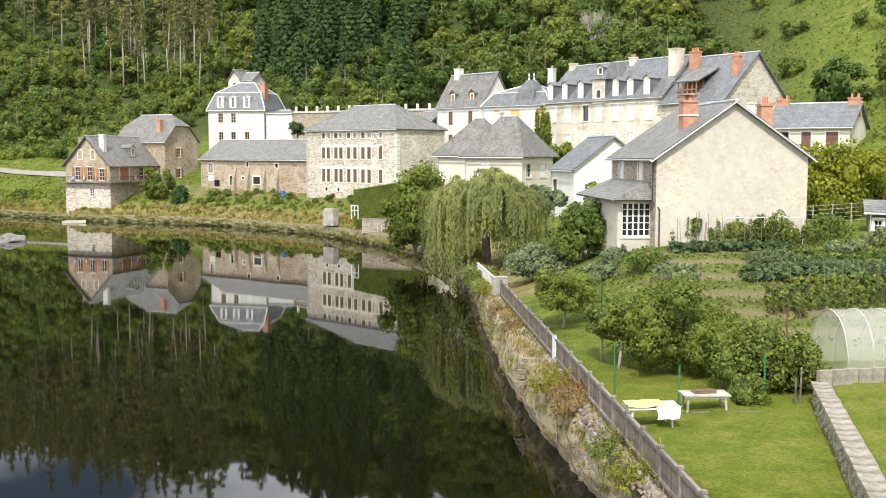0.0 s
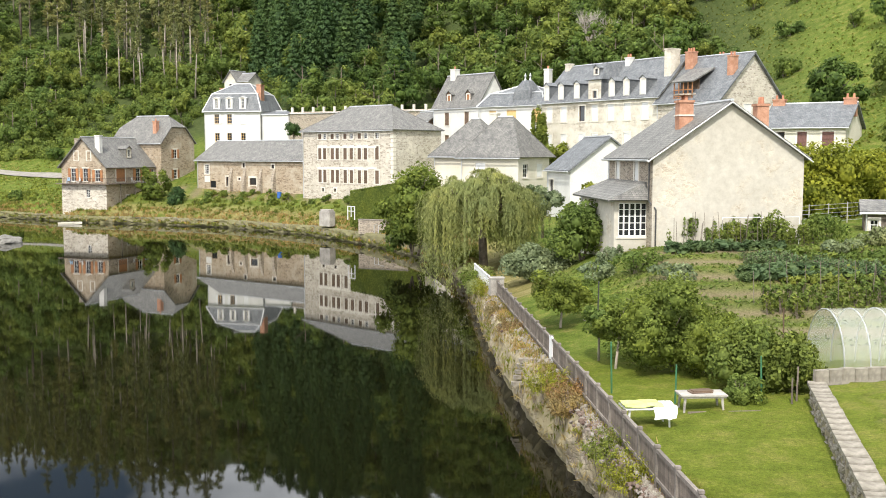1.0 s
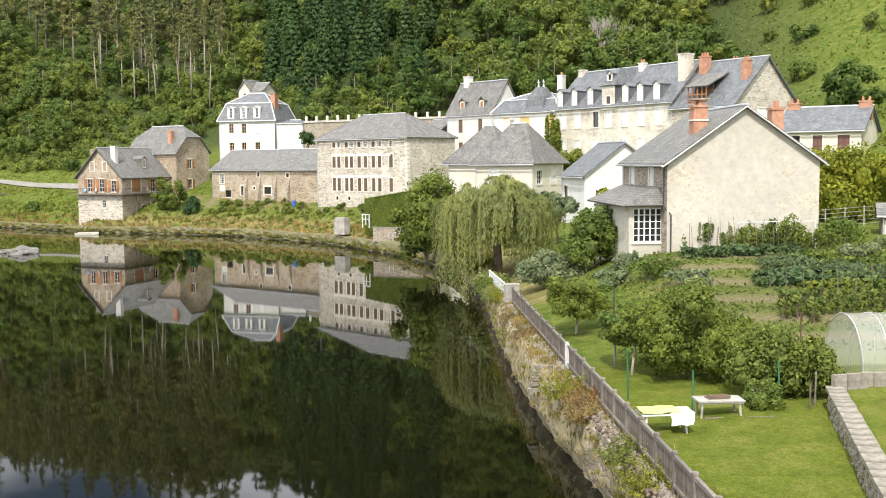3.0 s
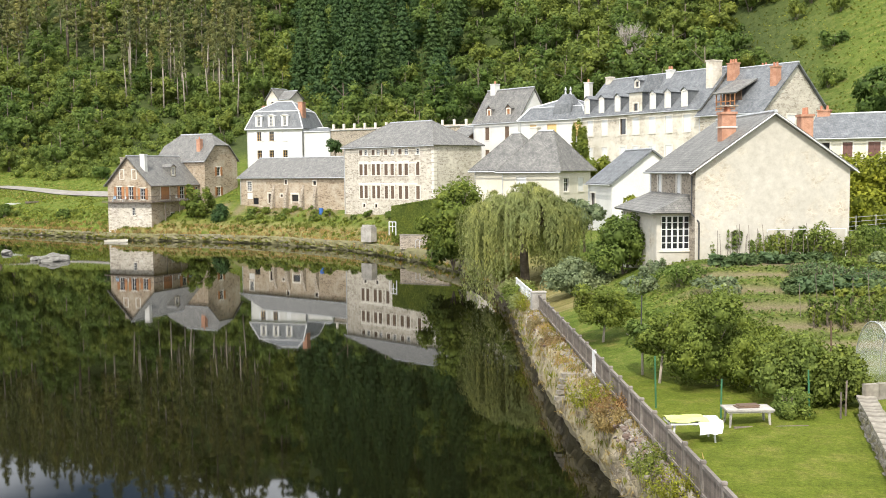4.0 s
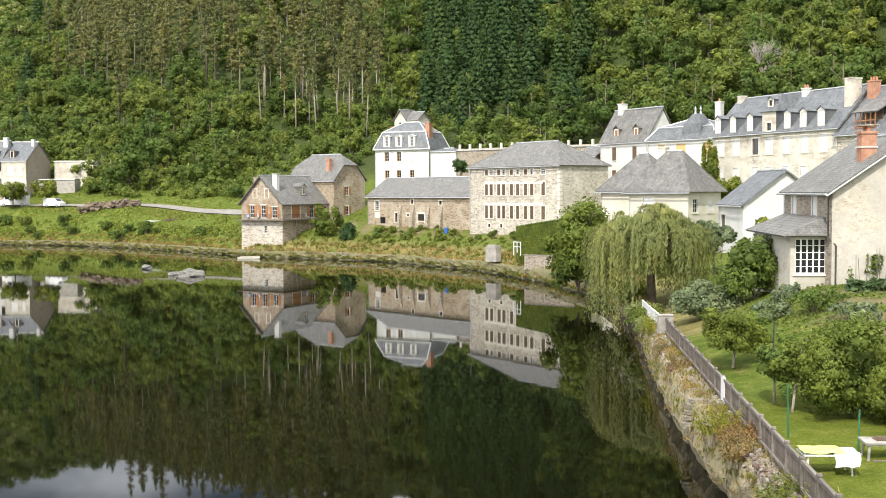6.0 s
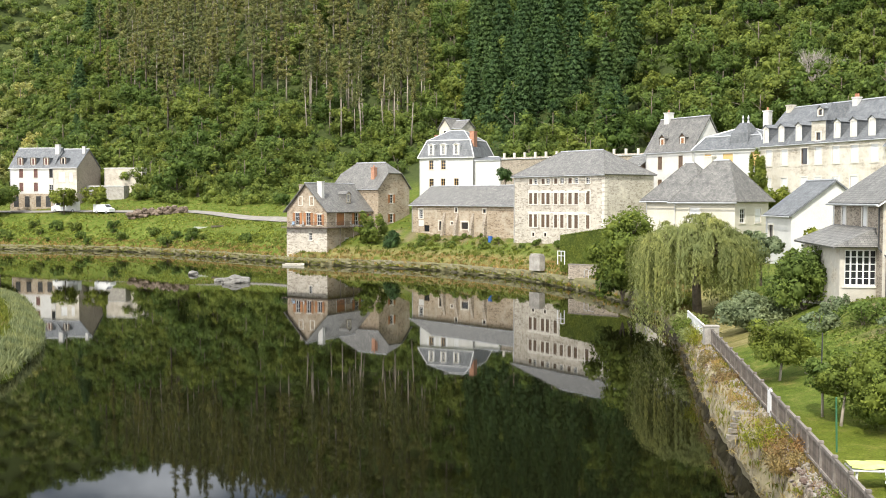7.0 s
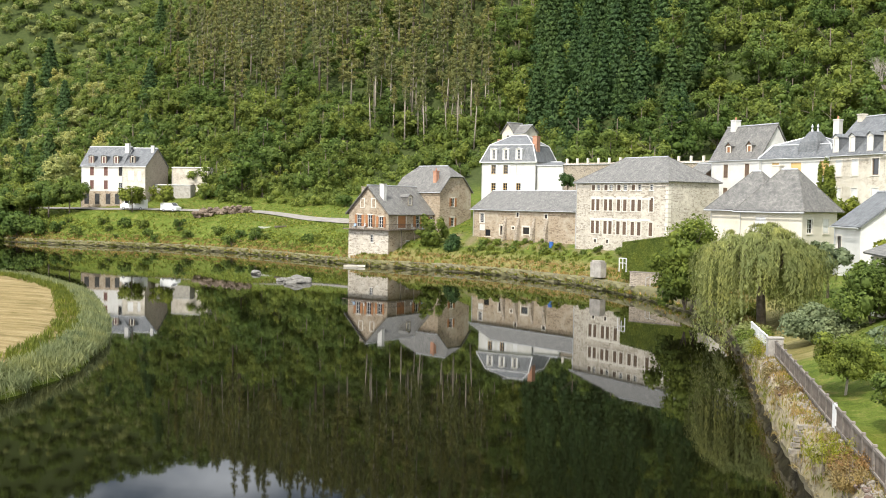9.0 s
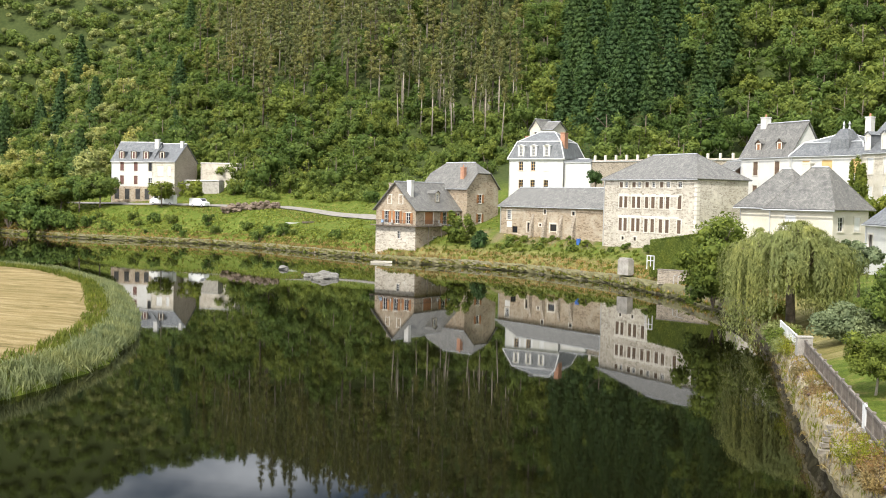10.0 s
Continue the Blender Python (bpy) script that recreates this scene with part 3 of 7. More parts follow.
def terrain(x, y):
    """Height of the ground, and its distance from the river."""
    x, y = np.asarray(x, float), np.asarray(y, float)
    land = inside(LAND, x, y)
    s = to_line(SHORE, x, y) * np.where(land, 1, -1)
    far = np.interp(s * np.where(x < -95, 1 + 0.55 * (1 - smooth(-140, -95, x)), 1), [0, 2, 8, 13, 20, 28, 42, 55, 70, 185, 260, 900], [1.2, 1.7, 3.9, 5.0, 6.8, 9.5, 12.0, 17, 25, 97, 120, 128])
    left = np.interp(s, [0, 3, 13, 20, 26, 42, 55, 70, 185, 260, 900], [1.2, 2.0, 7.1, 8.0, 9.8, 14, 22, 34, 122, 128, 132])
    wl_ = 1 - smooth(-100, -72, x)
    far = far * (1 - wl_) + left * wl_
    az = np.degrees(np.arctan2(x, np.maximum(y, 1.0)))
    far = np.where(far > 25, 25 + (far - 25) * np.interp(az, [-45, -36, -33, -30, -24, -18, -14, -11, -8, 10, 30], [1.35, 1.27, 1.06, 0.96, 0.865, 0.82, 0.88, 1.04, 1.12, 1.15, 1.1]), far)
    far = far + smooth(50, 110, s) * 1.4 * waves(x, y)
    yard = 2.0 + 0.03 * np.clip(x - 5, 0, 30) + 0.7 * (x > TERRACE(y) + 0.9) * (1 - smooth(34.2, 35.2, y))
    yard = yard + smooth(40, 59, y) * 3.0 * smooth(3, 13, x - 0 * y)
    near = np.maximum(smooth(78, 58, y), smooth(102, 86, y) * smooth(9, 17, x))
    z = far * (1 - near) + yard * near
    z = np.where(s > 0.9, z, -1.8)
    f = inside(FIELD, x, y)
    sf = to_line(FIELD, x, y) * np.where(f, 1, -1)
    z = np.where(sf > 0, np.interp(sf, [0, 1.5, 5], [0.1, 0.75, 1.1]), z)
    return z, s, sf


def TERRACE(y):
    return 12.45 + (np.asarray(y) - 33.1) * 0.245


def ground_z(x, y):
    return float(terrain(np.array([x]), np.array([y]))[0][0])


def spread(*runs):
    out = []
    for a, b, st in runs:
        out += list(np.arange(a, b, st))
    return np.array(out + [runs[-1][1]])


gx = spread((-520, -160, 8), (-160, -62, 2), (-62, 26, 0.8), (26, 60, 2), (60, 420, 8))
gy = spread((-60, 20, 4), (20, 140, 0.8), (140, 240, 1.6), (240, 640, 8))
GX, GY = np.meshgrid(gx, gy)
GZ, GS, GF = terrain(GX, GY)
rng = np.random.default_rng(3)
GZ = np.where((GS > 2) | (GF > 2), GZ + rng.normal(0, 0.03, GZ.shape), GZ)
nx, ny = len(gx), len(gy)
idx = np.arange(nx * ny).reshape(ny, nx)
quads = np.stack([idx[:-1, :-1], idx[:-1, 1:], idx[1:, 1:], idx[1:, :-1]], -1).reshape(-1, 4)
gme = mesh_from("ground", np.stack([GX, GY, GZ], -1).reshape(-1, 3).tolist(), quads.tolist(), M_GROUND, True)
cover = np.zeros((ny, nx, 4))
lawn = (GS > 0.5) * smooth(44, 41, GY) * (GY > 10)
plot = smooth(41, 44, GY) * smooth(60, 57, GY) * smooth(9, 12, GX) * (GX < 60)
beds = smooth(6.5, 9, GS) * smooth(16, 13, GS) * (GX < -10) * (GX > -46) * (GY > 100)
soilw = np.clip(plot * (0.45 + 0.5 * np.sin(GY * 2.6 + 0.3 * GX)) + beds * (0.4 + 0.5 * np.sin(GX * 1.9)), 0, 0.85)
cover[..., 0] = soilw
wood = smooth(40, 52, GS) * (1 - smooth(14, 22, np.degrees(np.arctan2(GX, GY))))
cover[..., 1] = wood
cover[..., 2] = smooth(1.5, 3.5, GF) * 0.9 + 0.55 * smooth(0.8, 1.6, GS) * smooth(6.5, 3, GS) * (GY > 60) * (GX > -62)
cover[..., 2] += 0.45 * (GX > TERRACE(GY) + 1.5) * (GY < 34) * (GY > 10) * (GX < 40) * np.clip(0.5 + waves(GX * 7, GY * 7), 0, 1)
cover[..., 3] = np.clip(lawn + 0.4 * (GF > 0), 0, 1)
att = gme.attributes.new("cover", "FLOAT_COLOR", "POINT")
att.data.foreach_set("color", cover.reshape(-1).astype(np.float32))
ground = tagged(new("ground", gme), "grassy river valley rising into a wooded hillside", "ground", kind="structure")

wme = Build()
wme.v = [Vector(p) for p in ((-520, -60, 0), (300, -60, 0), (300, 420, 0), (-520, 420, 0))]
wme.f = [(0, 1, 2, 3)]
tagged(new("water", wme.mesh("water", M_WATER)), "still dark green river water mirroring the village", "water", kind="structure")


def resample(line, step):
    pts = []
    for (xa, ya), (xb, yb) in zip(line, line[1:]):
        n = max(1, int(math.hypot(xb - xa, yb - ya) / step))
        pts += [(xa + (xb - xa) * i / n, ya + (yb - ya) * i / n) for i in range(n)]
    return np.array(pts + [tuple(line[-1])])


def bank_wall(name, line, step, height, label, lean=0.3, cap=1.7, rough=0.09, stone=M_BANK):
    """A worn masonry bank: rough face, ragged top, earth behind."""
    pts = resample(line, step)
    tan = np.gradient(pts, axis=0)
    tan /= np.linalg.norm(tan, axis=1)[:, None]
    out = np.stack([-tan[:, 1], tan[:, 0]], 1)
    prof = [(0.3, -1.2), (0.2, 0.0), (0.1, 0.16), (0.02, 0.32), (0.12, 0.62), (0.2, 0.85), (0.36, 1.0), (0.7, 1.04), (1.15, 1.02), (1.7, 0.8)]
    vs, n = [], len(prof)
    for i, (p, o) in enumerate(zip(pts, out)):
        hh = height(p[0], p[1])
        for s_, z_ in prof:
            k = noise.noise((p[0] * 0.9, p[1] * 0.9, z_ * 2.5)) + 0.6 * noise.noise((p[0] * 2.7, p[1] * 2.7, z_ * 6))
            d = s_ * (lean if s_ < 0.4 else 1.0) * (cap / 1.7 if s_ > 0.4 else 1) + (rough * 1.6 * k if s_ < 1.1 else 0)
            z = z_ * hh + (0.1 * k if z_ > 0.5 else 0) if z_ > 0 else z_
            vs.append((p[0] - o[0] * d, p[1] - o[1] * d, z))
    fs = [(i * n + j, (i + 1) * n + j, (i + 1) * n + j + 1, i * n + j + 1) for i in range(len(pts) - 1) for j in range(n - 1)]
    return tagged(new(name, mesh_from(name, vs, fs, stone, False)), label, "river wall", kind="structure")


def bank_height(x, y):
    return float(np.interp(y, [0, 60, 80, 95, 130, 160, 300], [1.95, 1.95, 1.9, 1.6, 1.2, 1.0, 0.9]))


bank_wall("embankment", SHORE[2:9], 0.3, bank_height, "rough rubble river wall with dry grass along the gardens", 0.9, 1.7, 0.12)
bank_wall("embankment_far", SHORE[8:], 0.6, bank_height, "low mossy stone river bank below the village", 0.6, 1.7, 0.17, M_BANK_FAR)


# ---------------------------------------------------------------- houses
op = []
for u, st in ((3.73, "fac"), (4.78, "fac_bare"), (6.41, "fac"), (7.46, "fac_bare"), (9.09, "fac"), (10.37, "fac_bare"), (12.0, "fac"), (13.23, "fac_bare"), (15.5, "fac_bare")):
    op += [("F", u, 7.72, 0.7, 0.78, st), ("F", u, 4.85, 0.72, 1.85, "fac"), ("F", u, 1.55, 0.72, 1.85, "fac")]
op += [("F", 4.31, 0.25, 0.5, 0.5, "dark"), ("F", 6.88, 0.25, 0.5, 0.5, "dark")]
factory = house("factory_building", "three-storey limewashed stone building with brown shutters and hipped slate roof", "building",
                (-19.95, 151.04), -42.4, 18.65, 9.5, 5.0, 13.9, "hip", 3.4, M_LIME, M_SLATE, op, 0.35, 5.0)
for i in range(14):
    part("quoin", Build().box(18.25 - 0.15 * (i % 2), -0.03, i * 0.6, 18.68, 0.5, i * 0.6 + 0.45).mesh("quoin", M_TRIM), factory, "pale dressed corner stone")
for z in (4.35, 7.25):
    part("string_course", Build().box(3.2, -0.035, z - 3.0 + 2.2, 15.4, 0, z - 3.0 + 2.45).mesh("string_course", M_TRIM), factory)

VZ = 12.2
op = [("F", 2.55, 4.1, 0.95, 1.75, "villa_open"), ("F", 5.15, 4.1, 0.95, 1.75, "villa_open"), ("F", 7.9, 4.1, 0.95, 1.75, "villa_white")]
op += [("F", u, 0.75, 0.95, 1.6, "villa_open") for u in (2.6, 5.1, 7.9)]
villa = house("villa", "white villa with blue-grey slate mansard roof and dormers", "house", (-44.44, 195.89), -14, 11.38, 10, VZ, 18.6, "mansard", 5.4, M_WHITE, M_SLATE_BLUE, op, 0.3, 1.1, M_PVC)
for u in (2.55, 5.15, 7.9):
    dormer(villa, pose(u, -0.12, 6.75), 1.35, 2.2, 1.5, M_PVC, "white", 0.12, M_PVC)
chimney(villa, 10.4, 2.4, 8.0, 0.9, 1.6, 3.3, M_BRICK, 0)
chimney(villa, 0.9, 6.5, 8.0, 0.9, 1.4, 3.0, M_BRICK, 0)
part("cornice", Build().box(-0.35, -0.35, 6.2, 11.73, 0, 6.42).mesh("cornice", M_WHITE), villa)
annex = house("villa_annex", "white flat-fronted annex beside the villa", "house", (-33.0, 192.8), -14, 5.2, 6, 11.5, 18.0, "hip", 0.5, M_WHITE, M_SLATE_BLUE, [], 0.1, 1.5)
gw = house("garden_wall_block", "grey terraced masonry wall behind the village", "retaining wall", (-27.9, 192), -30, 34, 1.2, 13, 18.0, "gable_x", 0.2, M_SCHIST, M_SCHIST, [], 0.05, 0, None)
for i in range(14):
    part("wall_post", Build().box(i * 2.4 + 0.3, 0.3, 5.0, i * 2.4 + 0.65, 0.65, 6.2).mesh("wall_post", M_TRIM), gw)

op = [("F", 2.2, 2.2, 1.0, 1.5, "bars"), ("F", 3.6, 0.0, 1.3, 1.1, "hole"), ("F", 7.0, 0.3, 0.8, 1.5, "dark"), ("F", 9.6, 1.3, 0.5, 0.4, "dark"), ("F", 12.6, 0.6, 1.5, 1.1, "dark"),
      ("F", 10.6, 3.3, 0.5, 0.7, "dark"), ("F", 16.9, 3.2, 0.6, 0.6, "dark")]
barn = house("stone_barn", "long brown stone barn with slate roof and buttresses", "barn", (-39.41, 167.98), -35, 23.21, 9.5, 5.2, 9.7, "gable_x", 2.9, M_BROWNSTONE, M_SLATE, op, 0.4)
part("white_panel", Build().box(1.7, -0.04, 0.9, 2.9, 0, 1.9).mesh("white_panel", M_WHITE), barn, "whitewashed patch below the window")
for u, w, h in ((7.0, 0.8, 1.8), (12.6, 1.5, 1.7)):
    arch = Build()
    arch.box(u - w / 2 - 0.22, -0.05, 0.25, u - w / 2, 0, h).box(u + w / 2, -0.05, 0.25, u + w / 2 + 0.22, 0, h).box(u - w / 2 - 0.22, -0.05, h, u + w / 2 + 0.22, 0, h + 0.25)
    part("arch", arch.mesh("arch", M_PALESTONE), barn, "pale stone surround of the doorway")
for u in (7.9, 10.9, 14.4, 17.2):
    bb = Build()
    bb.v = [Vector((u + x, y, z)) for x in (-0.25, 0.25) for y, z in ((0, -1), (-0.8, -1), (-0.55, 1.5), (0, 3.2))]
    bb.f = [(0, 1, 2, 3), (7, 6, 5, 4), (0, 4, 5, 1), (1, 5, 6, 2), (2, 6, 7, 3), (3, 7, 4, 0)]
    part("buttress", bb.mesh("buttress", M_SCHIST), barn)

# old house by the water: gable towards the river, balconies on two sides
op = [("F", 2.3, 4.0, 0.95, 2.05, "orange_open"), ("F", 4.6, 4.0, 0.95, 2.05, "orange_open"), ("F", 6.9, 4.0, 0.95, 1.8, "orange_open"), ("F", 5.0, 1.5, 0.7, 1.2, "white"),
      ("F", 2.9, 7.3, 0.7, 1.4, "white"), ("F", 5.3, 7.3, 0.7, 1.4, "white"),
      ("R", 3.6, 3.9, 2.2, 2.1, "orange_shut"), ("R", 8.0, 3.9, 1.2, 2.1, "orange_open"), ("R", 12.0, 3.9, 0.9, 1.9, "orange_open"), ("R", 11.4, 0.0, 1.0, 1.9, "dark"), ("R", 5.5, 1.0, 1.2, 0.7, "white")]
old = house("riverside_house", "old brown stone house with orange shutters and wooden balconies", "house", (-59.97, 163.7), -20, 8.48, 12.8, 2.3, 8.8, "gable_y", 4.3, M_BROWNSTONE, M_SLATE, op, 0.5)
part("limewash_base", Build().box(-0.02, -0.04, -1.5, 4.6, 0, 3.4).box(5.4, -0.04, -1.5, 8.5, 0, 3.4).box(4.6, -0.04, -1.5, 5.4, 0, 1.4).box(4.6, -0.04, 2.8, 5.4, 0, 3.4).mesh("limewash_base", M_LIME), old, "flaking whitewashed lower wall")
chimney(old, 6.3, 1.2, 7.5, 0.9, 0.7, 3.6, M_WHITE, 0, "whitewashed chimney")
chimney(old, 2.6, 0.8, 8.6, 0.7, 0.6, 2.0, M_SCHIST, 0)
dormer(old, pose(7.6, 7.0, 7.6, 0, 0, 90), 1.4, 1.6, 2.2, M_SCHIST, "white", 0.4, M_SLATE)
b = Build().box(-0.6, -0.8, 3.55, 9.35, 0, 3.67).box(8.48, 0.0, 3.56, 9.35, 12.9, 3.68)
bal = part("balcony", b.mesh("balcony", M_GREYWOOD), old, "weathered timber balcony")
for i in range(40):
    part("baluster", cached("baluster", lambda: Build().box(-0.014, -0.014, 0, 0.014, 0.014, 0.9).mesh("baluster", M_IRON)), bal, at=pose(-0.55 + i * 0.25, -0.76, 3.66))
for i in range(50):
    part("baluster", CACHE["baluster"], bal, at=pose(9.3, -0.75 + i * 0.27, 3.66))
part("handrail", Build().box(-0.6, -0.79, 4.5, 9.34, -0.73, 4.56).box(9.27, -0.72, 4.5, 9.33, 12.9, 4.56).mesh("handrail", M_BROWN), bal)
for y in (2.5, 6.2, 9.8):
    part("balcony_post", Build().box(9.15, y, -1.2, 9.27, y + 0.12, 3.56).mesh("balcony_post", M_GREYWOOD), bal)

op = [("R", 3.4, 3.9, 0.9, 1.5, "orange_open"), ("R", 3.4, 0.5, 0.9, 1.5, "orange_open")]
back = house("stone_house", "brown stone house with half-hipped slate roof", "house", (-55.97, 176.78), -27, 10.83, 8.3, 6.0, 12.6, "gable_x", 4.3, M_BROWNSTONE, M_SLATE, op, 0.35, 0, M_ZINC, 0.45)
chimney(back, 8.4, 1.6, 6.8, 0.75, 0.75, 3.2, M_BRICK, 1)

hill = house("hillside_cottage", "small pale stone cottage high behind the villa", "house", (-46.6, 225.2), -30, 3.5, 4.5, 22.5, 26.3, "gable_y", 2.1, M_PALESTONE, M_SLATE, [("F", 1.7, 2.0, 0.7, 1.2, "dark")], 0.35)
house("cottage_wing", "slate-roofed wing of the hillside cottage", "house", (-43.55, 223.6), -30, 3.2, 4.2, 22.5, 26.2, "gable_x", 1.6, M_PALESTONE, M_SLATE, [], 0.3)

# low hipped house behind the willow: two hipped blocks side by side
op = [("F", 2.4, 2.3, 1.2, 1.4, "white_shut"), ("R", 1.4, 2.2, 1.0, 1.4, "white"), ("R", 4.4, 2.2, 1.1, 1.4, "white_shut")]
mid = house("hipped_house", "cream house under a broad hipped slate roof", "house", (2.3, 109.0), -35, 7.0, 6.5, 6.0, 10.3, "hip", 4.1, M_CREAM, M_SLATE, op, 0.5, 2.6)
chimney(mid, 1.9, 3.6, 7.2, 0.9, 0.8, 1.7, M_CREAM, 0)
house("hipped_wing", "side wing under a hipped slate roof", "house", (-0.6, 115.5), -35, 7.0, 6.5, 6.0, 10.4, "hip", 4.0, M_CREAM, M_SLATE, [], 0.5, 3.0)

# upper row of houses
op = [("F", 3.0, 5.3, 0.9, 1.9, "brown_shut"), ("F", 7.2, 5.3, 0.9, 1.9, "brown_shut"), ("F", 3.0, 2.3, 0.9, 1.6, "brown_shut"), ("F", 7.2, 2.3, 0.9, 1.6, "brown_shut")]
wh = house("white_house", "white house with slate roof and two brown dormers", "house", (-0.9, 154.2), -48, 9.5, 6.2, 9.5, 17.5, "gable_x", 4.6, M_WHITE, M_SLATE, op, 0.25)
for u in (2.9, 7.0):
    dormer(wh, pose(u, 0.5, 8.2), 1.2, 1.7, 1.6, M_BROWN, "orange_shut", 0.5, M_SLATE)
chimney(wh, 1.4, 3.1, 11.6, 1.0, 1.0, 2.0, M_WHITE, 1)
house("side_porch", "wooden glazed side porch under a slate roof", "porch", (-4.2, 156.8), -48, 3.9, 4, 9.5, 15.6, "gable_x", 1.2, M_BROWN, M_SLATE, [("F", 2, 4.5, 2.6, 1.2, "bars")], 0.3)

op = [("F", 2.2, 4.9, 1.1, 1.7, "yellow_shut"), ("F", 5.3, 4.9, 1.5, 1.7, "yellow_shut"), ("F", 9.4, 4.9, 1.3, 1.8, "yellow_shut"), ("F", 9.4, 1.4, 1.3, 1.8, "yellow_shut"), ("F", 5.3, 1.4, 1.2, 1.8, "white_shut")]
sm = house("small_mansard_house", "cream house with ochre shutters and slate mansard", "house", (5.45, 140.06), -40, 10.48, 7, 9.8, 17.0, "mansard", 2.7, M_WHITE, M_SLATE_BLUE, op, 0.3, 1.0, M_ZINC)
b = Build()
b.v = [Vector(p) for p in ((5.2, 0.2, 7.6), (8.2, 0.2, 7.6), (8.2, 3.2, 7.6), (5.2, 3.2, 7.6), (5.45, 0.45, 9.2), (7.95, 0.45, 9.2), (7.95, 2.95, 9.2), (5.45, 2.95, 9.2), (6.2, 1.2, 10.5), (7.2, 1.2, 10.5), (7.2, 2.2, 10.5), (6.2, 2.2, 10.5))]
b.f = [(k + i, k + (i + 1) % 4, k + 4 + (i + 1) % 4, k + 4 + i) for k in (0, 4) for i in range(4)] + [(8, 9, 10, 11)]
tur = part("turret_roof", b.mesh("turret_roof", M_SLATE_BLUE), sm, "steep slate turret with zinc finials")
for x in (6.3, 7.1):
    part("finial", Build().rod((x, 1.7, 10.4), (x, 1.7, 10.9), 0.2, 0.08, 8).rod((x, 1.7, 10.85), (x, 1.7, 11.1), 0.07, 0.16, 8).rod((x, 1.7, 11.1), (x, 1.7, 11.5), 0.16, 0.01, 8).mesh("finial", M_ZINC), tur)
chimney(sm, 9.3, 2.6, 6.0, 0.8, 0.8, 5.8, M_WHITE, 1, "tall white chimney")

op = []
for i, u in enumerate((1.6, 4.3, 7.6, 9.8, 12.5, 15.2, 18.0)):
    st = "dark" if i == 2 else "white_shut"
    op += [("F", u, 4.6, 1.0, 1.9, st), ("F", u, 1.2, 1.0, 1.9, "white_shut")]
lg = house("long_terrace", "long pale stone house with white dormers along its slate roof", "house", (13.0, 132.2), -55, 20.0, 9, 10.0, 17.2, "gable_x", 4.5, M_PALESTONE, M_SLATE_BLUE, op, 0.3)
for u in (1.0, 3.7, 6.6, 12.6, 15.0, 17.6):
    dormer(lg, pose(u, 0.02, 7.3), 1.0, 2.0, 1.7, M_PVC, "white_shut", 0.3)
b = Build()
facade(b, (8.8, -0.12, 0), (1, 0, 0), (0, 1, 0), 2.2, 6.6, 9.6, [(0.75, 7.3, 0.7, 0.9)], 0.15)
gab = part("wall_dormer", b.mesh("wall_dormer", M_PALESTONE), lg, "tall stone gable breaking the eaves")
for x in (8.8, 10.92):
    part("dormer_cheek", Build().box(x, -0.1, 7.2, x + 0.08, 1.9, 9.6).mesh("dormer_cheek", M_SLATE_BLUE), gab)
window(gab, pose(9.9, -0.12, 7.3), 0.7, 0.9, "dark")
rr = Build()
rr.slab([(8.55, -0.35, 9.5), (11.25, -0.35, 9.5), (10.3, 1.5, 11.6), (9.5, 1.5, 11.6)], 0.1).slab([(8.55, -0.35, 9.5), (9.5, 1.5, 11.6), (9.5, 4, 11.6), (8.55, 2.6, 9.5)], 0.1).slab([(11.25, -0.35, 9.5), (10.3, 1.5, 11.6), (10.3, 4, 11.6), (11.25, 2.6, 9.5)], 0.1)
part("dormer_roof", rr.mesh("dormer_roof", M_SLATE_BLUE), gab)
dormer(lg, pose(9.9, 0.1, 9.9), 0.7, 1.1, 1.0, M_PVC, "dark", 0.25)
chimney(lg, 11.3, 4.2, 11.0, 0.75, 0.75, 1.1, M_WHITE, 2)
chimney(lg, 0.5, 4.3, 10.8, 0.8, 0.8, 1.3, M_PALESTONE, 0)
chimney(lg, 19.4, 2.8, 9.2, 1.0, 1.5, 3.2, M_PALESTONE, 0, "broad pale stone chimney")
end = house("end_house", "tall stone gabled house closing the upper row", "house", (24.31, 115.6), -55, 8.7, 10.6, 9.5, 16.4, "gable_x", 5.0, M_LIME, M_SLATE_BLUE, [("R", 4.6, 4.3, 1.3, 2.2, "white_shut"), ("F", 3.4, 5.0, 1.1, 1.5, "brown_shut"), ("F", 6.9, 5.2, 0.9, 1.2, "dark")], 0.35)
chimney(end, 1.1, 4.2, 10.2, 1.1, 0.8, 2.3, M_BRICK, 3)
chimney(end, 3.4, 6.6, 10.4, 0.9, 0.8, 1.6, M_BRICK, 2)
chimney(end, 7.9, 3.0, 8.8, 0.8, 0.8, 2.7, M_BRICK, 2)
look_out = part("roof_dormer", Build().slab([(2.0, -0.1, 9.0), (5.2, -0.1, 9.0), (5.2, 3.4, 10.6), (2.0, 3.4, 10.6)], 0.14).mesh("roof_dormer", M_SLATE), end, "open timber loggia dormer under a slate roof")
part("loggia_floor", Build().box(2.2, 0.1, 7.1, 5.0, 2.6, 7.2).mesh("loggia_floor", M_ORANGE), look_out)
part("loggia_back", Build().box(2.3, 1.2, 7.2, 4.9, 1.3, 9.3).mesh("loggia_back", M_BROWN), look_out)
for x in (2.3, 2.95, 3.6, 4.25, 4.85):
    part("loggia_post", Build().box(x - 0.05, 0.15, 7.1, x + 0.05, 0.25, 9.0).mesh("loggia_post", M_ORANGE), look_out)
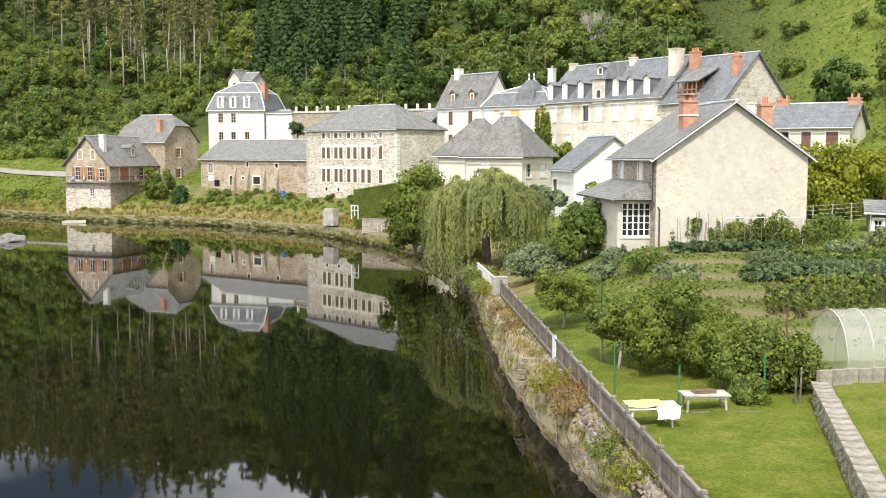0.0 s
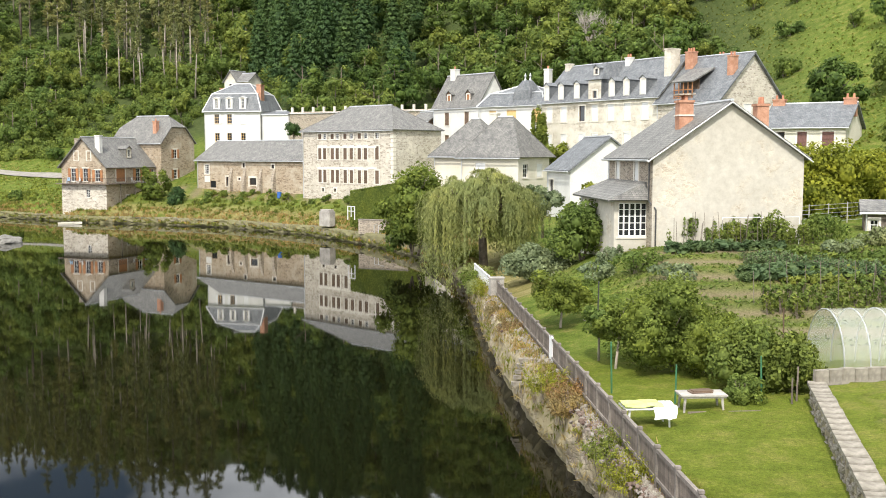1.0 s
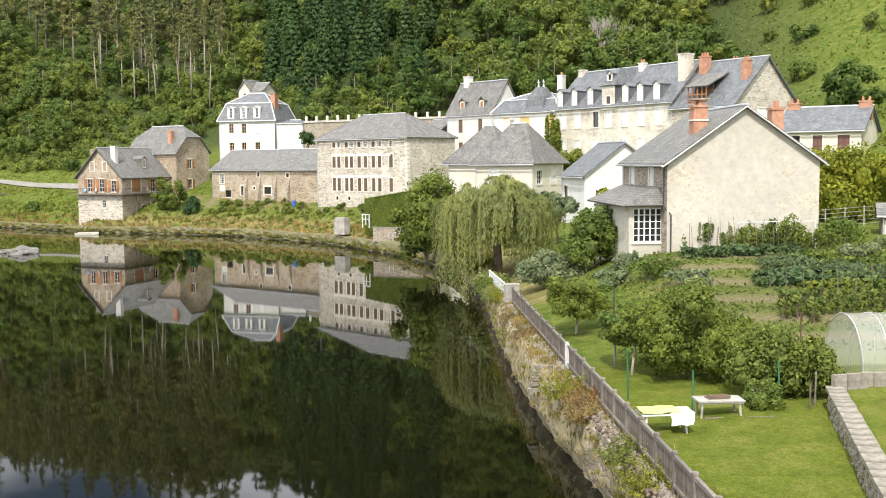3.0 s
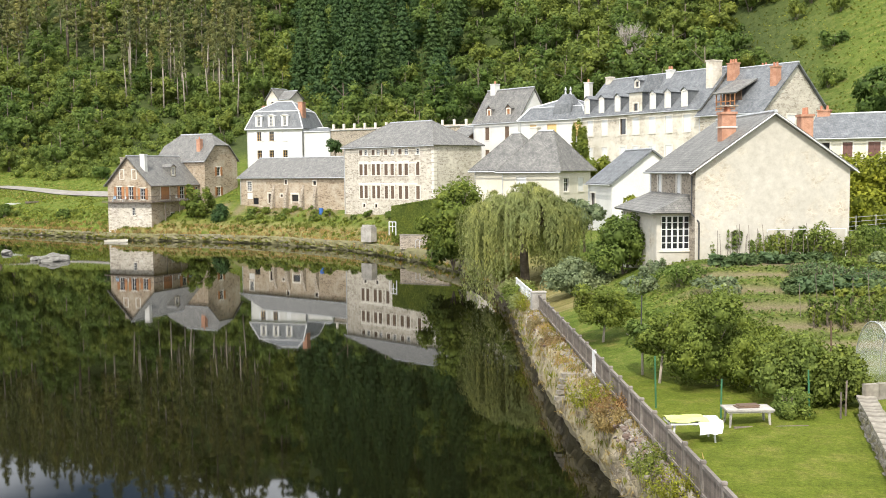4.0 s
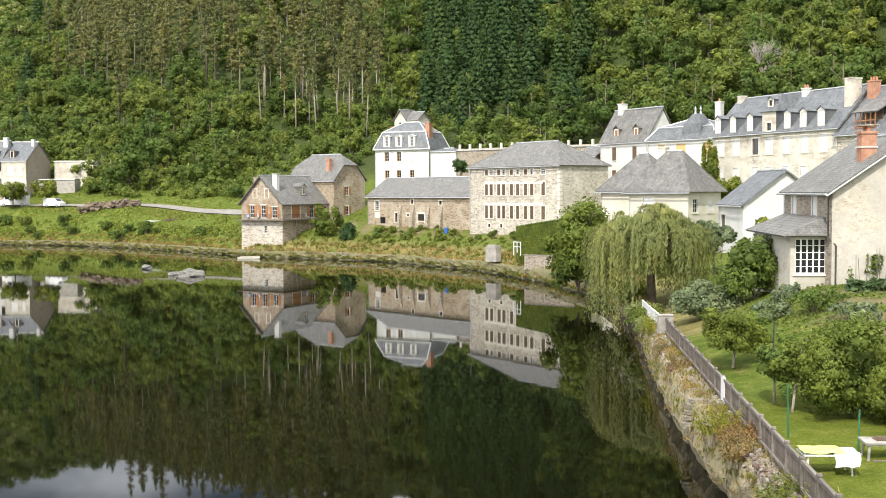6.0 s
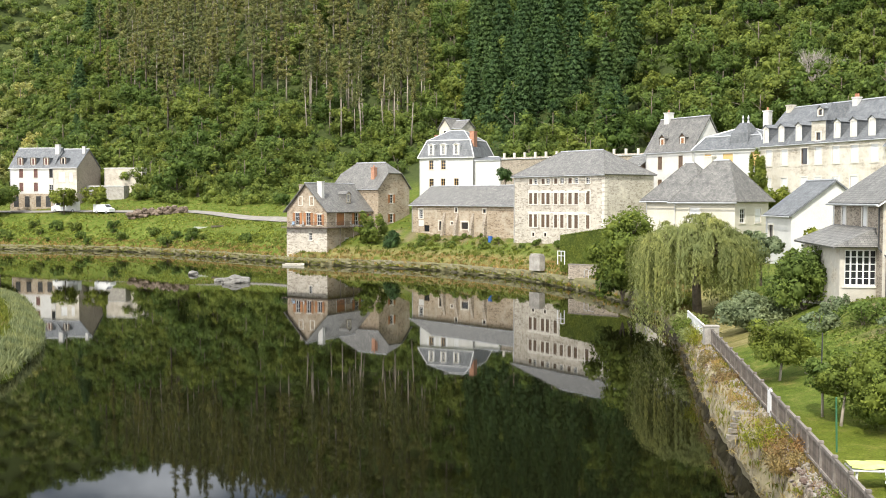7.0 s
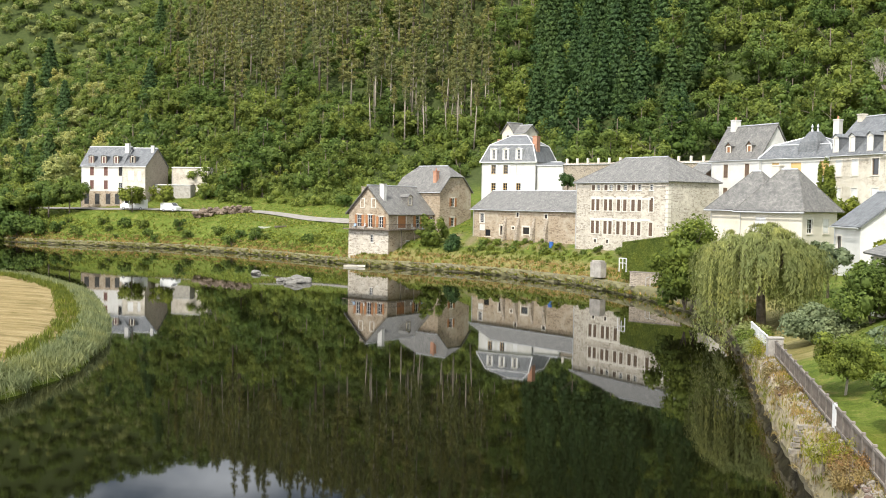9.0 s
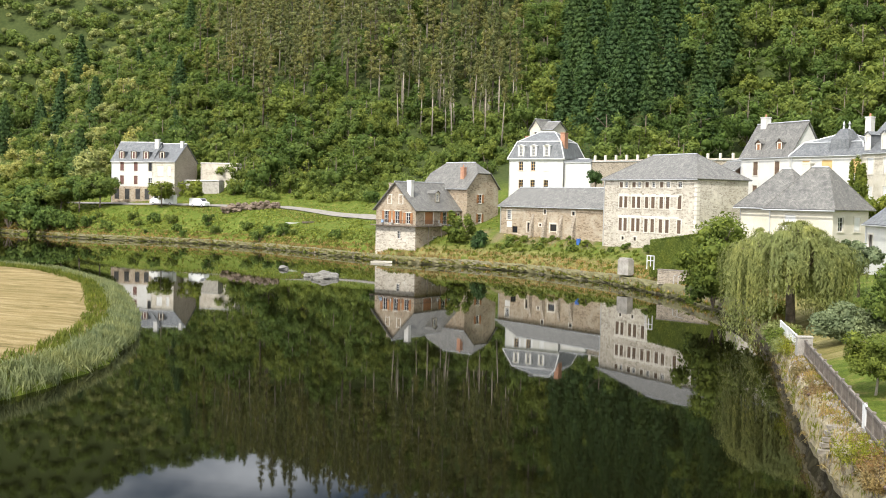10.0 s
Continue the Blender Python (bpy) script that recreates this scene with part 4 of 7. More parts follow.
for z in (7.35, 8.05):
    part("loggia_rail", Build().box(2.25, 0.12, z, 4.95, 0.2, z + 0.1).mesh("loggia_rail", M_ORANGE), look_out)

# big cream gable by the gardens
op = [("F", 2.2, 3.5, 0.9, 1.75, "white_shut"), ("F", 6.6, 3.5, 0.9, 1.75, "white_shut")]
gab_h = house("gabled_house", "stone house with a broad cream rendered gable", "house", (11.51, 69.7), -85, 10.0, 9.08, 5.0, 10.45, "gable_x", 3.1, M_SCHIST, M_SLATE, op, 0.35)
gr = Build()
gr.v = [Vector((x, y, z)) for x in (10.0, 10.04) for y, z in ((0, -1.5), (9.08, -1.5), (9.08, 5.45), (4.54, 8.55), (0, 5.45))]
gr.f = [(4, 3, 2, 1, 0), (5, 6, 7, 8, 9)] + [(i, (i + 1) % 5, 5 + (i + 1) % 5, 5 + i) for i in range(5)]
part("gable_render", gr.mesh("gable_render", M_GABLE), gab_h, "mottled cream lime render on the gable")
part("downpipe", Build().rod((9.7, -0.12, 5.1), (9.7, -0.12, 2.9), 0.05).rod((9.7, -0.12, 2.9), (10.12, 0.2, 2.4), 0.05).rod((10.12, 0.2, 2.4), (10.12, 0.2, -0.6), 0.05).mesh("downpipe", M_IRON), gab_h)
part("bargeboard", Build().rod((10.38, -0.4, 5.17), (10.38, 4.54, 8.62), 0.04, None, 4).rod((10.38, 9.48, 5.17), (10.38, 4.54, 8.62), 0.04, None, 4).mesh("bargeboard", M_PVC), gab_h)
gc = chimney(gab_h, 7.6, 2.6, 6.4, 0.85, 0.85, 2.3, M_BRICK, 3)
part("chimney_band", Build().box(7.12, 2.12, 7.9, 8.08, 3.08, 7.98).mesh("chimney_band", M_TRIM), gc)
part("chimney_slab", Build().box(7.08, 2.08, 9.15, 8.12, 3.12, 9.23).mesh("chimney_slab", M_SCHIST), gc)
chimney(gab_h, 8.0, 7.2, 6.0, 0.72, 0.72, 2.5, M_BRICK, 2)
# bay room under a lean-to roof on the house's river side
op = [("R", 1.3, 0.75, 2.05, 2.0, "bay")]
bay = house("bay_room", "cream bay room with a tall white many-paned window", "bay window", (9.6, 69.0), -85, 8.4, 2.3, 5.0, 8.0, "hip", 0.05, M_GABLE, M_SLATE, op, 0.02, 1.0, None)
rr = Build().slab([(-0.6, -0.55, 2.95), (9.0, -0.55, 2.95), (8.2, 2.35, 4.15), (-0.6, 2.35, 4.15)], 0.12).slab([(9.0, -0.55, 2.95), (9.0, 2.9, 2.95), (8.2, 2.35, 4.15)], 0.12)
part("lean_to_roof", rr.mesh("lean_to_roof", M_SLATE), bay, "lichened slate lean-to roof")

house("white_shed", "white rendered outbuilding with a grey slate roof", "outbuilding", (10.6, 100.6), -78, 6.6, 7.6, 6.0, 9.2, "gable_x", 2.9, M_WHITE, M_SLATE_BLUE, [("F", 1.2, 1.0, 1.2, 1.2, "dark")], 0.3)
rh = house("low_house", "low cream house with slate roof and two brick chimneys", "house", (32.0, 101.6), -33, 7.6, 7.5, 8.5, 13.3, "gable_x", 2.2, M_CREAM, M_SLATE_BLUE, [("F", 1.5, 3.1, 0.9, 1.2, "dark"), ("F", 3.6, 2.2, 0.9, 2.1, "maroon_shut"), ("F", 6.0, 2.8, 1.1, 1.5, "maroon_shut")], 0.35)
chimney(rh, 0.4, 3.75, 5.8, 1.2, 0.7, 1.7, M_BRICK, 2)
chimney(rh, 7.2, 3.75, 5.8, 1.2, 0.7, 1.7, M_BRICK, 2)

# house across the river by the road
op = []
for u in (2.8, 6.4):
    op += [("F", u, 5.6, 1.0, 2.1, "maroon_shut"), ("F", u, 2.4, 1.0, 2.1, "maroon_shut")]
op += [("F", 10.2, 5.6, 1.0, 2.1, "dark"), ("F", 10.2, 2.4, 1.0, 1.6, "white")]
lh = house("roadside_house", "white three-storey roadside house with maroon shutters and slate roof", "house", (-148.0, 217.0), 5, 10.6, 9.5, 10.0, 18.0, "gable_x", 4.6, M_WHITE, M_SLATE_BLUE, op, 0.25)
gf = Build().box(-0.03, -0.05, -2.4, 10.63, 0, 1.9)
part("ground_floor_cladding", gf.mesh("ground_floor_cladding", M_BROWNSTONE), lh, "brown stone ground floor")
# thin dark sheets on the cladding stand in for the shade inside garage openings
for u in (1.5, 4.2, 7.0, 9.4):
    part("garage_opening", Build().box(u - 0.6, -0.08, -1.2, u + 0.6, -0.052, 1.3).mesh("garage_opening", M_IRON), lh)
for u in (2.4, 5.6, 8.8):
    dormer(lh, pose(u, 0.5, 8.4), 1.5, 2.0, 1.8, M_BROWN, "maroon_shut", 0.12)
chimney(lh, 10.2, 3.6, 10.8, 1.0, 0.9, 2.6, M_WHITE, 0)
lh2 = house("roadside_annex", "stone-sided annex adjoining the roadside house", "house", (-137.42, 217.9), 5, 5.9, 12.5, 10.0, 18.0, "gable_x", 4.4, M_SCHIST, M_SLATE_BLUE, [("F", 2.2, 4.6, 1.4, 2.2, "white_shut"), ("F", 4.4, 4.6, 0.7, 2.2, "white_shut")], 0.25)
b = Build()
for x0, z0, x1, z1 in ((0, 1.9, 5.9, 4.4), (0, 7.0, 5.9, 8.0), (0, 4.4, 1.3, 7.0), (3.1, 4.4, 3.85, 7.0), (4.95, 4.4, 5.9, 7.0)):
    b.box(x0, -0.03, z0, x1, 0, z1)
part("front_render", b.mesh("front_render", M_PALESTONE), lh2, "pale rendered front")
chimney(lh2, 5.4, 5.0, 11.0, 0.7, 0.7, 2.0, M_WHITE, 0)
dormer(lh2, pose(2.2, 0.9, 8.5), 1.5, 1.9, 1.8, M_BROWN, "dark", 0.2)
house("road_wall", "pale concrete retaining wall with steps beside the road", "retaining wall", (-131.0, 222.0), 5, 9, 3, 7.0, 13.6, "gable_x", 0.1, M_CONCRETE, M_CONCRETE, [], 0.05, 0, None)
house("upper_retaining_wall", "upper stone retaining wall on the hillside", "retaining wall", (-130.0, 228.0), 5, 9.5, 3, 10.0, 18.0, "gable_x", 0.1, M_PALESTONE, M_PALESTONE, [], 0.05, 0, None)


# ---------------------------------------------------------------- trees and plants
ICO = [(0, 0, -1), (0.7236, -0.5257, -0.4472), (-0.2764, -0.8506, -0.4472), (-0.8944, 0, -0.4472), (-0.2764, 0.8506, -0.4472), (0.7236, 0.5257, -0.4472)]
ICO = np.array(ICO + [(-x, -y, -z) for x, y, z in ICO])
ICO_F = [(a, b, c) for a in range(12) for b in range(12) for c in range(b + 1, 12) if a < b and all(abs(np.linalg.norm(ICO[p] - ICO[q]) - 1.0515) < 0.01 for p, q in ((a, b), (b, c), (a, c)))]
ICO_F = np.array([f if np.dot(np.cross(ICO[f[1]] - ICO[f[0]], ICO[f[2]] - ICO[f[0]]), ICO[f[0]]) > 0 else (f[0], f[2], f[1]) for f in ICO_F])


def leaves(name, centres, size, material, seed, droop=0.0, aspect=1.6, ruffle=0.5, tri=False, cores=None, full=0.6):
    """Many small leaves or sprays round the given centres, shaded by the bough they clothe; cores are the dense insides of the boughs."""
    r = np.random.default_rng(seed)
    n = len(centres)
    a = r.normal(size=(n, 3))
    a[:, 2] -= droop
    out = None
    if centres.shape[1] == 6:
        out = centres[:, 3:] / (np.linalg.norm(centres[:, 3:], axis=1)[:, None] + 1e-6)
        face = centres[:, 3:] + r.normal(0, ruffle, (n, 3)) + np.array((0, 0, 0.3))
        face /= np.linalg.norm(face, axis=1)[:, None]
        a -= face * (a * face).sum(1)[:, None]
        c = np.cross(a, face)
        centres = centres[:, :3]
    else:
        c = np.cross(a, r.normal(size=(n, 3)))
    a /= np.linalg.norm(a, axis=1)[:, None]
    c /= np.linalg.norm(c, axis=1)[:, None]
    s = size * r.uniform(0.6, 1.35, (n, 1))
    up = np.cross(c, a)
    if tri:
        v = np.stack([centres - a * s * aspect / 2 + c * s / 2, centres + a * s * aspect / 2, centres - a * s * aspect / 2 - c * s / 2], 1)
    else:
        v = np.stack([centres - a * s * aspect / 2, centres + c * s / 2 - up * s * 0.12, centres + a * s * aspect / 2, centres - c * s / 2 - up * s * 0.12], 1)
    k = v.shape[1]
    verts, loops, starts = v.reshape(-1, 3), np.arange(k * n), np.arange(0, k * n, k)
    nor = np.repeat(up if out is None else out * full + up * (1 - full), k, 0)
    if cores is not None:
        m = len(cores)
        cv = (cores[:, None, :3] + ICO[None] * cores[:, None, 3:6] * r.uniform(0.85, 1.1, (m, 12, 1))).reshape(-1, 3)
        cf = (ICO_F[None] + len(verts) + 12 * np.arange(m)[:, None, None]).reshape(-1)
        starts = np.concatenate([starts, len(loops) + 3 * np.arange(20 * m)])
        nor = np.concatenate([nor, np.tile(ICO[ICO_F].reshape(-1, 3), (m, 1))])
        loops, verts = np.concatenate([loops, cf]), np.concatenate([verts, cv])
    me = bpy.data.meshes.new(name)
    me.vertices.add(len(verts))
    me.vertices.foreach_set("co", verts.astype(np.float32).reshape(-1))
    me.loops.add(len(loops))
    me.loops.foreach_set("vertex_index", loops.astype(np.int32))
    me.polygons.add(len(starts))
    me.polygons.foreach_set("loop_start", starts.astype(np.int32))
    me.materials.append(material)
    me.update(calc_edges=True)
    if out is not None:
        me.shade_smooth()
        nor /= np.linalg.norm(nor, axis=1)[:, None] + 1e-6
        me.normals_split_custom_set(nor.tolist())
    return me


def ball_points(r, n, centre, radii, low=-1.0):
    """Points in the outer shell of an egg, with the way each one faces."""
    d = r.normal(size=(n, 3))
    d /= np.linalg.norm(d, axis=1)[:, None]
    d[:, 2] = np.where(d[:, 2] < low, -d[:, 2], d[:, 2])
    return np.concatenate([np.asarray(centre) + d * np.asarray(radii) * r.uniform(0.5, 1.25, (n, 1)) ** 0.5, d], 1)


def limbs(r, trunk_h, top, reach, r0, count, bark):
    b = Build()
    lean = Vector((r.uniform(-0.2, 0.2), r.uniform(-0.2, 0.2), 0))
    p0, p1, p2 = Vector((0, 0, -0.5)), Vector((0, 0, trunk_h)) + lean, Vector((0, 0, top * 0.8)) + lean * 2
    b.rod(p0, p1, r0, r0 * 0.75, 8).rod(p1, p2, r0 * 0.75, r0 * 0.25, 7)
    tips = []
    for i in range(count):
        t = r.uniform(0.0, 0.75)
        a = r.uniform(0, math.tau)
        s = p1.lerp(p2, t)
        e = s + Vector((math.cos(a) * reach * r.uniform(0.5, 0.9), math.sin(a) * reach * r.uniform(0.5, 0.9), reach * r.uniform(0.25, 0.7)))
        b.rod(s, e, r0 * 0.38 * (1 - t * 0.5), r0 * 0.1, 5)
        tips.append(e)
    return b.mesh("trunk", bark, True), tips


def broad_tree(name, label, seed, h, rad, n, leaf, material, bark=None, low=0.25, clumps=16, flat=0.75, group="", category="tree", limb_count=9, ruffle=0.5, tri=False):
    r = np.random.default_rng(seed)
    t = thing(name, label, category, group=group)
    me, tips = limbs(r, h * low, h, rad * 0.75, max(0.06, h * 0.022), limb_count, bark or M_BARK)
    part("trunk", me, t)
    pts, cores = [], []
    mid = h * (low * 0.62 + 0.38)
    for i in range(clumps):
        d = r.normal(size=3)
        d /= np.linalg.norm(d)
        k = r.uniform(0.55, 0.9) if i % 4 else r.uniform(0.1, 0.5)
        below = d[2] < 0
        c = np.array([d[0] * rad * k, d[1] * rad * k, mid + d[2] * ((mid - h * low) * 1.0 if below else (h - mid) * 0.92) * k])
        cr = rad * r.uniform(0.2, 0.4) * (1.15 - 0.4 * k) * (0.75 + 4.5 / (clumps + 10))
        q = ball_points(r, int(n / clumps * (cr / rad / 0.27) ** 1.5), c, (cr, cr, cr * (flat * 0.5 + 0.5)), -0.8)
        q[:, 3:] = q[:, 3:] * 0.7 + d * 0.45
        pts.append(q)
        cores.append((*c, cr * 0.6, cr * 0.6, cr * flat * 0.6))
    part("crown", leaves("crown", np.concatenate(pts), leaf, material, seed + 1, 0.3, 1.7, ruffle, tri, np.array(cores)), t)
    return t


def shrub(name, label, seed, h, rad, n, leaf, material, group="", category="shrub", clumps=9, ruffle=0.6, tri=False):
    r = np.random.default_rng(seed)
    t = thing(name, label, category, group=group)
    b = Build()
    for i in range(5):
        a = r.uniform(0, math.tau)
        b.rod((0, 0, -0.4), (math.cos(a) * rad * 0.4, math.sin(a) * rad * 0.4, h * 0.7), max(0.02, h * 0.02), 0.01, 5)
    part("stem", b.mesh("stem", M_BARK), t)
    pts, cores = [], []
    for i in range(clumps):
        a, k = r.uniform(0, math.tau), math.sqrt(r.uniform(0, 0.66))
        cr, cz = rad * r.uniform(0.22, 0.42), h * r.uniform(0.16, 0.3) * (1.3 if clumps < 12 else 1.0)
        c = (math.cos(a) * rad * k, math.sin(a) * rad * k, (h - cz) * r.uniform(0.3, 1.0) * (1 - 0.35 * k * k))
        pts.append(ball_points(r, n // clumps, c, (cr, cr, cz), -0.6))
        cores.append((*c, cr * 0.55, cr * 0.55, cz * 0.55))
    p = np.concatenate(pts)
    p[:, 2] = np.maximum(p[:, 2], 0.05)
    part("crown", leaves("crown", p, leaf, material, seed + 1, 0.2, 1.6, ruffle, tri, np.array(cores) if h > 2.2 else None), t)
    return t


def fir(name, label, seed, h, rad, n, leaf, material, group=""):
    r = np.random.default_rng(seed)
    t = thing(name, label, "tree", group=group)
    part("trunk", Build().rod((0, 0, -0.5), (0, 0, h * 0.97), h * 0.014 + 0.05, 0.03, 7).mesh("trunk", M_BARK, True), t)
    k = r.uniform(0, 1, n) ** 0.75
    tier = np.floor(k * 15) / 15 + r.normal(0, 0.01, n)
    a = r.uniform(0, math.tau, n)
    lob = 0.74 + 0.26 * np.sin(a * 6 + np.floor(k * 15) * 2.3)
    rr = rad * (1 - tier) ** 0.85 * lob * np.sqrt(r.uniform(0.25, 1, n))
    z = h * (0.08 + 0.92 * tier) - rr * 0.35
    spine = [(0, 0, h * q, rad * 0.45 * (1 - q), rad * 0.45 * (1 - q), h * 0.09) for q in np.linspace(0.1, 0.88, 9)]
    sprays = np.stack([np.cos(a) * rr, np.sin(a) * rr, z, np.cos(a) * 0.9, np.sin(a) * 0.9, 0.55 + 0 * a], 1)
    part("crown", leaves("crown", sprays, leaf, material, seed + 1, 0.9, 2.2, 0.6, True, np.array(spine)), t)
    return t


def pine(name, label, seed, h, rad, n, leaf, material, bark, group="", start=0.36):
    r = np.random.default_rng(seed)
    t = thing(name, label, "tree", group=group)
    b = Build()
    lean = r.uniform(-0.03, 0.03) * h * (3.2 if start > 0.6 else 1)
    b.rod((0, 0, -0.5), (lean, 0, h * 0.96), h * 0.011 + 0.06, 0.05, 7)
    pts, cores = [], []
    for i in range(20):
        z = h * (start + (0.97 - start) * (i + r.uniform(0, 1)) / 20)
        a = i * 2.4 + r.uniform(-0.5, 0.5)
        ln = rad * min(1.0, 1.9 * (1.06 - z / h)) * r.uniform(0.55, 1.0) * (0.75 if z < h * 0.52 else 1)
        s, e = Vector((lean * z / h, 0, z)), Vector((lean * z / h + math.cos(a) * ln, math.sin(a) * ln, z + ln * r.uniform(-0.2, 0.2)))
        b.rod(s, e, 0.06, 0.02, 4)
        for q in (0.4, 0.9):
            c = s.lerp(e, q)
            pts.append(ball_points(r, n // 40, (c.x, c.y, c.z), (ln * 0.36, ln * 0.36, 0.5), -0.3))
        c = s.lerp(e, 0.55)
        cores.append((c.x, c.y, c.z - 0.1, ln * 0.28, ln * 0.28, 0.2))
    for i in range(8):
        z, a = h * r.uniform(0.2, 0.5), r.uniform(0, math.tau)
        b.rod((lean * z / h, 0, z), (lean * z / h + math.cos(a) * 0.9, math.sin(a) * 0.9, z - 0.1), 0.04, 0.015, 4)
    part("trunk", b.mesh("trunk", bark, True), t)
    part("crown", leaves("crown", np.concatenate(pts), leaf, material, seed + 1, 0.5, 2.4, 0.8, True, np.array(cores)), t)
    return t


WOODS = "trees of the wooded hillside"
proto = {
    "broad": [broad_tree("deciduous_tree", "leafy green deciduous tree on the wooded hillside", 10 + i, 9.5 + i, 4.2 + 0.3 * i, 1450, 0.4, L_BROAD, None, 0.06, 26, 0.75, WOODS, limb_count=5, tri=True) for i in range(5)],
    "light": [broad_tree("young_tree", "light green bushy tree on the hillside", 20 + i, 6.0 + i, 3.4, 1250, 0.34, L_LIGHT, None, 0.04, 22, 0.8, WOODS, limb_count=4, tri=True) for i in range(5)],
    "cream": [broad_tree("chestnut_tree", "chestnut tree covered in cream blossom", 30 + i, 11, 4.8, 2400, 0.36, L_CREAM, None, 0.08, 30, 0.65, WOODS, limb_count=5, tri=True) for i in range(3)],
    "pine": [pine("pine_tree", "tall pine with a long bare trunk", 40 + i, 16 + 1.3 * i, 2.5, 1400, 0.26, L_PINE, M_BARK if i % 2 else M_PALEBARK, WOODS) for i in range(6)],
    "fir": [fir("fir_tree", "dark green fir tree", 50 + i, 15 + 2.5 * i, 5.0 + 0.4 * i, 3400, 0.4, L_FIR, WOODS) for i in range(3)],
    "bush": [shrub("hillside_bush", "green bush on the open slope", 60 + i, 2.6 + 0.5 * i, 2.3, 620, 0.27, L_LIGHT if i % 2 else L_BROAD, "bushes on the slope", tri=True) for i in range(4)],
}
proto["bare"] = [pine("bare_pine", "tall pale bare trunk with a thin tuft of needles", 70 + i, 13 + 2.2 * i, 1.6, 420, 0.24, L_PINE, M_PALEBARK, WOODS, 0.66) for i in range(4)]
used = {k: [0] * len(v) for k, v in proto.items()}


def plant(kind, x, y, size, r):
    i = int(r.integers(len(proto[kind])))
    m = pose(x, y, ground_z(x, y) - 0.1, 0, 0, r.uniform(0, 360)) @ Matrix.Scale(size, 4)
    if used[kind][i] == 0:
        proto[kind][i].matrix_basis = m
    else:
        c = copy_thing(proto[kind][i], pose(0, 0, 0))
        c.matrix_basis = m
    used[kind][i] += 1


def woodland(az, s):
    """Which part of the slope carries trees: meadow on the right, gardens close behind the houses."""
    if s < 30 or (az > -20.5 and s < 46) or (az > -2 and s < 60) or (-20 < az < -8 and s < 70) or (-35.5 < az < -28 and s < 37):
        return False
    return az < 13.0 + max(0, s - 85) * 0.35


def stand(az, s, r):
    """The kind of tree that grows in this part of the slope."""
    u = r.uniform()
    if -29 < az < -12.5 and s > 76:
        return "pine" if u < 0.85 else "broad"
    if -30 < az < -11:
        return "light" if u < 0.5 else "broad" if u < 0.86 else "pine"
    if -10 < az < -1.0 and s > 60:
        return "fir" if u < 0.85 else "broad"
    if az < -33:
        return "cream" if u < 0.33 else "fir" if u < 0.5 else "broad"
    if az < -29:
        return "broad" if u < 0.7 else "light" if u < 0.85 else "fir"
    return "broad" if u < 0.5 else "light"


r = np.random.default_rng(77)
taken = np.zeros((0, 2))
grown = 0
AZ, DI = r.uniform(-45, 27, 12000), np.sqrt(r.uniform(165 ** 2, 430 ** 2, 12000))
XX, YY = DI * np.sin(np.radians(AZ)), DI * np.cos(np.radians(AZ))
SS = terrain(XX, YY)[1]
for az, x, y, s in zip(AZ, XX, YY, SS):
    if not woodland(az, s) or grown >= 1000:
        continue
    kind = stand(az, s, r)
    gap = {"pine": 4.7, "fir": 6.0, "light": 4.2, "broad": 4.7, "cream": 5.6}[kind] * (1.0 if s < 130 else 1.3 if s < 165 else 4.0)
    if len(taken) and ((taken - (x, y)) ** 2).sum(1).min() < gap * gap:
        continue
    taken = np.concatenate([taken, [(x, y)]])
    plant(kind, x, y, r.uniform(0.75, 1.2), r)
    grown += 1
for i in range(20):
    az = -19.2 + 6.4 * (i + r.uniform(-0.6, 1.6)) / 20
    dist = 225.0
    while dist < 330 and float(terrain(np.array([dist * math.sin(radians(az))]), np.array([dist * math.cos(radians(az))]))[1][0]) < 66 + (i * 7) % 17:
        dist += 1.0
    plant("bare", dist * math.sin(radians(az)), dist * math.cos(radians(az)), r.uniform(0.85, 1.15), r)
n = 0
while n < 130:
    az, dist = r.uniform(-36, 24), r.uniform(150, 290)
    x, y = dist * math.sin(radians(az)), dist * math.cos(radians(az))
    s = float(terrain(np.array([x]), np.array([y]))[1][0])
    if az > 12:
        if s < 60 or r.uniform() < 0.6:
            continue
    elif az > -9 or not (26 if az < -20 else 50) < s < 78 or (-35.5 < az < -28 and s < 37):
        continue
    plant("bush", x, y, r.uniform(0.6, 1.5), r)
    n += 1


def canopy(name, label, wanted, count, leaf, per, material, seed, lift, reach=470):
    """The closed canopy between the single trees, one mass of foliage."""
    q = np.random.default_rng(seed)
    a, d = q.uniform(-46, 30, count * 24), np.sqrt(q.uniform(165 ** 2, reach ** 2, count * 24))
    x, y = d * np.sin(np.radians(a)), d * np.cos(np.radians(a))
    z, s, _ = terrain(x, y)
    keep = [i for i in range(len(x)) if wanted(a[i], s[i])][:count]
    pts, cores = [], []
    for i in keep:
        c, w = (x[i], y[i], z[i] + q.uniform(*lift)), np.array((1, 1, 0.9)) * q.uniform(1.1, 2.1) * (1.6 if reach > 500 else 1.0)
        pts.append(ball_points(q, per, c, w, -0.5))
        cores.append((*c, *(w * 0.6)))
    tagged(new(name, leaves(name, np.concatenate(pts), leaf, material, seed, tri=True, cores=np.array(cores))), label, "woodland", kind="stuff")


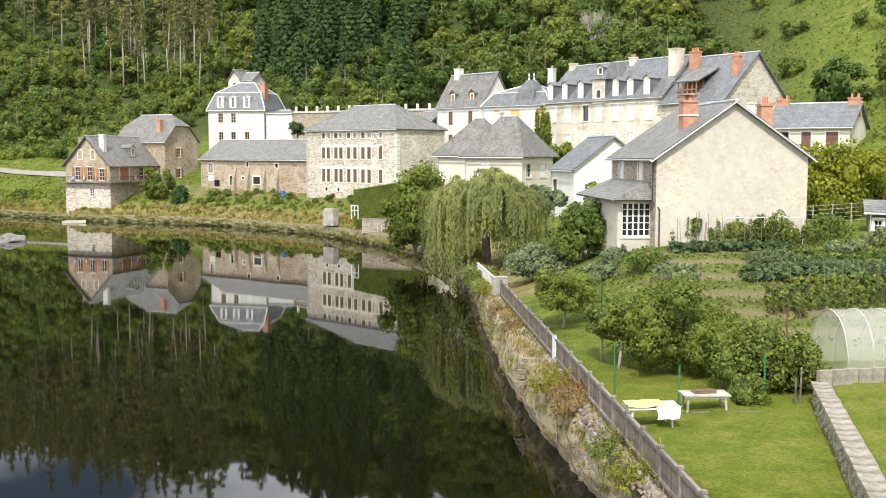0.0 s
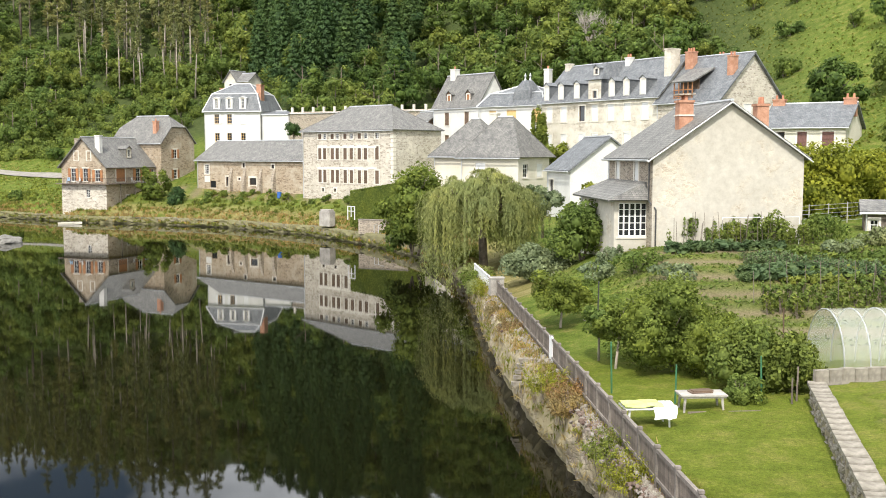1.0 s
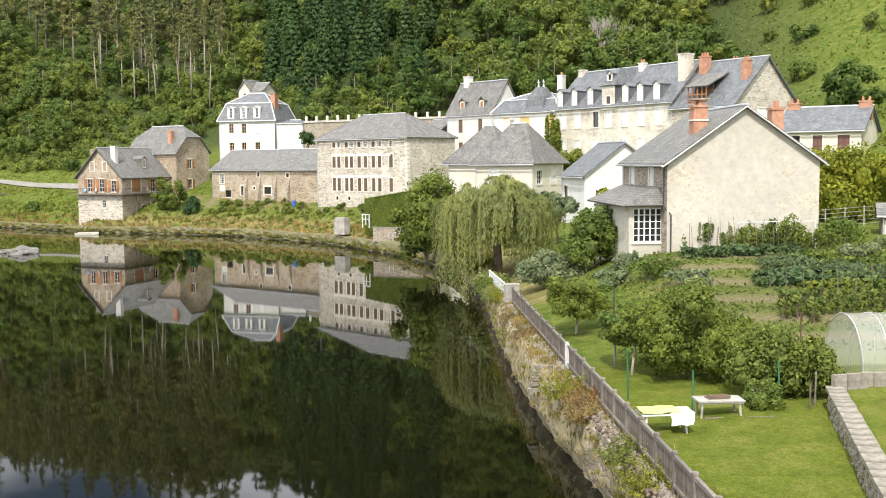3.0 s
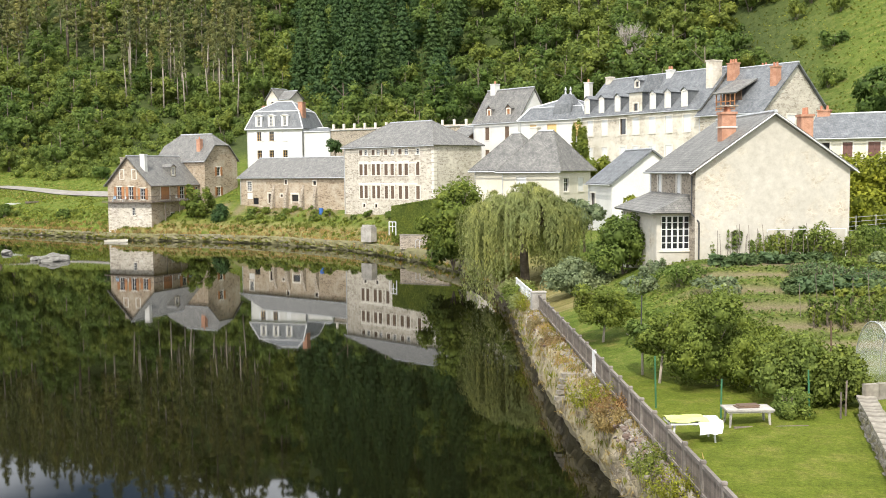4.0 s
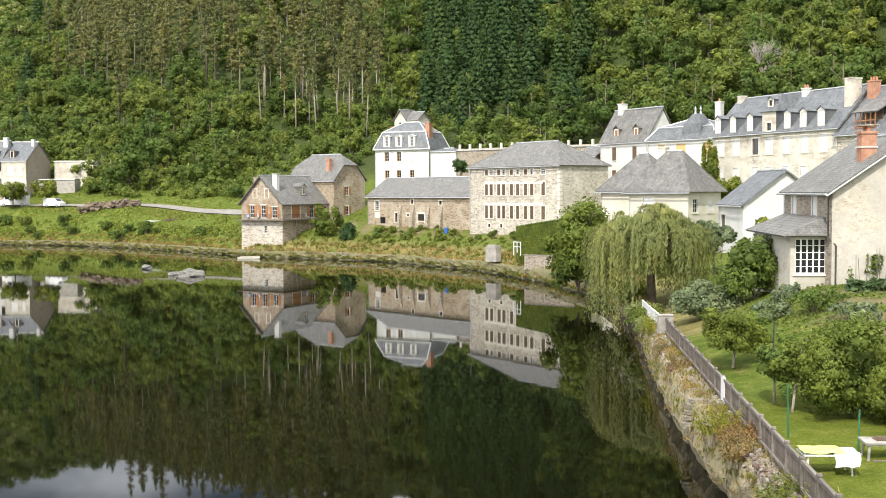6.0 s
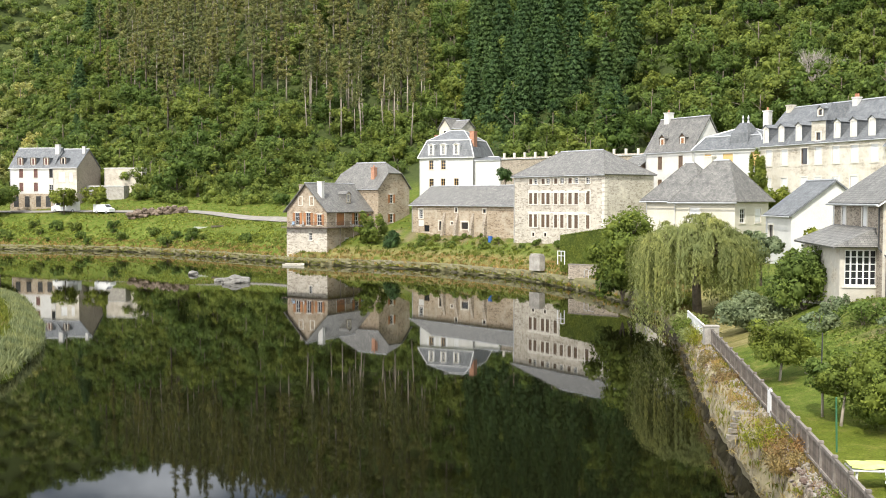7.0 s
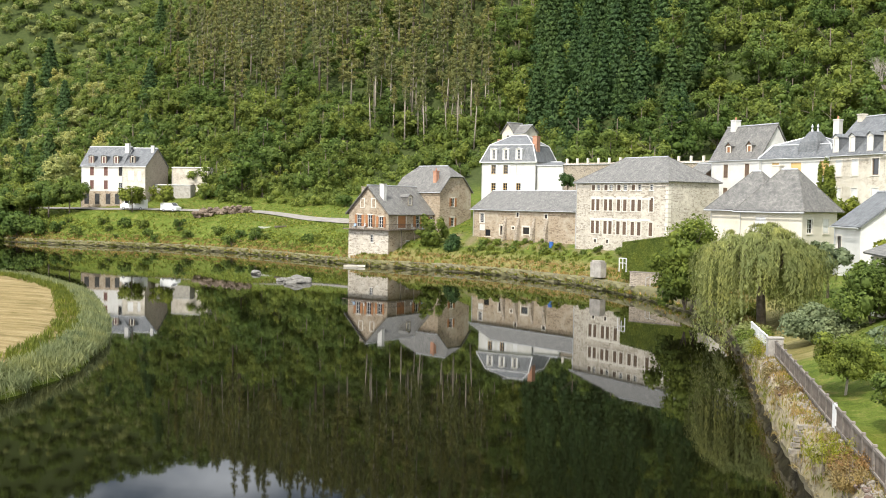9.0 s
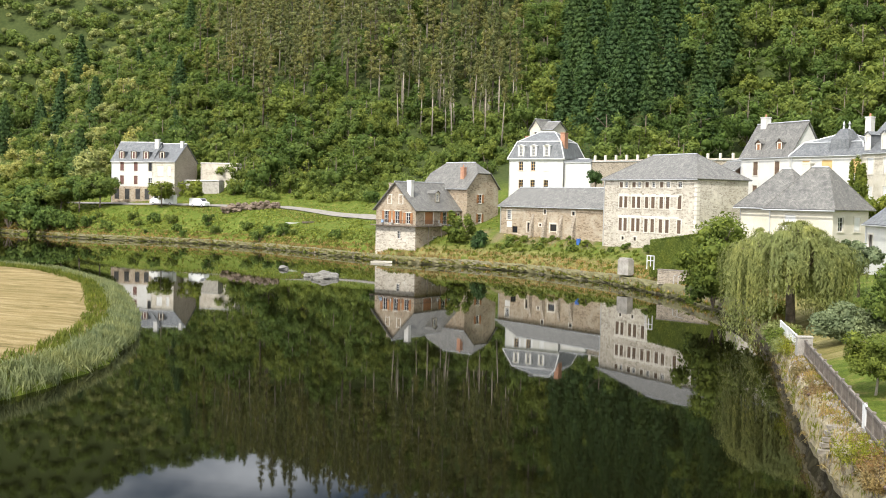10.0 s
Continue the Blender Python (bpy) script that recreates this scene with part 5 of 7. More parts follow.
canopy("woodland", "dense mixed green woodland covering the hillside", lambda a, s: woodland(a, s) and s > (33 if a < -20 else 50) and not (-27 < a < -1 and s < 150) and s < 190, 1500, 0.46, 130, L_BROAD, 5, (0.3, 4.0))
canopy("pine_woodland", "olive-green mass of pines high on the hill", lambda a, s: woodland(a, s) and -29 < a < -12 and s > 84, 460, 0.36, 95, L_PINE, 6, (3.0, 9.0))
canopy("undergrowth", "bright green undergrowth below the pines", lambda a, s: -27 < a < -8.5 and (25 if a < -20.5 else 38 if a < -15.5 else 57) < s < 84 and math.sin(a * 9.1) + math.sin(s * 0.23 + a) > 0.1, 480, 0.33, 110, L_LIGHT, 7, (0.0, 1.2))
canopy("thicket", "dark green thicket on the slope below the pines", lambda a, s: -27 < a < -8.5 and (25 if a < -20.5 else 38 if a < -15.5 else 57) < s < 84 and math.sin(a * 9.1) + math.sin(s * 0.23 + a) < 0.3, 480, 0.33, 110, L_BROAD, 17, (0.0, 1.4))
canopy("fir_woodland", "dark mass of firs behind the village", lambda a, s: woodland(a, s) and -11 < a < -1 and s > 62, 260, 0.42, 110, L_FIR, 8, (2.0, 7.0))
canopy("chestnut_woodland", "cream-flowering chestnuts mixed into the far woods", lambda a, s: a < -31 and 60 < s, 240, 0.5, 110, L_CREAM, 9, (2.0, 6.0), 500)
canopy("far_woodland", "dense green woods on the far hill", lambda a, s: a < -27 and 40 < s, 800, 0.75, 110, L_BROAD, 11, (0.3, 3.5), 560)
canopy("bank_woods", "dark green thicket behind the far bank", lambda a, s: a < -35.8 and 9 < s < 62, 230, 0.4, 110, L_BROAD, 12, (0.5, 3.5), 330)
canopy("hill_scrub", "scrub on the upper pasture", lambda a, s: 10 < a < 27 and s > 92, 180, 0.4, 100, L_LIGHT, 13, (0.3, 1.5), 300)
canopy("forest_floor", "ferns and saplings between the tree trunks", lambda a, s: -29 < a < 14 and 58 < s < 150, 1100, 0.45, 75, L_BROAD, 14, (-0.3, 0.6), 350)


# ---------------------------------------------------------------- gardens by the river
def put(ob, x, y, z=None, turn=0.0, size=1.0):
    ob.matrix_basis = pose(x, y, ground_z(x, y) if z is None else z, 0, 0, turn) @ Matrix.Scale(size, 4)
    return ob


def again(ob, x, y, z=None, turn=0.0, size=1.0):
    return put(copy_thing(ob, pose(0, 0, 0)), x, y, z, turn, size)


def willow(seed, h, rad):
    """A domed crown of mops; each mop spills strands that hang lowest over the river."""
    r = np.random.default_rng(seed)
    t = thing("weeping_willow", "weeping willow with long hanging pale green branches over the water", "tree")
    crown = Vector((0.1, 0.1, h * 0.4))
    b = Build().rod((0.3, 0, -1.5), crown, 0.4, 0.3, 9)
    pts = []
    for i in range(46):
        a = i * 2.39996 + r.uniform(-0.25, 0.25)
        k = ((i + 0.5) / 46) ** 0.42 * 0.9
        top = Vector((math.cos(a) * rad * k, math.sin(a) * rad * k, h * (0.99 - 0.34 * k ** 2.4) * r.uniform(0.88, 1.02)))
        mid = crown.lerp(top, 0.55) + Vector((0, 0, h * 0.1))
        b.rod(crown, mid, 0.14, 0.08, 5).rod(mid, top, 0.08, 0.025, 5)
        spill = rad * r.uniform(0.2, 0.34)
        river = 0.5 - 0.5 * math.cos(a)
        foot = np.interp(k, [0, 0.35, 0.62], [h * 0.58, h * 0.46, 0.5 - 2.0 * min(1, max(0, river * 1.7 - 0.55))]) + r.uniform(-0.7, 0.7)
        if i % 4 == 3 or (k > 0.4 and -1.75 < math.atan2(math.sin(a), math.cos(a)) < -1.2):
            foot = max(foot, h * 0.34)
        for j in range(30):
            g = r.uniform(0, math.tau)
            w = spill * math.sqrt(r.uniform(0.08, 1))
            side = np.array([math.cos(g), math.sin(g), 0.0]) * w + np.array([math.cos(a), math.sin(a), 0.0]) * w * 0.45 * (k > 0.3)
            lift_ = r.uniform(0.0, 0.35)
            drop = (top.z - foot) * r.uniform(0.45, 1.08)
            u = r.uniform(0, 1, 54 if k > 0.4 else 40)
            reach_ = np.minimum(1, 2.6 * u) ** 0.7
            line = np.array(top) + side * reach_[:, None] + np.array((0, 0, 1.0)) * (lift_ * np.sin(np.minimum(1, 3 * u) * math.pi) - drop * u ** 1.35)[:, None]
            line += r.normal(0, 0.05, line.shape)
            face = np.concatenate([np.repeat([side[:2] / (w + 0.01) * 0.8 + np.array((math.cos(a), math.sin(a))) * 0.5 * k], len(u), 0), (0.9 * (1 - reach_) + 0.25)[:, None]], 1)
            pts.append(np.concatenate([line, face], 1))
    part("trunk", b.mesh("trunk", M_BARK, True), t)
    p = np.concatenate(pts)
    p[:, 2] = np.maximum(p[:, 2], -1.7 + 0.1 * r.uniform(0, 1, len(p)))
    part("crown", leaves("crown", p, 0.06, L_WILLOW, seed + 1, 3.0, 4.4, 0.7), t)
    return t


put(willow(5, 7.6, 4.5), 3.2, 79.3, 1.9)
for i, (x, y, hh_) in enumerate(((3.1, 67.5, 1.5), (2.7, 71.0, 1.7), (2.6, 74.5, 1.8), (2.3, 84.0, 2.4), (1.6, 88.0, 2.6))):
    put(shrub("waterside_shrub", "green shrub spilling over the river wall near the willow", 160 + i, hh_, 1.5, 2600, 0.1, L_MID if i % 2 else L_WILLOW, "shrubs by the willow", clumps=26), x, y, 1.1)
put(broad_tree("riverside_tree", "dense green tree leaning over the river bank", 101, 9.4, 4.4, 11000, 0.2, L_MID, None, 0.03, 60, 0.9, ruffle=0.8), -2.0, 98.0, 1.4)
put(shrub("riverside_shrub", "green shrub overhanging the river wall", 102, 3.6, 2.4, 2600, 0.22, L_BROAD), -2.6, 97.5, 1.4)
put(broad_tree("garden_tree", "thin grey-green garden tree behind the willow", 103, 5.2, 2.0, 1800, 0.2, L_GREY, None, 0.3, 12), 8.7, 86, None)
put(shrub("flowering_bush", "yellow-green flowering bush by the outbuilding", 104, 3.6, 1.9, 1800, 0.2, L_YELLOW), 12.4, 85.0, None, 0, 1.0)
put(shrub("dark_leaf_bush", "dense dark green bush beside the bay window", 105, 3.9, 2.3, 6500, 0.15, L_LIGHT, clumps=36), 9.1, 65.2, 4.0)
put(shrub("silver_shrub", "silvery green shrub by the house path", 106, 2.1, 1.0, 1500, 0.11, L_GREY), 10.1, 59.6, 3.6)
put(shrub("viburnum_bush", "wide grey-green bush by the fence", 107, 2.7, 2.4, 6500, 0.13, L_GREY, clumps=36), 6.4, 65.5, 2.3)
put(broad_tree("apple_tree", "small apple tree with a pale straight trunk", 108, 3.3, 1.75, 8500, 0.075, L_MID, M_PALEBARK, 0.32, 34, 0.75, ruffle=0.9), 5.75, 48.8, 2.05)
put(broad_tree("plum_tree", "young plum tree on a thin leaning trunk", 109, 2.6, 1.1, 2400, 0.09, L_BROAD, M_PALEBARK, 0.4, 20, 0.75, ruffle=0.9), 6.6, 41.9, 2.0)
put(broad_tree("plum_tree", "slender young plum tree beside a green stake", 110, 3.0, 1.1, 2400, 0.09, L_MID, M_PALEBARK, 0.4, 20, 0.75, ruffle=0.9), 7.0, 40.5, 2.0)
put(broad_tree("cherry_tree", "bushy cherry tree with long drooping leaves on the lawn", 111, 4.1, 2.7, 27000, 0.075, L_MID, None, 0.02, 75, 0.9, ruffle=0.9), 9.3, 39.9, 2.05)
put(shrub("fig_bush", "large dark fig bush with broad leaves", 112, 2.7, 1.5, 6500, 0.095, L_BROAD, clumps=48, ruffle=0.9), 11.3, 36.6, 2.1)
put(shrub("fig_bush", "sprawling fig bush against the terrace wall", 113, 2.4, 1.0, 4200, 0.095, L_BROAD, clumps=26, ruffle=0.9), 12.5, 35.6, 2.1)
put(shrub("round_bush", "small rounded light green bush", 114, 1.15, 0.75, 2400, 0.07, L_LIGHT, clumps=14), 10.45, 34.6, 2.05)
put(shrub("laurel_bush", "tall yellow-green laurel hedge bush beside the gable", 115, 7.4, 4.2, 15000, 0.19, L_YELLOW, clumps=60), 30.0, 80, 5.0)
put(shrub("laurel_bush", "yellow-green laurel bush beside a shed", 116, 6.0, 4.0, 8000, 0.2, L_YELLOW, clumps=50), 36.0, 83, 5.2)
put(broad_tree("dark_tree", "dark tree behind the laurel", 117, 9, 4.4, 4000, 0.3, L_BROAD, None, 0.1, 36), 42.5, 92, None)
put(broad_tree("hillside_tree", "dark green tree above the low house", 118, 7.5, 4.0, 3400, 0.34, L_BROAD, None, 0.05, 36), 45, 118, None)
put(broad_tree("hillside_tree", "rounded dark tree on the grassy slope", 119, 7, 4.0, 3000, 0.34, L_BROAD, None, 0.05, 36), 53, 121, None)
put(broad_tree("courtyard_tree", "leafy tree between the stone houses", 120, 6.8, 3.0, 4200, 0.24, L_MID, None, 0.08, 40), -45.2, 163.0, 2.6)
put(shrub("round_evergreen", "dark rounded evergreen on the bank", 121, 3.6, 1.5, 2600, 0.18, L_FIR, clumps=24), -41.0, 160.5, 2.3)
put(shrub("climbing_ivy", "ivy climbing the corner of the long house", 122, 7.5, 1.1, 3600, 0.2, L_MID, category="climber", clumps=24), 12.5, 129.0, 9.8)
put(shrub("ivy_mound", "ivy mound below the long house", 123, 3.4, 2.6, 3000, 0.22, L_MID, category="climber", clumps=24), 13.6, 124.5, 9.0)
put(shrub("villa_shrub", "dark shrub on the terrace by the villa", 124, 3.4, 1.6, 700, 0.3, L_FIR), -26.2, 186, 13.5)
for i, (x, y) in enumerate(((-128.5, 208), (-121.5, 209.5))):
    put(broad_tree("street_tree", "small rounded street tree by the roadside house", 130 + i, 6.4, 3.5, 2600, 0.34, L_MID, None, 0.3, 34, 0.7), x, y, None)
for i, (x, y) in enumerate(((-152, 210), (-158, 211), (-164, 214), (-146, 209.5))):
    put(broad_tree("street_tree", "clipped roadside tree with a low flat crown", 140 + i, 9.0, 5.2, 4200, 0.34, L_BROAD, None, 0.3, 34, 0.7), x, y, None)
bank_bush = shrub("bank_bush", "overgrown bush on the far river bank", 150, 3.4, 2.6, 900, 0.36, L_BROAD, "bushes along the far bank")
put(bank_bush, -150, 203, None)
for i, (x, y, k) in enumerate(((-156, 204, 1.3), (-162, 207, 1.6), (-168, 211, 1.8), (-176, 214, 2.0), (-143, 201, 0.8), (-126, 201, 0.7), (-100, 194, 0.6), (-93, 190, 0.55), (-88, 187, 0.6), (-112, 200, 0.6), (-73, 178, 0.6), (-153, 202.5, 1.5), (-159, 205.5, 1.7), (-182, 218, 2.2), (-190, 223, 2.4), (-165, 212, 2.2), (-172, 217, 2.4), (-166, 206.5, 2.1), (-160, 203.5, 1.9), (-171, 209, 2.4), (-154, 201.5, 1.5), (-148, 200, 1.2), *((-82 - 3.6 * k, 181.5 + 1.05 * k + 2.6 * (k % 3) + max(0, 3 - 0.3 * abs(k - 8)), 0.3 + 0.12 * (k % 4)) for k in range(19)))):
    again(bank_bush, x, y, None, i * 67, k)


def hedge(label, x0, y0, x1, y1, z, h0, h1, wide, n):
    t = thing("hedge", label, "hedge")
    r = np.random.default_rng(9)
    u, v = r.uniform(0, 1, n), r.uniform(0, 1, n)
    d = np.array([x1 - x0, y1 - y0])
    nrm = np.array([-d[1], d[0]]) / np.hypot(*d)
    hh = h0 + (h1 - h0) * u
    side = r.integers(0, 3, n)
    u = np.where(r.uniform(size=n) < 0.12, r.integers(0, 2, n), u)
    hh = h0 + (h1 - h0) * u
    side = np.where((u == 0) | (u == 1), 3, side)
    w2 = r.uniform(0, 1, n)
    off = np.where(side == 0, 0, np.where(side == 1, wide, w2 * wide)) + r.normal(0, 0.05, n)
    zz = z + np.where(side == 2, hh, v * (hh + 1.4) - 1.4) + r.normal(0, 0.05, n)
    dn = d / np.hypot(*d)
    ways = np.array([(-nrm[0], -nrm[1], 0), (nrm[0], nrm[1], 0), (0, 0, 1), (-dn[0], -dn[1], 0)])[side]
    ways[(side == 3) & (u == 1)] *= -1
    p = np.concatenate([np.stack([x0 + d[0] * u + nrm[0] * off, y0 + d[1] * u + nrm[1] * off, zz], 1), ways], 1)
    part("foliage", leaves("foliage", p, 0.15, L_MID, 10), t)
    b = Build()
    q = [(x0, y0), (x1, y1), (x1 + nrm[0] * wide, y1 + nrm[1] * wide), (x0 + nrm[0] * wide, y0 + nrm[1] * wide)]
    c = np.mean(q, axis=0)
    q = [c + (np.array(k) - c) * 0.9 for k in q]
    b.v = [Vector((*k, z - 1.5)) for k in q] + [Vector((*q[0], z + h0 * 0.92)), Vector((*q[1], z + h1 * 0.92)), Vector((*q[2], z + h1 * 0.92)), Vector((*q[3], z + h0 * 0.92))]
    b.f = [(4, 5, 6, 7)] + [(i, (i + 1) % 4, 4 + (i + 1) % 4, 4 + i) for i in range(4)]
    part("core", b.mesh("core", L_MID), t)


hedge("tall clipped green hedge beside the stone building", -10.9, 125.5, -2.5, 122.6, 3.2, 2.9, 4.3, 2.2, 20000)

# slatted fence on the river wall
FENCE = [(5.95, 20.5), (4.65, 42.0), (3.4, 62.5)]
fence = thing("fence", "weathered grey wooden fence with concrete posts along the river wall", "fence")
M_POSTS = mat_plain("weathered_grey_posts", (0.15, 0.13, 0.11), (0.29, 0.255, 0.22), 18, 2.0, 0.9, 0, 0.01, 0.3)
board = Build().box(-0.055, -0.012, 0.04, 0.055, 0.012, 0.98).mesh("board", M_GREYWOOD)
postm = Build().box(-0.05, -0.055, -0.4, 0.05, 0.055, 1.1).box(-0.065, -0.07, 1.1, 0.065, 0.07, 1.17).mesh("post", M_POSTS)
for (xa, ya), (xb, yb) in zip(FENCE, FENCE[1:]):
    L = math.hypot(xb - xa, yb - ya)
    turn = math.degrees(math.atan2(yb - ya, xb - xa))
    n = round(L / 1.86)
    for i in range(n):
        x, y = xa + (xb - xa) * i / n, ya + (yb - ya) * i / n
        part("post", postm, fence, at=pose(x, y, 1.98, 0, 0, turn))
        seg = L / n
        rail = part("rail", cached(("rail", round(seg, 3)), lambda: Build().box(0.07, -0.05, 0.98, seg - 0.07, 0.05, 1.08).box(0.07, 0.013, 0.25, seg - 0.07, 0.05, 0.33).mesh("rail", M_POSTS)), fence, at=pose(x, y, 1.98, 0, 0, turn))
        m = int((seg - 0.2) / 0.125)
        for k in range(m):
            part("board", board, fence, at=pose(x, y, 1.98, 0, 0, turn) @ pose(0.14 + (k + 0.5) * (seg - 0.28) / m, 0, random.uniform(-0.015, 0.015), 0, random.uniform(-0.8, 0.8), 0))
gate = thing("gate_panel", "white painted metal gate post in the fence", "gate", pose(4.66, 41.6, 1.98, 0, 0, 97))
part("panel", Build().box(0, -0.03, 0.02, 0.55, 0.03, 1.15).mesh("panel", M_PVC), gate)
rail_f = thing("white_railing", "white painted railing leading to the willow", "railing", pose(3.35, 63.5, 1.9, 0, 0, 95))
part("panel", Build().box(0, -0.03, 0.1, 9.5, 0.03, 0.85).box(0, -0.05, 0.86, 9.5, 0.05, 0.95).mesh("panel", M_PVC), rail_f)
for i in range(6):
    part("post", Build().box(i * 1.86 - 0.04, -0.05, -0.3, i * 1.86 + 0.04, 0.05, 1.0).mesh("post", M_PVC), rail_f)
box = thing("utility_box", "grey metal cabinet at the end of the fence", "cabinet", pose(3.45, 61.6, 1.9, 0, 0, 8))
part("body", Build().box(-0.42, -0.3, -0.2, 0.42, 0.3, 1.25).mesh("body", M_CONCRETE), box)
part("lid", Build().box(-0.46, -0.34, 1.25, 0.46, 0.34, 1.32).mesh("lid", M_CONCRETE), box)


# loose stones along the top of the wall, and the stone steps
def stone_mesh(seed, material=None):
    r = np.random.default_rng(seed)
    bm = bmesh.new()
    bmesh.ops.create_icosphere(bm, subdivisions=1, radius=1)
    for v in bm.verts:
        v.co *= float(r.uniform(0.75, 1.15))
    me = bpy.data.meshes.new("stone")
    bm.to_mesh(me)
    bm.free()
    me.materials.append(material or M_CAP)
    return me


stones = [stone_mesh(i) for i in range(6)]
bank = bpy.data.objects["embankment"]
for i in range(290):
    y = 24 + 40 * random.random() ** 1.3
    xs = float(np.interp(y, [20, 31, 39.5, 46, 60, 80], [5.7, 4.6, 3.5, 3.0, 2.5, 2.1]))
    xf = float(np.interp(y, [20.5, 42, 62.5], [5.95, 4.65, 3.4]))
    k = random.uniform(0.45, 1.0) ** 0.6
    q = random.uniform(0.06, 0.17)
    part("stone", random.choice(stones), bank, at=pose(xs + 0.25 + (xf - 0.2 - xs - 0.25) * k, y, 2.04 - 0.15 * (1 - k) + random.uniform(-0.04, 0.06), random.uniform(0, 90), random.uniform(0, 90), random.uniform(0, 360)) @ Matrix.Diagonal((q * 1.4, q, q * 0.7, 1)))
pv, pf, q_ = [], [], np.random.default_rng(31)
for i in range(2600):
    y = 22 + 40 * q_.random() ** 1.4
    xf = float(np.interp(y, [20.5, 42, 62.5], [5.95, 4.65, 3.4])) - 0.06 - abs(q_.normal(0, 0.3))
    sz = q_.uniform(0.025, 0.075)
    k = len(pv)
    pv += [(xf + a * sz * q_.uniform(0.7, 1.6), y + b_ * sz * q_.uniform(0.7, 1.6), 2.03 + c * sz + q_.uniform(-0.02, 0.03)) for a, b_, c in ICO]
    pf += [tuple(int(j) + k for j in f) for f in ICO_F]
M_GRAVEL, _nt, _p = nodes_of("mixed_red_and_grey_rubble")
_nt.links.new(ramp(_nt, _nt.nodes.new("ShaderNodeNewGeometry").outputs["Random Per Island"], [(0.0, (0.1, 0.065, 0.05)), (0.4, (0.17, 0.125, 0.1)), (0.75, (0.21, 0.185, 0.16)), (1.0, (0.34, 0.315, 0.28))]), _p.inputs["Base Color"])
_p.inputs["Roughness"].default_value = 0.9
tagged(new("wall_rubble", mesh_from("wall_rubble", pv, pf, M_GRAVEL)), "small red and grey rubble along the fence foot", "rubble", kind="stuff")
steps = thing("stone_steps", "worn stone steps down the river wall", "steps")
for i in range(5):
    part("step", Build().box(-0.36, -0.17, -0.08, 0.36, 0.17, 0.06).mesh("step", M_CAP), steps, at=pose(3.72 - i * 0.09, 42.6 - i * 0.2, 2.0 - i * 0.2, random.uniform(-3, 3), random.uniform(-3, 3), 12 + random.uniform(-6, 6)))

# terrace wall and the low wall before the polytunnel
terr = thing("terrace_wall", "low dry-stone terrace wall with pale flat capstones", "stone wall")
core = Build()
core.v = [Vector((float(TERRACE(y)) + dx, y, z)) for y in (18, 33.9) for dx, z in ((-0.18, 1.0), (0.32, 1.0), (0.32, 2.84), (-0.18, 2.84))]
core.f = [(0, 1, 2, 3), (7, 6, 5, 4), (0, 4, 5, 1), (1, 5, 6, 2), (2, 6, 7, 3), (3, 7, 4, 0)]
part("core", core.mesh("core", M_BANK), terr)
earth = Build()
for ya in range(18, 34):
    xa, xb = float(TERRACE(ya)) + 0.3, float(TERRACE(ya + 1)) + 0.3
    earth.slab([(xa, ya, 2.84), (xa + 2.0, ya, 2.99), (xb + 2.0, ya + 1, 2.99), (xb, ya + 1, 2.84)], 0.5)
part("earth_bank", earth.mesh("earth_bank", M_GROUND), terr, "dry grass growing up to the wall")
y = 18.0
while y < 33.8:
    ln = random.uniform(0.35, 0.8)
    part("capstone", Build().box(-0.24, 0, 0, random.uniform(0.34, 0.37), ln - 0.012, random.uniform(0.1, 0.112)).mesh("capstone", M_CAP), terr, at=pose(float(TERRACE(y)), y, 2.84, random.uniform(-0.5, 0.5), random.uniform(-1, 1), -13.8 + random.uniform(-1, 1)))
    y += ln
for i in range(190):
    y, z = random.uniform(20, 33.8), random.uniform(2.05, 2.75)
    q = random.uniform(0.09, 0.2)
    part("stone", random.choice(stones), terr, at=pose(float(TERRACE(y)) - 0.16, y, z, 0, random.uniform(-8, 8), 76) @ Matrix.Diagonal((q * 1.3, q * 0.6, q * 0.7, 1)))
low = thing("low_wall", "low concrete block wall before the polytunnel", "wall", pose(12.7, 34.2, 2.8, 0, 0, 12))
for i in range(9):
    part("block", cached("block", lambda: Build().box(0.005, -0.1, -0.5, 0.49, 0.1, 0.55).mesh("block", M_CAP)), low, at=pose(i * 0.495, random.uniform(-0.02, 0.02), random.uniform(-0.02, 0.02)))


def polytunnel():
    t = thing("polytunnel", "polythene garden tunnel on steel hoops", "greenhouse", pose(14.6, 36.4, 2.6, 0, 0, 6))
    w, h, L, n = 3.0, 2.3, 8.0, 14
    arc = [(w / 2 - w / 2 * math.cos(math.pi * i / n), h * math.sin(math.pi * i / n) ** 0.8) for i in range(n + 1)]
    vs, fs = [], []
    for j in range(17):
        x = L * j / 16
        sag = 0.05 * abs(math.sin(math.pi * j / 2))
        vs += [(x, a, max(0, c - sag * (c > 0.4))) for a, c in arc]
    m = n + 1
    fs = [(j * m + i, (j + 1) * m + i, (j + 1) * m + i + 1, j * m + i + 1) for j in range(16) for i in range(n)]
    part("cover", mesh_from("cover", vs, fs, M_POLY, True), t)
    part("end_sheet", mesh_from("end_sheet", [(0.01, a, c) for a, c in arc], [tuple(range(m))], M_POLY), t)
    for j in range(0, 17, 2):
        b = Build()
        for p, q in zip(arc, arc[1:]):
            b.rod((L * j / 16, p[0], p[1] - 0.03), (L * j / 16, q[0], q[1] - 0.03), 0.025, None, 5)
        part("hoop", b.mesh("hoop", M_ZINC), t)
    return t


polytunnel()

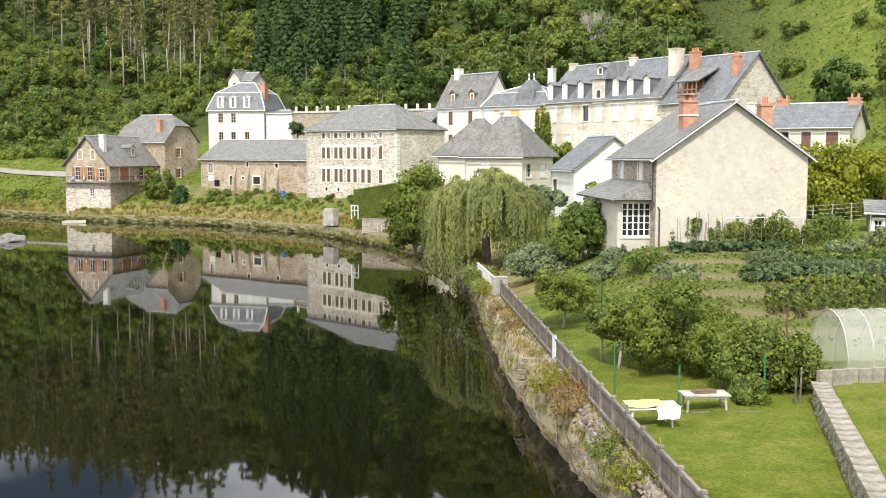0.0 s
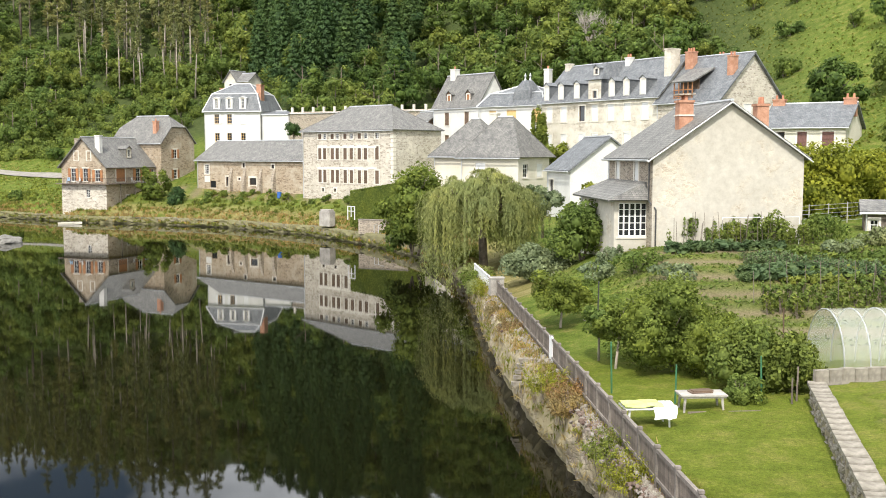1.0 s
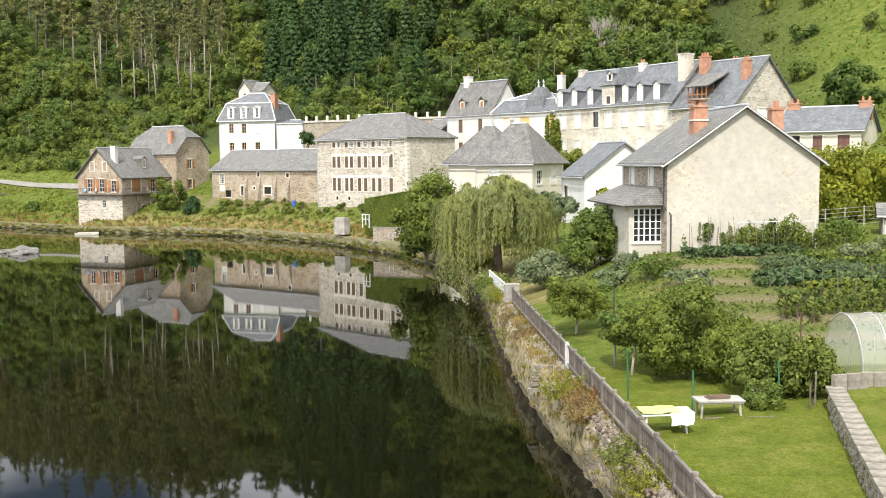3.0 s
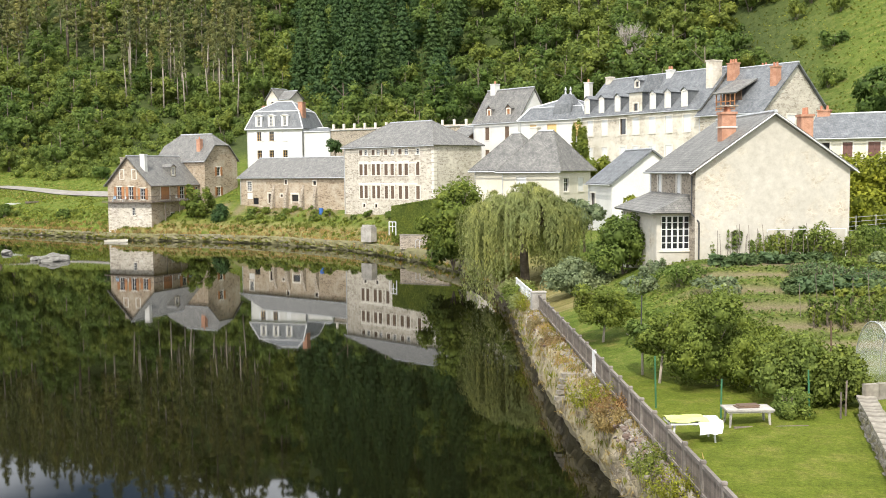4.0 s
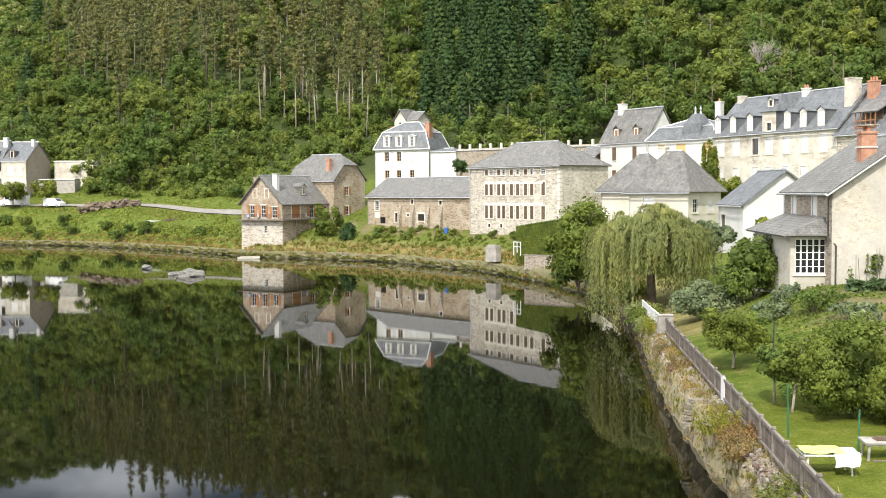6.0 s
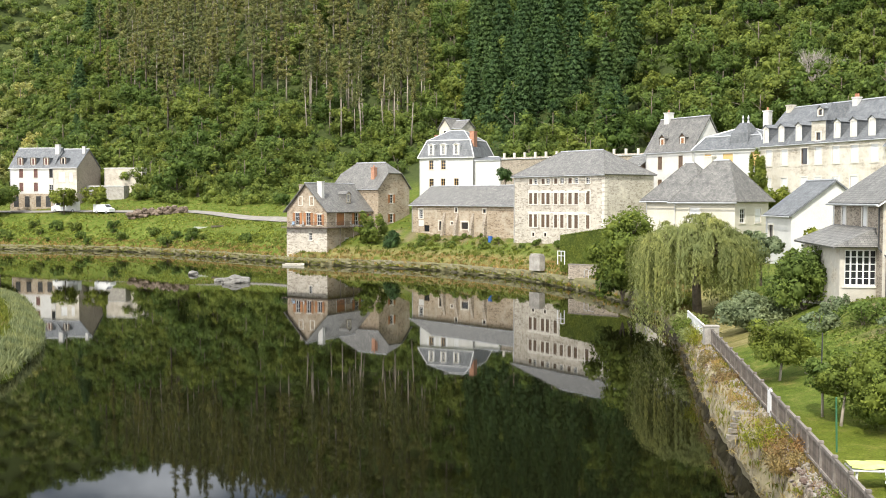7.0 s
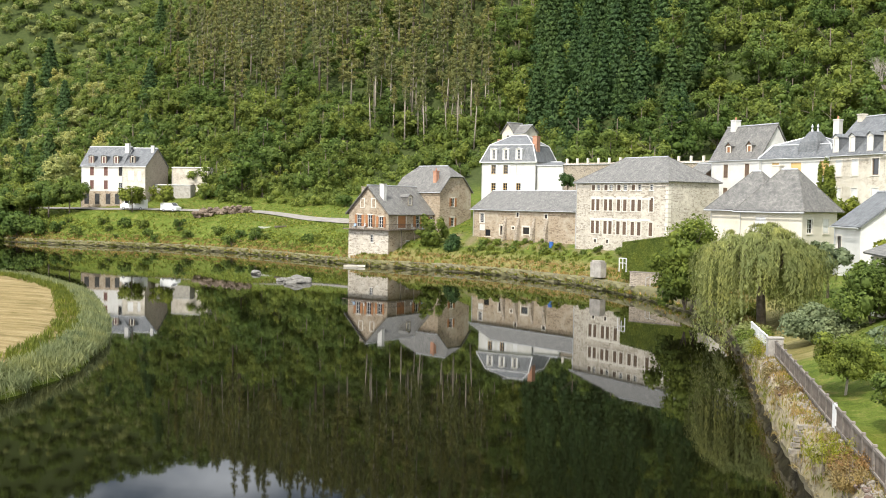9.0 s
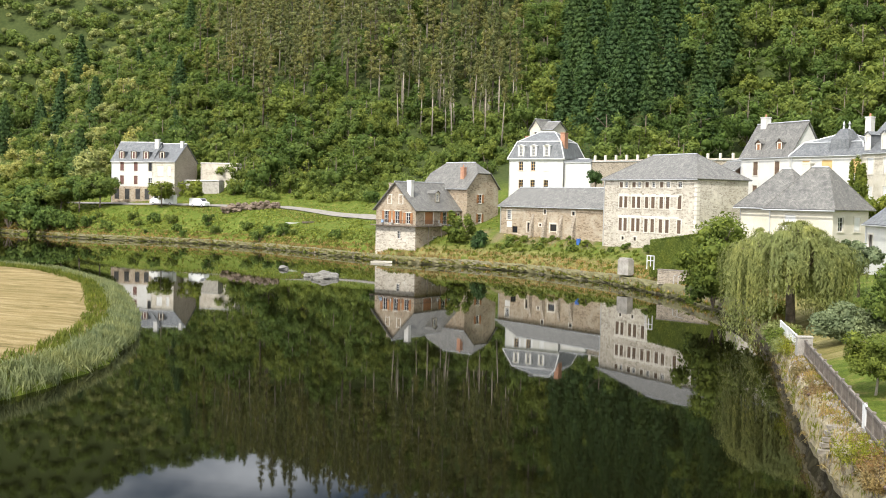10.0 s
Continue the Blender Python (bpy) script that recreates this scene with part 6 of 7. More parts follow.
# garden furniture
tb = thing("garden_table", "grey plastic garden table on the lawn", "table", pose(8.75, 33.7, 2.03, 0, 0, 3))
part("tabletop", Build().box(-0.78, -0.42, 0.6, 0.78, 0.42, 0.65).box(-0.74, -0.38, 0.54, 0.74, 0.38, 0.599).mesh("tabletop", M_CONCRETE), tb)
for x in (-0.62, 0.62):
    for y in (-0.3, 0.3):
        b = Build()
        b.rod((x * 1.08, y * 1.1, -0.05), (x, y, 0.56), 0.035, 0.05, 6)
        part("leg", b.mesh("leg", M_CONCRETE), tb)
cl = thing("folded_mat", "brown folded mat lying on the garden table", "mat", pose(8.75, 33.75, 2.69, 0, 0, 10))
part("sheet", Build().box(-0.4, -0.2, 0, 0.35, 0.2, 0.03).box(-0.3, -0.12, 0.03, 0.4, 0.24, 0.06).mesh("sheet", M_BROWN), cl)
wt = thing("white_table", "white plastic table with a cloth hanging over its edge", "table", pose(6.55, 31.9, 2.03, 0, 0, 6))
part("tabletop", Build().box(-0.78, -0.42, 0.62, 0.78, 0.42, 0.67).mesh("tabletop", M_PVC), wt)
for x in (-0.62, 0.62):
    for y in (-0.3, 0.3):
        part("leg", Build().rod((x * 1.08, y * 1.1, -0.05), (x, y, 0.62), 0.03, 0.045, 6).mesh("leg", M_PVC), wt)


def draped(name, label, x0, x1, hang, material, m, seed):
    r = np.random.default_rng(seed)
    t = thing(name, label, "cloth", m)
    vs, nx_, ny_ = [], 22, 18
    for j in range(ny_):
        for i in range(nx_):
            u, v = x0 + (x1 - x0) * i / (nx_ - 1), -0.42 - hang + (0.84 + 2 * hang) * j / (ny_ - 1)
            over = max(0, abs(v) - 0.42)
            z = -over * 0.92 + 0.015 + 0.03 * noise.noise((u * 3 + seed, v * 3, 0)) * 1.5
            vs.append((u + 0.12 * over * math.sin(v * 9 + u * 7), (0.43 + over * 0.3 * (1 + 0.4 * math.sin(u * 14))) * (1 if v > 0 else -1) if over else v, max(z, z)))
    fs = [(j * nx_ + i, j * nx_ + i + 1, (j + 1) * nx_ + i + 1, (j + 1) * nx_ + i) for j in range(ny_ - 1) for i in range(nx_ - 1)]
    part("sheet", mesh_from("sheet", vs, fs, material, True), t)


draped("white_cloth", "crumpled white cloth hanging over the table", 0.1, 0.86, 0.4, M_CLOTH, pose(6.55, 31.9, 2.73, 0, 0, 6), 3)
draped("lime_cloth", "lime green sheet spread on the white table", -0.8, 0.45, 0.04, M_LIMECLOTH, pose(6.55, 31.9, 2.77, 0, 0, 6), 8)


def chair(x, y, turn):
    t = thing("garden_chair", "white plastic garden chair under the cherry tree", "chair", pose(x, y, 2.1, 0, 0, turn))
    part("seat", Build().box(-0.24, -0.24, 0.4, 0.24, 0.24, 0.44).mesh("seat", M_PVC), t)
    part("backrest", Build().box(-0.24, 0.2, 0.44, 0.24, 0.25, 0.88).mesh("backrest", M_PVC), t)
    for a in (-0.21, 0.21):
        for c in (-0.21, 0.21):
            part("leg", Build().rod((a * 1.15, c * 1.15, -0.05), (a, c, 0.41), 0.025, 0.03, 6).mesh("leg", M_PVC), t)


chair(10.25, 39.7, 150)
for i, (x, y, h, mat_) in enumerate(((6.2, 36.3, 1.9, M_GREENPOST), (8.1, 34.6, 1.35, M_GREENPOST), (7.4, 47.5, 2.2, M_IRON), (13.1, 38.5, 2.6, M_BROWN), (12.2, 34.4, 1.2, M_GREYWOOD), (11.9, 34.0, 0.9, M_GREYWOOD), (11.0, 34.4, 1.6, M_GREENPOST))):
    st = thing("garden_stake", "slim upright stake in the garden", "stake", pose(x, y, ground_z(x, y), random.uniform(-3, 3), random.uniform(-3, 3), 0))
    part("pole", Build().rod((0, 0, -0.3), (0, 0, h), 0.035, 0.03, 6).mesh("pole", mat_), st)
ed = thing("lawn_edging", "low wooden edging board on the lawn", "edging", pose(8.2, 33.2, 2.05, 0, 0, 4))
part("board", Build().box(0, -0.04, -0.1, 3.4, 0.04, 0.1).mesh("board", M_GREYWOOD), ed)

# vegetable plots
cab = shrub("cabbage", "blue-green cabbage plant in a garden bed", 200, 0.5, 0.36, 70, 0.24, L_VEG, "cabbages in the beds", "vegetable")
put(cab, 13.5, 56.5)
for i in range(46):
    row, k = divmod(i, 12)
    x, y = (13 + k * 0.55, 57 + row * 0.3) if row < 2 else (15.5 + k * 0.5, 49.5 + row * 0.9)
    again(cab, x + random.uniform(-0.1, 0.1), y + random.uniform(-0.1, 0.1), None, i * 50, random.uniform(0.8, 1.3))
tom = shrub("tomato_plant", "tall leafy tomato plant tied to a stake", 201, 1.1, 0.36, 150, 0.11, L_LIGHT, "tomatoes in rows", "vegetable")
put(tom, 16.4, 46.5)
for i in range(34):
    row, k = divmod(i, 17)
    again(tom, 15.2 + k * 0.62 + row * 0.25, 47.0 + row * 1.2 + k * 0.1, None, i * 40, random.uniform(0.85, 1.15))
bean = shrub("bean_row", "climbing beans on thin poles against the gable", 202, 1.35, 0.42, 420, 0.09, L_LIGHT, "beans below the gable", "vegetable")
put(bean, 15.5, 58.4)
for i in range(12):
    again(bean, 15.9 + i * 0.5, 58.4 + 0.25 * (i % 2), None, i * 77, random.uniform(0.75, 1.25))
pole = thing("bean_pole", "thin wooden bean pole", "stake", pose(14.5, 58, ground_z(14.5, 58)), "bean poles")
part("pole", Build().rod((0, 0, -0.2), (0, 0, 2.1), 0.018, 0.014, 5).mesh("pole", M_GREYWOOD), pole)
for i in range(30):
    x, y = (13.2 + i * 0.28, 58 + random.uniform(-0.5, 0.5)) if i < 20 else (15 + (i - 20) * 0.8, 48.4)
    copy_thing(pole, pose(x, y, ground_z(x, y) - random.uniform(0, 0.7), random.uniform(-5, 5), random.uniform(-5, 5), 0))
pot = shrub("potato_row", "low leafy potato plants in a garden row", 203, 0.45, 0.5, 110, 0.15, L_LIGHT, "potato plants", "vegetable")
put(pot, 20, 52)
for i in range(70):
    row, k = divmod(i, 14)
    again(pot, 17.5 + k * 0.8 + random.uniform(-0.15, 0.15), 50.8 + row * 1.15, None, i * 31, random.uniform(0.8, 1.25))
for i, (x, y, h, w, mm) in enumerate(((19.0, 58.0, 2.1, 1.3, L_BROAD), (22.5, 60.5, 2.0, 1.1, L_LIGHT), (24.5, 57.5, 1.3, 0.9, L_GREY), (12.3, 45.5, 1.0, 1.2, L_LIGHT), (13.6, 43.0, 0.9, 1.0, L_LIGHT), (11.8, 51.5, 1.2, 1.6, L_GREY), (10.5, 54.5, 1.3, 1.4, L_LIGHT), (8.6, 56.0, 1.1, 1.2, L_GREY), (14.9, 35.5, 0.9, 0.7, L_LIGHT), (15.8, 35.3, 0.7, 0.6, L_LIGHT), (24, 63, 1.6, 1.2, L_BROAD), (26, 52, 1.2, 1.3, L_BROAD), (22, 55.5, 0.9, 1.6, L_GREY))):
    put(shrub("garden_shrub", "leafy low shrub in the vegetable garden", 210 + i, h, w, 900, 0.12, mm, "shrubs in the vegetable garden"), x, y)

for i in range(16):
    again(bean, 13.6 + i * 0.36, 60.2 + 0.4 * (i % 3), None, i * 51, random.uniform(1.1, 1.6))
leek = shrub("leek_clump", "blue-green leek clump in a garden row", 204, 0.7, 0.3, 150, 0.07, L_VEG, "leeks in rows", "vegetable")
put(leek, 16.2, 53.5)
for i in range(54):
    row, k = divmod(i, 18)
    again(leek, 16.4 + k * 0.34 + random.uniform(-0.08, 0.08), 53.6 - k * 0.16 + row * 0.55, None, i * 37, random.uniform(0.8, 1.4))
nf = thing("net_frame", "thin white tube frame for garden nets before the gable", "garden frame")
for (xa, za), (xb, zb) in (((16.2, 4.2), (16.2, 7.0)), ((20.6, 4.4), (20.6, 7.05)), ((16.2, 7.0), (20.6, 7.05)), ((18.4, 4.3), (18.4, 7.02))):
    part("tube", Build().rod((xa, 58.6, za), (xb, 58.6, zb), 0.022, None, 6).mesh("tube", M_PVC), nf)

# wire fence, shed at the edge and the street lamp bracket
wf = thing("wire_fence", "grey wire mesh fence with thin posts behind the garden", "fence")
for i in range(7):
    x, y = 22.5 + i * 1.7, 70 + i * 0.9
    part("post", Build().rod((x, y, ground_z(x, y) - 0.3), (x, y, ground_z(x, y) + 1.5), 0.04, None, 6).mesh("post", M_CONCRETE), wf)
for k in range(5):
    part("wire", Build().rod((22.5, 70, ground_z(22.5, 70) + 0.3 * k + 0.2), (32.7, 75.4, ground_z(32.7, 75.4) + 0.3 * k + 0.2), 0.012, None, 4).mesh("wire", M_ZINC), wf)
house("garden_shed", "weathered timber garden shed under a pale sheet roof", "shed", (27.6, 66.5), -20, 3.2, 3.0, 4.3, 6.9, "gable_x", 0.6, M_GREYWOOD, M_SLATE, [("F", 0.6, 1.1, 0.5, 1.0, "white")], 0.3, 0, None)

# dead tree on the hill
def dead_tree():
    t = thing("dead_tree", "bare grey dead tree standing on the hillside", "tree")
    r, b = np.random.default_rng(4), Build()
    def grow(p, d, ln, rad, lvl):
        e = p + d * ln
        b.rod(p, e, rad, rad * 0.55, 5)
        if lvl:
            for _ in range(4):
                q = (d + Vector(r.normal(0, 0.3, 3)) + Vector((0, 0, 0.3))).normalized()
                grow(p.lerp(e, r.uniform(0.5, 1.0)), q, ln * r.uniform(0.55, 0.8), rad * 0.5, lvl - 1)
    for k in range(3):
        grow(Vector((0, 0, -0.5)), Vector((r.uniform(-0.25, 0.25), r.uniform(-0.2, 0.2), 1)).normalized(), 4.5, 0.22, 4)
    part("trunk", b.mesh("trunk", M_DEADWOOD), t)
    return t


put(dead_tree(), 28.4, 193.5, None, 0, 0.95)

# ---------------------------------------------------------------- far bank
road_line = resample(np.array([(-61, 186), (-75, 196), (-98, 207.5), (-116, 211), (-140, 213), (-175, 224), (-230, 255)], float), 2.0)
tan = np.gradient(road_line, axis=0)
tan /= np.linalg.norm(tan, axis=1)[:, None]
vs = []
for p, t in zip(road_line, tan):
    zc = ground_z(*p)
    for o in (-1.6, -0.6, 0.6, 1.6):
        q = (p[0] - t[1] * o, p[1] + t[0] * o)
        vs.append((*q, ground_z(*q) + 0.2))
tagged(new("road", mesh_from("road", vs, [(i * 4 + j, i * 4 + j + 1, i * 4 + 5 + j, i * 4 + 4 + j) for i in range(len(road_line) - 1) for j in range(3)], M_ASPHALT, True)), "narrow pale road along the foot of the hill", "road", kind="structure")


def van(x, y, turn, L, h, label):
    t = thing("van", label, "van", pose(x, y, ground_z(x, y) + 0.1, 0, 0, turn))
    b, w = Build(), 0.95
    sec = [(0, 0.35), (L, 0.35), (L, h), (1.5, h), (0.75, h * 0.62), (0.05, h * 0.52)]
    b.v = [Vector((a, s, c)) for s in (-w, w) for a, c in sec]
    n = len(sec)
    b.f = [tuple(range(n - 1, -1, -1)), tuple(range(n, 2 * n))] + [(i, (i + 1) % n, n + (i + 1) % n, n + i) for i in range(n)]
    part("body", b.mesh("body", M_CARWHITE), t)
    part("windscreen", Build().slab([(0.83, -0.8, h * 0.65), (0.83, 0.8, h * 0.65), (1.42, 0.8, h * 0.96), (1.42, -0.8, h * 0.96)], 0.02).mesh("windscreen", M_GLASS), t, at=pose(-0.02, 0, 0.03))
    part("side_window", Build().box(1.2, -w - 0.01, h * 0.62, 2.1, -w + 0.02, h * 0.88).mesh("side_window", M_GLASS), t)
    for a in (0.9, L - 0.9):
        for s in (-w, w):
            wh_ = part("wheel", Build().rod((a, s * 0.8, 0.33), (a, s * 1.02, 0.33), 0.33, None, 14).mesh("wheel", M_TYRE), t)
            part("rim", Build().rod((a, s * 1.02, 0.33), (a, s * 1.03, 0.33), 0.19, None, 10).mesh("rim", M_ZINC), wh_)


van(-117.0, 208.3, 170, 4.4, 2.0, "white van parked on the roadside")
van(-133.5, 211.6, 5, 6.0, 2.5, "long white van parked behind the street trees")
van(-158.0, 207.0, 5, 4.4, 2.0, "white van parked under the roadside trees")

heap_stones = [stone_mesh(20 + i, M_HEAP) for i in range(4)]
pile = thing("rubble_heap", "heap of reddish rubble stones beside the road", "rubble")
for i in range(110):
    k, q = random.random(), random.uniform(0.25, 0.75)
    x, y = -110 + 12 * k, 203.5 + 2.5 * k + random.uniform(-0.6, 0.6)
    part("stone", random.choice(heap_stones), pile, at=pose(x, y, ground_z(x, y) + random.uniform(0, 1.3), random.uniform(0, 90), 0, random.uniform(0, 360)) @ Matrix.Diagonal((q * 1.4, q, q * 0.8, 1)))


def rowing_boat(x, y, z, turn, L, material, label, tip=0.0):
    t = thing("rowing_boat", label, "boat", pose(x, y, z, tip, 0, turn))
    vs, n = [], 9
    for i in range(n):
        u = i / (n - 1)
        w = 0.62 * math.sin(math.pi * min(0.95, 0.25 + u * 0.72)) ** 0.7
        for a, c in ((-1, 0.42), (-0.8, 0.08), (0.8, 0.08), (1, 0.42), (0.88, 0.42), (0.7, 0.16), (-0.7, 0.16), (-0.88, 0.42)):
            vs.append((L * u, w * a, c + 0.1 * u * u))
    fs = [(i * 8 + j, i * 8 + (j + 1) % 8, (i + 1) * 8 + (j + 1) % 8, (i + 1) * 8 + j) for i in range(n - 1) for j in range(8)]
    fs += [tuple(range(7, -1, -1)), tuple(range((n - 1) * 8, n * 8))]
    part("hull", mesh_from("hull", vs, fs, material), t)
    for u in (0.3, 0.65):
        part("thwart", Build().box(L * u, -0.5, 0.32, L * u + 0.22, 0.5, 0.36).mesh("thwart", M_GREYWOOD), t)


rowing_boat(-57.6, 155.6, -0.12, -8, 3.6, M_CREAM, "small cream rowing boat moored at the bank")
rowing_boat(-90.5, 193.0, ground_z(-90.5, 193) + 0.1, 20, 4.0, M_PVC, "upturned white boat lying on the grassy bank")
rowing_boat(-86.5, 192.5, ground_z(-86.5, 192.5) + 0.1, 15, 3.0, M_GREYWOOD, "grey wooden boat lying on the grassy bank")
tp = thing("blue_tarpaulin", "pale blue tarpaulin spread on the grass", "tarpaulin", pose(-64.5, 166.5, ground_z(-64.5, 166.5) + 0.25, 0, 0, -20))
part("sheet", Build().box(-2.2, -0.9, 0, 2.2, 0.9, 0.2).box(-1.4, -0.7, 0.2, 1.6, 0.7, 0.36).mesh("sheet", M_PALEBLUE), tp)


def boulder(x, y, rad, label, seed):
    bm = bmesh.new()
    bmesh.ops.create_icosphere(bm, subdivisions=4, radius=1)
    for v in bm.verts:
        k = 1 + 0.32 * noise.noise(v.co * 1.3 + Vector((seed, 0, 0))) + 0.1 * noise.noise(v.co * 4.2)
        v.co = Vector((v.co.x * rad * 1.5 * k, v.co.y * rad * k, v.co.z * rad * 0.62 * k))
    me = bpy.data.meshes.new("boulder")
    bm.to_mesh(me)
    bm.free()
    me.materials.append(M_ROCK)
    tagged(new("boulder", me), label, "rock").matrix_basis = pose(x, y, 0.12, 0, 0, seed * 40)


boulder(-51.9, 122.6, 1.25, "grey boulder rising out of the river", 1)
boulder(-54.6, 123.9, 0.6, "small grey rock in the river", 2)
boulder(-63.0, 134, 0.7, "flat rock just above the river", 3)

# bank furniture below the stone building
pl = thing("stone_pillar", "pale stone pillar on the bank", "pillar", pose(-14.4, 131.8, 2.2, 0, 0, -40))
part("block", Build().box(-0.95, -0.5, -0.8, 0.95, 0.5, 1.1).box(-0.8, -0.42, 1.1, 0.8, 0.42, 1.35).mesh("block", M_CONCRETE), pl)
wd = thing("garden_door", "white framed garden door by the hedge", "door", pose(-10.6, 123.4, 3.1, 0, 0, -30) @ Matrix.Scale(0.72, 4))
part("frame", Build().box(-0.75, -0.05, -0.5, -0.63, 0.05, 1.8).box(0.63, -0.05, -0.5, 0.75, 0.05, 1.8).box(-0.63, -0.05, 1.68, 0.63, 0.05, 1.8).box(-0.06, -0.05, 0, 0.06, 0.05, 1.68).box(-0.63, -0.05, 0.9, -0.06, 0.05, 1.0).box(0.06, -0.05, 0.9, 0.63, 0.05, 1.0).mesh("frame", M_PVC), wd)
bw = thing("garden_wall", "pale rubble garden wall below the hedge", "stone wall", pose(-9.6, 121.6, 2.0, 0, 0, -24))
part("core", Build().box(0, 0, -0.8, 6.5, 0.45, 0.85).mesh("core", M_SCHIST), bw)
part("coping", Build().box(-0.05, -0.06, 0.85, 6.55, 0.5, 0.95).mesh("coping", M_CAP), bw)
ld = thing("iron_ladder", "grey iron steps with handrails down the river wall", "ladder", pose(-7.0, 120.3, 0, 0, 0, -50))
for s in (-0.4, 0.4):
    part("handrail", Build().rod((s, 0.6, 1.2), (s, 0.6, 2.6), 0.035).rod((s, 0.6, 2.6), (s, -0.5, 2.3), 0.035).rod((s, -0.5, 2.3), (s, -0.5, 0.9), 0.035).mesh("handrail", M_ZINC), ld)
for i in range(5):
    part("step", Build().box(-0.4, -0.5 - i * 0.16, 1.15 - i * 0.24, 0.4, -0.25 - i * 0.16, 1.22 - i * 0.24).mesh("step", M_CONCRETE), ld)
for i, (u, w_) in enumerate(((0, 1.0),)):
    bin_ = thing("blue_barrel", "blue plastic barrel beside the barn", "barrel", pose(-24.0, 154.2, ground_z(-24, 154.2)))
    part("body", Build().rod((0, 0, 0), (0, 0, 0.95), 0.36, 0.34, 14).mesh("body", M_BLUE), bin_)
patch = shrub("allotment_plant", "leafy plant in the riverside allotment", 300, 0.9, 0.9, 260, 0.2, L_LIGHT, "allotment plants", "vegetable")
put(patch, -30, 158)
for i in range(46):
    k = random.random()
    u = random.uniform(5.5, 13.5)
    x, y = -42 + 30 * k + u * 0.6, 154 - 22 * k + u * 0.75
    again(patch, x, y, None, i * 43, random.uniform(0.4, 1.3))


# ---------------------------------------------------------------- long grass and bank plants
def tufts(name, label, line, off, count, h, material, seed, size=0.05, base=None, lean=-2.4):
    """Blades of long grass scattered along a line, within the given distances from it."""
    q = np.random.default_rng(seed)
    pts = resample(np.array(line, float), 0.5)
    tn = np.gradient(pts, axis=0)
    tn /= np.linalg.norm(tn, axis=1)[:, None]
    i = q.integers(0, len(pts), count // 12)
    o = q.uniform(off[0], off[1], len(i))
    cx, cy = pts[i, 0] + tn[i, 1] * o, pts[i, 1] - tn[i, 0] * o
    x = np.repeat(cx, 12) + q.normal(0, 0.14, len(i) * 12)
    y = np.repeat(cy, 12) + q.normal(0, 0.14, len(i) * 12)
    z = terrain(x, y)[0]
    if base:
        oo = np.repeat(o, 12)
        z = np.interp(oo, base[0], base[1])
    hh = h * q.uniform(0.5, 1.2, len(x))
    p = np.stack([x, y, z + hh * 0.35], 1)
    tagged(new(name, leaves(name, p, size, material, seed, lean, h / size * 0.8)), label, "grass", kind="stuff")


def weed_bush(label, seed, h, rad, material):
    """A loose bush of thin arching stems with small leaves along them."""
    q = np.random.default_rng(seed)
    t = thing("bank_shrub", label, "shrub", group="bushes on the river wall")
    b, pts = Build(), []
    for i in range(70):
        a, k = q.uniform(0, math.tau), math.sqrt(q.uniform(0, 1))
        foot, ln = np.array((math.cos(a), math.sin(a), 0)) * rad * 0.55 * k, h * q.uniform(0.5, 1.1) * (1.1 - 0.4 * k)
        out = np.array((math.cos(a), math.sin(a), 0)) * rad * 0.6 * k * q.uniform(0.5, 1.2)
        u = q.uniform(0.15, 1, 46)[:, None]
        if i % 2:
            b.rod(foot - (0, 0, 0.3), foot + out * 0.35 + (0, 0, ln * 0.7), 0.008, 0.004, 3)
        line = foot + out * u ** 1.6 + np.array((0, 0, 1.0)) * ln * u + q.normal(0, 0.045, (46, 3))
        pts.append(np.concatenate([line, np.repeat([out / rad + (0, 0, 0.5)], 46, 0)], 1))
    part("stem", b.mesh("stem", M_GREYWOOD), t)
    part("crown", leaves("crown", np.concatenate(pts), 0.032, material, seed + 1, -0.6, 2.6, 1.2), t)
    return t


near_line = SHORE[2:9]
far_line = SHORE[8:]
tufts("bank_grass", "dry straw-coloured grass on the river wall", near_line, (0.05, 1.3), 5000, 0.36, L_DRY, 401, 0.035, ((0, 0.3, 0.6, 1.4), (0.9, 1.7, 1.9, 2.0)))
tufts("bank_face_grass", "dry grass hanging over the face of the river wall", near_line, (-0.02, 0.4), 4200, 0.36, L_DRY, 412, 0.035, ((-0.1, 0.0, 0.4), (0.2, 0.4, 1.75)), 0.6)
tufts("bank_straw", "tufts of tall dry straw on the river wall", near_line, (0.4, 1.0), 4500, 0.5, L_DRY, 411, 0.03, ((0, 0.6, 1.4), (1.6, 1.9, 2.0)))
tufts("bank_herbs", "green weeds growing from the river wall", near_line, (0.02, 1.2), 11000, 0.35, L_GRASS, 402, 0.045, ((0, 0.3, 0.6, 1.4), (0.6, 1.5, 1.9, 2.0)))
tufts("far_bank_grass", "dry grass fringing the low river bank", far_line, (-0.05, 3.5), 34000, 0.6, L_DRY, 403, 0.1, ((-0.1, 0.0, 0.5, 1.6, 3.5), (0.05, 0.35, 0.9, 1.3, 2.2)))
tufts("far_bank_herbs", "green grass fringing the low river bank", far_line, (0.0, 8.0), 22000, 0.6, L_GRASS, 404, 0.12)
tufts("reed_fringe", "grey-green reeds round the mown field", FIELD[:13], (-2.2, 0.2), 30000, 1.1, L_REED, 405, 0.09)
tufts("reed_grass", "tall green grass behind the reeds", FIELD[:13], (-4.0, -1.6), 12000, 0.8, L_GRASS, 406, 0.08)
